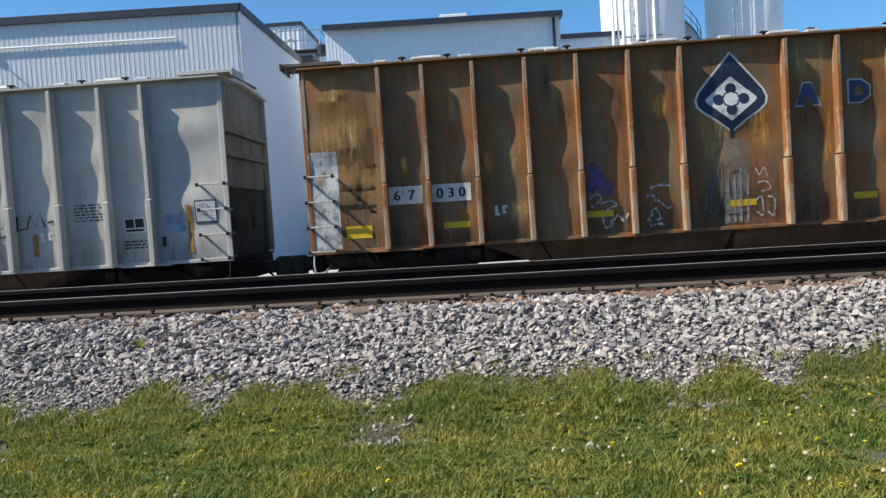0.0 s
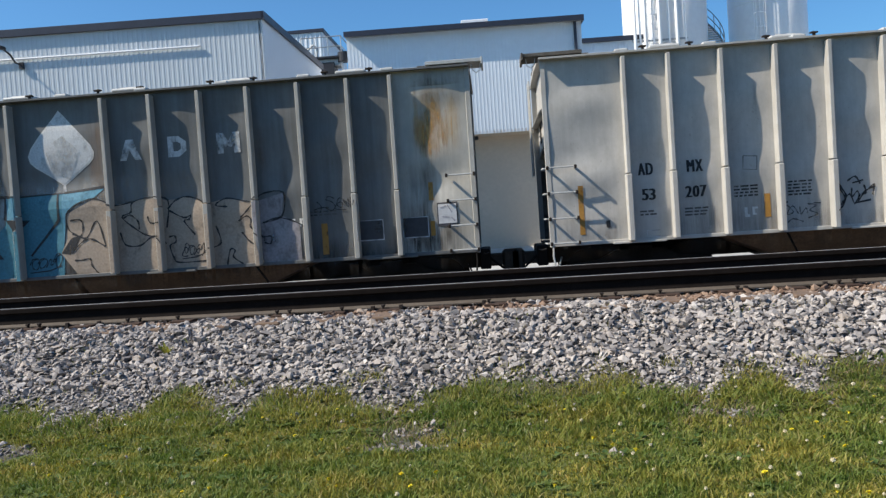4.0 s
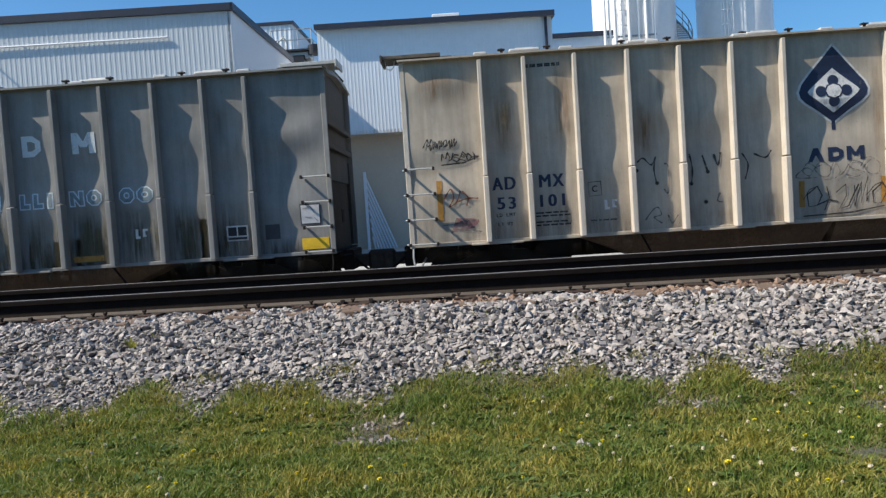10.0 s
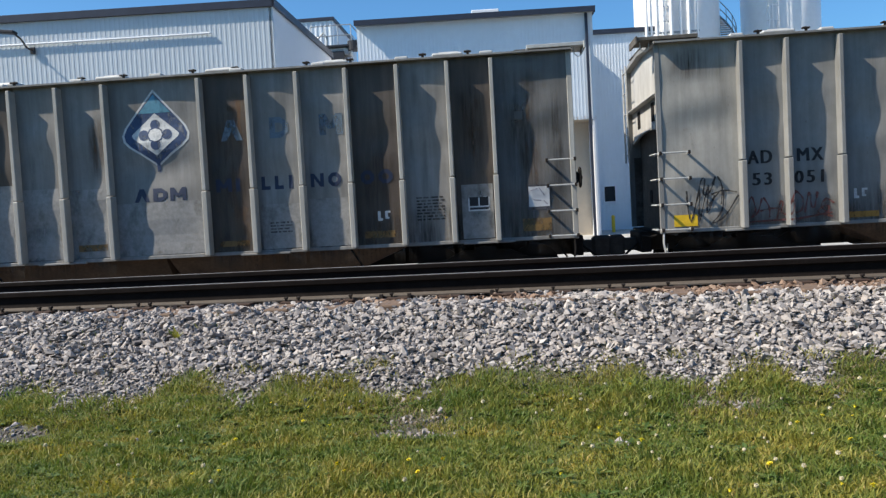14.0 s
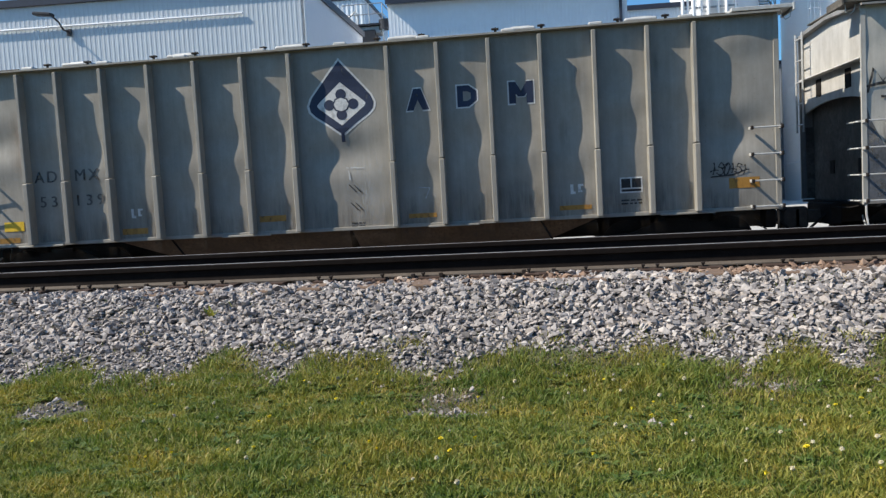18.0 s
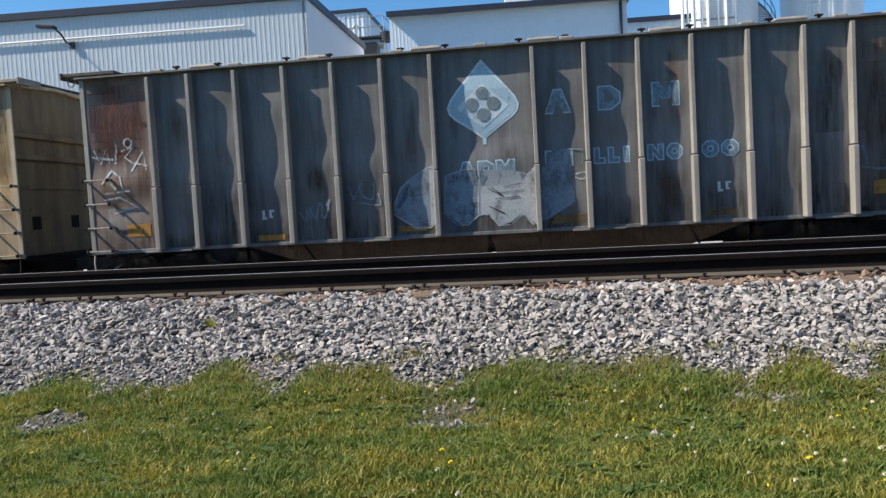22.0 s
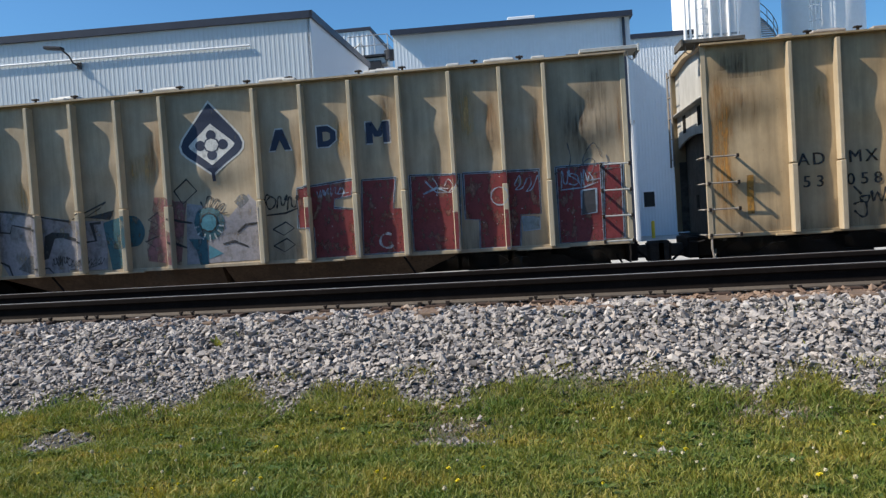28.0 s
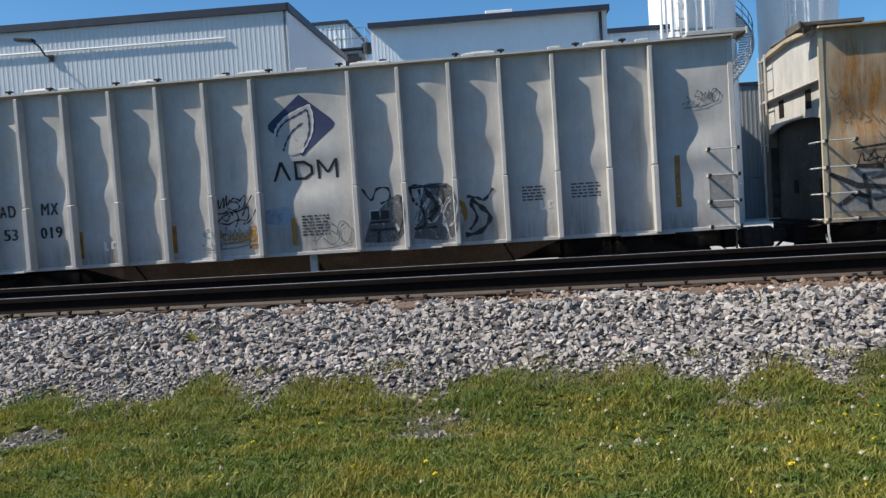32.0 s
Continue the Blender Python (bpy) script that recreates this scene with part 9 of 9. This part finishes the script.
    fill(car, s, [(-0.44, 1.66), (-0.35, 1.87), (-0.14, 1.93), (0.07, 1.84), (0.15, 1.62), (0.04, 1.4), (-0.18, 1.33), (-0.38, 1.43)], TEAL_OLD, "teal sprayed disc", 0.009, True)
    fill(car, s, [(-0.31, 1.65), (-0.26, 1.77), (-0.15, 1.82), (-0.02, 1.76), (0.0, 1.63), (-0.06, 1.52), (-0.17, 1.49), (-0.28, 1.54)], TEAL, "green middle of the disc", 0.012, True)
    outline(car, s, [(-0.31, 1.65), (-0.26, 1.77), (-0.15, 1.82), (-0.02, 1.76), (0.0, 1.63), (-0.06, 1.52), (-0.17, 1.49), (-0.28, 1.54)], BLACK_SPRAY, 0.035, False, 0.015, True)
    outline(car, s, [(-0.3, 2.05), (-0.22, 1.92), (-0.17, 2.11), (-0.09, 2.11), (-0.12, 1.93), (-0.01, 2.07), (0.05, 2.03), (-0.02, 1.88), (0.12, 1.98), (0.16, 1.94), (0.07, 1.82), (0.22, 1.81)], BLACK_SPRAY, 0.03, False, 0.013, True)
    for k in range(7):
        q = math.pi * (1.05 + 0.15 * k)
        outline(car, s, [(-0.15 + 0.19 * math.cos(q), 1.62 + 0.19 * math.sin(q)), (-0.15 + 0.29 * math.cos(q), 1.62 + 0.31 * math.sin(q))], WHITE_SPRAY, 0.03, False, 0.016)
    outline(car, s, [(-0.79, 2.27), (-0.53, 2.47), (-0.36, 2.25), (-0.64, 2.02)], BLACK_SPRAY, 0.035)
    outline(car, s, [(-1.13, 1.9), (-1.33, 1.77), (-1.14, 1.67), (-1.34, 1.57), (-1.16, 1.46), (-1.41, 1.37), (-1.23, 1.26)], BLACK_SPRAY, 0.03, False)
    for pts in ([(-0.89, 1.76), (-0.69, 1.7), (-0.47, 1.66)], [(-0.9, 1.34), (-0.76, 1.27), (-0.61, 1.21)], [(0.38, 1.44), (0.55, 1.57), (0.79, 1.59)], [(0.09, 1.24), (0.31, 1.28), (0.56, 1.17)]):
        outline(car, s, pts, BLACK_SPRAY, 0.045, False)
    tag(car, s, 8, 0.95, 1.55, 1.75, 2.1, BLACK_SPRAY, 0.035, k=3)
    for z in (1.15, 1.45):
        outline(car, s, [(1.05, z), (1.3, z + 0.12), (1.45, z), (1.25, z - 0.12)], BLACK_SPRAY, 0.03)
    r = np.random.default_rng(5)
    # block letters without words: stepped red fields with pale rims
    for pts in (
        [(1.55, 2.16), (2.59, 2.26), (2.55, 1.96), (2.23, 1.92), (2.22, 1.77), (2.6, 1.72), (2.62, 0.89), (1.82, 0.86), (1.81, 1.43), (1.53, 1.44)],
        [(2.75, 2.23), (3.37, 2.23), (3.3, 1.69), (3.47, 1.68), (3.47, 0.89), (2.69, 0.89)],
        [(3.62, 2.25), (4.51, 2.21), (4.47, 0.89), (3.62, 0.9)],
        [(4.57, 2.22), (5.9, 2.19), (5.9, 1.43), (5.55, 1.43), (5.51, 0.87), (4.8, 0.87), (4.82, 1.39), (4.57, 1.41)],
        [(6.19, 2.21), (7.0, 2.23), (6.96, 0.9), (6.2, 0.89)],
        [(6.96, 2.23), (7.32, 2.2), (7.3, 0.92), (6.95, 0.92)]):
        fill(car, s, pts, RED, "dark red block graffiti", 0.006)
        outline(car, s, pts, GREY_BLUE, 0.05, True, 0.010)
        outline(car, s, pts, BLACK_SPRAY, 0.02, True, 0.013)
    fill(car, s, [(5.57, 1.39), (5.87, 1.37), (5.87, 1.16), (5.58, 1.14)], STEELBLUE, lift=0.010)
    outline(car, s, [(5.57, 1.39), (5.87, 1.37), (5.87, 1.16), (5.58, 1.14)], GREY_BLUE, 0.035, True, 0.014)
    fill(car, s, [(6.61, 1.78), (6.86, 1.8), (6.85, 1.39), (6.59, 1.36)], PATCH_DARK, lift=0.010)
    outline(car, s, [(6.61, 1.78), (6.86, 1.8), (6.85, 1.39), (6.59, 1.36)], GREY_BLUE, 0.04, True, 0.014)
    outline(car, s, [(5.2 + 0.16 * math.cos(q), 1.78 + 0.16 * math.sin(q)) for q in np.linspace(0, 6.0, 12)], GREY_BLUE, 0.025, True, 0.014)
    tag(car, s, 11, 5.45, 5.8, 1.8, 2.1, GREY_BLUE, 0.025, k=2)
    tag(car, s, 12, 6.25, 6.9, 1.85, 2.15, GREY_BLUE, 0.025, k=4)
    tag(car, s, 13, 1.9, 2.45, 1.95, 2.15, GREY_BLUE, 0.02, k=4)
    outline(car, s, [(3.85, 1.9), (4.1, 2.0), (4.3, 1.9), (4.08, 1.92), (3.9, 2.12)], GREY_BLUE, 0.04, False, 0.014)
    outline(car, s, [(3.15 + 0.13 * math.cos(q), 1.12 + 0.13 * math.sin(q)) for q in np.linspace(0.9, 5.6, 10)], WHITE_SPRAY, 0.05, False)
    vs, fs = [], []
    for k in range(110):
        x, z = r.uniform(1.8, 7.2), r.uniform(1.0, 2.2)
        n = len(vs)
        d = r.uniform(0.006, 0.014)
        vs += [(x - d, z), (x, z - d), (x + d, z), (x, z + d)]
        fs.append((n, n + 1, n + 2, n + 3))
    spray(car, s, "graffiti", (vs, fs), WHITE_SPRAY, "white paint spatter", 0.015)
    tag(car, s, 9, 6.2, 7.2, 1.95, 2.6, GREY_SPRAY, 0.025)
    tag(car, s, 10, 4.0, 4.5, 1.85, 2.2, WHITE_SPRAY, 0.025)
    bars_white(car, s, 3.95, 1.28)


def car_k():
    s = 11
    car = FLEET["k"] = hopper_car(s, CENTRES["k"], "pale grey covered hopper car with leaf emblem and small tags", P["pearl"], GRAB, {"end": P["end_pearl"], "sheet": P["end_pearl"]})
    leaf_emblem(car, s, NAVY_BRIGHT, WHITE, BLACK, LEAF_GREY, -0.06, 0.31)
    part("outlet_post", boxm(-0.08, 0.06, -1.44, -1.36, 0.55, 1.0, bevel=0.01), GRAB, car, "pale post below the sill")
    numbers(car, s, "AD", "MX", "53", "019", BLACK_WORN, 0.22, (1.85, 1.42), 0.78)
    fine_print(car, s, 0.1, 1.5, 7, 0.5, BLACK_WORN)
    fine_print(car, s, 4.9, 1.75, 5, 0.5, STENCIL_DIM)
    fine_print(car, s, 4.0, 1.75, 5, 0.4, STENCIL_DIM)
    label_box(car, s, 1.27, 1.28, WHITE, BLACK)
    for x in (-4.35, -2.55, -0.3):
        reflector(car, s, x - 0.05, x + 0.05, 1.0, 1.5, YELLOW_OLD)
    reflector(car, s, -1.15, -0.95, 1.0, 1.4, YELLOW_OLD)
    reflector(car, s, 6.41, 6.5, 1.25, 2.13, YELLOW_OLD)
    bars_white(car, s, -3.9, 1.12)
    bars_white(car, s, 4.1, 1.35)
    tag(car, s, 1, -1.7, -1.05, 1.4, 1.75, BLACK_SPRAY, 0.03, k=3)
    tag(car, s, 2, -2.0, -0.95, 1.05, 1.5, STEELBLUE, 0.03)
    strokes(car, s, BLACK_SPRAY, 0.055, (
        [(0.98, 1.93), (1.13, 1.72), (1.24, 1.91), (1.44, 1.91), (1.46, 1.73), (1.29, 1.65)], [(1.08, 1.19), (1.55, 1.19)], [(1.25, 1.21), (1.21, 0.96)],
        [(1.83, 1.92), (1.88, 1.68), (2.03, 1.54), (1.99, 1.86)], [(2.09, 1.88), (2.24, 1.66), (2.38, 1.84), (2.4, 1.58), (2.16, 1.44)], [(2.03, 1.54), (2.07, 1.23), (1.87, 1.17), (2.27, 1.18)],
        [(2.83, 1.68), (3.02, 1.64), (3.14, 1.6), (3.3, 1.79)], [(2.88, 1.56), (2.99, 1.3), (2.85, 1.09)], [(1.66, 1.75), (1.69, 1.37), (1.57, 1.07)]))
    strokes(car, s, BLACK_SPRAY, 0.1, ([(1.86, 1.91), (2.2, 1.9), (2.48, 1.88)], [(2.89, 1.62), (3.07, 1.48), (3.22, 1.28), (3.04, 1.05), (2.77, 1.0)], [(2.12, 1.8), (2.3, 1.55), (2.14, 1.3)]))
    strokes(car, s, WHITE_SPRAY, 0.05, ([(2.36, 1.6), (2.42, 1.3), (2.5, 0.95)], [(1.5, 1.35), (1.6, 1.15)], [(2.7, 1.5), (2.74, 1.2)]))
    fill(car, s, [(2.69, 1.63), (2.8, 1.55), (2.82, 1.3), (2.7, 1.21)], YELLOW_OLD, "ochre spray", 0.008, True)
    fill(car, s, [(0.95, 0.98), (1.6, 1.0), (1.75, 1.5), (1.6, 1.8), (1.1, 1.4)], GREY_SPRAY, "grey spray cloud", 0.005, True)
    fill(car, s, [(1.85, 1.0), (2.6, 1.0), (2.6, 1.85), (2.1, 1.95)], GREY_SPRAY, "grey spray cloud", 0.005, True)
    tag(car, s, 3, 1.75, 2.6, 1.1, 1.75, WHITE_SPRAY, 0.04, k=3)
    tag(car, s, 7, -1.7, -1.1, 1.7, 2.0, BLACK_SPRAY, 0.03, k=3)
    tag(car, s, 8, -1.65, -1.05, 1.15, 1.32, YELLOW_OLD, 0.04, k=4)
    tag(car, s, 4, 0.0, 0.75, 0.95, 1.45, GREY_SPRAY, 0.02)
    tag(car, s, 5, 6.62, 7.2, 2.96, 3.18, GREY_SPRAY, 0.022, k=4)
    fill(car, s, [(6.98, 1.2), (7.37, 1.2), (7.37, 1.74), (6.98, 1.76)], PATCH, "grey overpainted placard", 0.005)
    outline(car, s, [(6.98, 1.2), (7.37, 1.2), (7.37, 1.74), (6.98, 1.76)], GREY_SPRAY, 0.02)
    fill(car, s, [(-0.82, 1.42), (-0.38, 1.4), (-0.38, 1.7), (-0.8, 1.66)], GREY_BLUE, "pale blue smudge", 0.005, True)


WEAR = dict(a=(7, 6, 5), b=(0, 1, 4), c=(2, 5, 6), d=(5, 3, 6), e=(0, 3, 5), f=(1, 5, 5), g=(1, 2, 6), h=(1, 5, 6), i=(8, 3, 5), j=(8, 3, 4), k=(0, 1, 4))
for build in (car_a, car_b, car_c, car_d, car_e, car_f, car_g, car_h, car_i, car_j, car_k):
    build()
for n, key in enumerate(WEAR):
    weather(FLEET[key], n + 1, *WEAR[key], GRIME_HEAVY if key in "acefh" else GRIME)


r = np.random.default_rng(77)
for i, (a, b) in enumerate(BAYS):
    for k in range(3 if b - a > 1.2 else 2):
        x, w, z, h = r.uniform(a, b - 0.3), r.uniform(0.3, 0.9), r.uniform(0.9, 3.2), r.uniform(0.5, 1.6)
        stain(FLEET["a"], 1, max(a, x), min(b, x + w), z, min(4.06, z + h), (OCHRE, UMBER, RED_RUST, CREAM_RUST)[r.integers(4)], 0.0021 + 0.0002 * k)
    for key, n in (("i", 10), ("j", 10), ("d", 4), ("h", 8)):
        if r.random() < n / 16:
            x, w, z, h = r.uniform(a, b - 0.3), r.uniform(0.25, 0.7), r.uniform(1.0, 3.2), r.uniform(0.5, 1.4)
            stain(FLEET[key], "abcdefghijk".index(key) + 1, max(a, x), min(b, x + w), z, min(4.06, z + h), {"h": (UMBER, UMBER)}.get(key, (CREAM_RUST, UMBER, ORANGE))[r.integers(2)], 0.0022)
# dark patches in end bays of f, h and j are partly painted shade
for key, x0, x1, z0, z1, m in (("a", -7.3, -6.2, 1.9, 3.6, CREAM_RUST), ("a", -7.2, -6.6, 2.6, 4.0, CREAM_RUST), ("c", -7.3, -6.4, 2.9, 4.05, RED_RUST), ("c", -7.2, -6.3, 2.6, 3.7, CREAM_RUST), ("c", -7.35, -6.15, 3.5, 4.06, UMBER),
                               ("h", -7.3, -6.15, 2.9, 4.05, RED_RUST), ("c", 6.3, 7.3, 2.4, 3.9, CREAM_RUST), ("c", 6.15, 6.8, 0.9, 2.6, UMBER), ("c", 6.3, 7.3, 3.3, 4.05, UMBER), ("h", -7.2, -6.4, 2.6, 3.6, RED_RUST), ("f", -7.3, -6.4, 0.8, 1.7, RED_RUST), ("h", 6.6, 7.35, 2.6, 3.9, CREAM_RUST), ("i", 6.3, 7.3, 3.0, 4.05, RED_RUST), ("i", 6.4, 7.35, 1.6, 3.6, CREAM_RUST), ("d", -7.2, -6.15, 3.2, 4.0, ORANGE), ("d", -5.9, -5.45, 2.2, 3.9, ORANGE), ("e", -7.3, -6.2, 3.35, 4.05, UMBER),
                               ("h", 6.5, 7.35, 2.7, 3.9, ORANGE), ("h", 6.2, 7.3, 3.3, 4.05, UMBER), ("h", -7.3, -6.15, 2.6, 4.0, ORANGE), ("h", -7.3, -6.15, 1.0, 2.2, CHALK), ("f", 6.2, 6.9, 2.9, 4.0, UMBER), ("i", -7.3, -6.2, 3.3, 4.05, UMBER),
                               ("f", 5.3, 6.02, 1.9, 4.05, UMBER), ("f", 6.1, 7.0, 0.9, 4.05, UMBER), ("f", 6.1, 6.8, 0.9, 3.2, SOOT_SHADE), ("f", 0.9, 1.7, 0.9, 3.9, UMBER), ("f", 1.3, 1.72, 0.95, 3.6, ORANGE), ("f", 3.5, 4.36, 0.9, 3.0, UMBER), ("f", -7.4, -6.7, 0.9, 2.3, SOOT_SHADE), ("f", -1.3, -0.93, 2.2, 3.6, UMBER),
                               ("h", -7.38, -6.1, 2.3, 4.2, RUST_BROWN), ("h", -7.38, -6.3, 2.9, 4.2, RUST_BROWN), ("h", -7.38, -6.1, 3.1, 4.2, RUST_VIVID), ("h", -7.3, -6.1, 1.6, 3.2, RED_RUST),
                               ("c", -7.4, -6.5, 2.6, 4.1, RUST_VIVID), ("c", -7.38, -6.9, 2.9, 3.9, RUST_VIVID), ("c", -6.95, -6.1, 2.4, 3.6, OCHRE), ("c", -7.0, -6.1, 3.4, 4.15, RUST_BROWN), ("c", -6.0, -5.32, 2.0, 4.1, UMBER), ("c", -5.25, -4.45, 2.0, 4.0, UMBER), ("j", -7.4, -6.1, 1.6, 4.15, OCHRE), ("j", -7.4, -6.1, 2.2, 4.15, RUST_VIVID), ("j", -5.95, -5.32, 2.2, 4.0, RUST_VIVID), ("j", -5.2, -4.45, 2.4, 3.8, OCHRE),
                               ("i", 6.1, 7.38, 3.2, 4.2, RUST_BROWN), ("i", 6.6, 7.38, 2.4, 3.7, RUST_VIVID), ("d", 6.1, 7.4, 0.8, 3.7, UMBER), ("d", 6.3, 7.38, 2.2, 3.2, OCHRE), ("h", 5.3, 6.05, 0.85, 3.4, SOOT_SHADE), ("h", -6.0, -3.55, 0.6, 2.3, SOOT_SHADE), ("h", -3.6, -0.95, 0.6, 2.1, SOOT_SHADE), ("h", -7.38, -6.15, 2.7, 4.1, RUST_BROWN), ("h", 6.08, 6.75, 2.5, 4.15, UMBER), ("h", 6.6, 7.4, 2.5, 3.7, OCHRE), ("h", 6.85, 7.35, 2.4, 3.6, RUST_VIVID), ("h", 6.3, 7.38, 3.3, 4.2, RUST_BROWN), ("h", 6.1, 6.9, 0.85, 1.5, UMBER), ("f", 6.9, 7.42, 0.9, 3.6, SOOT_SHADE), ("f", 5.34, 6.04, 2.0, 4.05, SOOT_SHADE), ("j", 6.12, 7.3, 2.2, 3.6, UMBER), ("h", -7.3, -6.2, 3.2, 4.06, UMBER), ("h", -7.3, -6.3, 2.2, 3.8, RED_RUST), ("h", 4.4, 6.4, 0.8, 2.3, SOOT_SHADE), ("h", 6.6, 7.4, 2.4, 3.95, OCHRE), ("h", 2.65, 3.45, 0.9, 2.2, UMBER), ("h", 6.1, 6.9, 0.9, 4.0, UMBER), ("i", -7.35, -6.9, 1.0, 3.7, OCHRE), ("i", -7.2, -6.4, 2.5, 3.6, ORANGE), ("i", 5.9, 7.3, 3.2, 4.05, UMBER)):
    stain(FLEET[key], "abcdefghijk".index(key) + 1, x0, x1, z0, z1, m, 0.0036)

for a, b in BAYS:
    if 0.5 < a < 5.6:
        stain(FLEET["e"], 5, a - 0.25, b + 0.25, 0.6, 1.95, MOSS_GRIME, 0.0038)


def motions():
    for key, car in FLEET.items():
        walk(car, [(t, pose(CENTRES[key] + s, TRACK_Y, RAIL_Z)) for t, s in RUN])
    # wheels of 0.42 m radius roll without slipping
    times = [k / 10 for k in range(321)]
    turned = np.degrees(np.interp(times, [t for t, _ in RUN], [s for _, s in RUN]) / 0.42)
    for axle, x in AXLES:
        walk(axle, [(t, pose(x, 0, 0.42, 0, a, 0)) for t, a in zip(times, turned)])


motions()
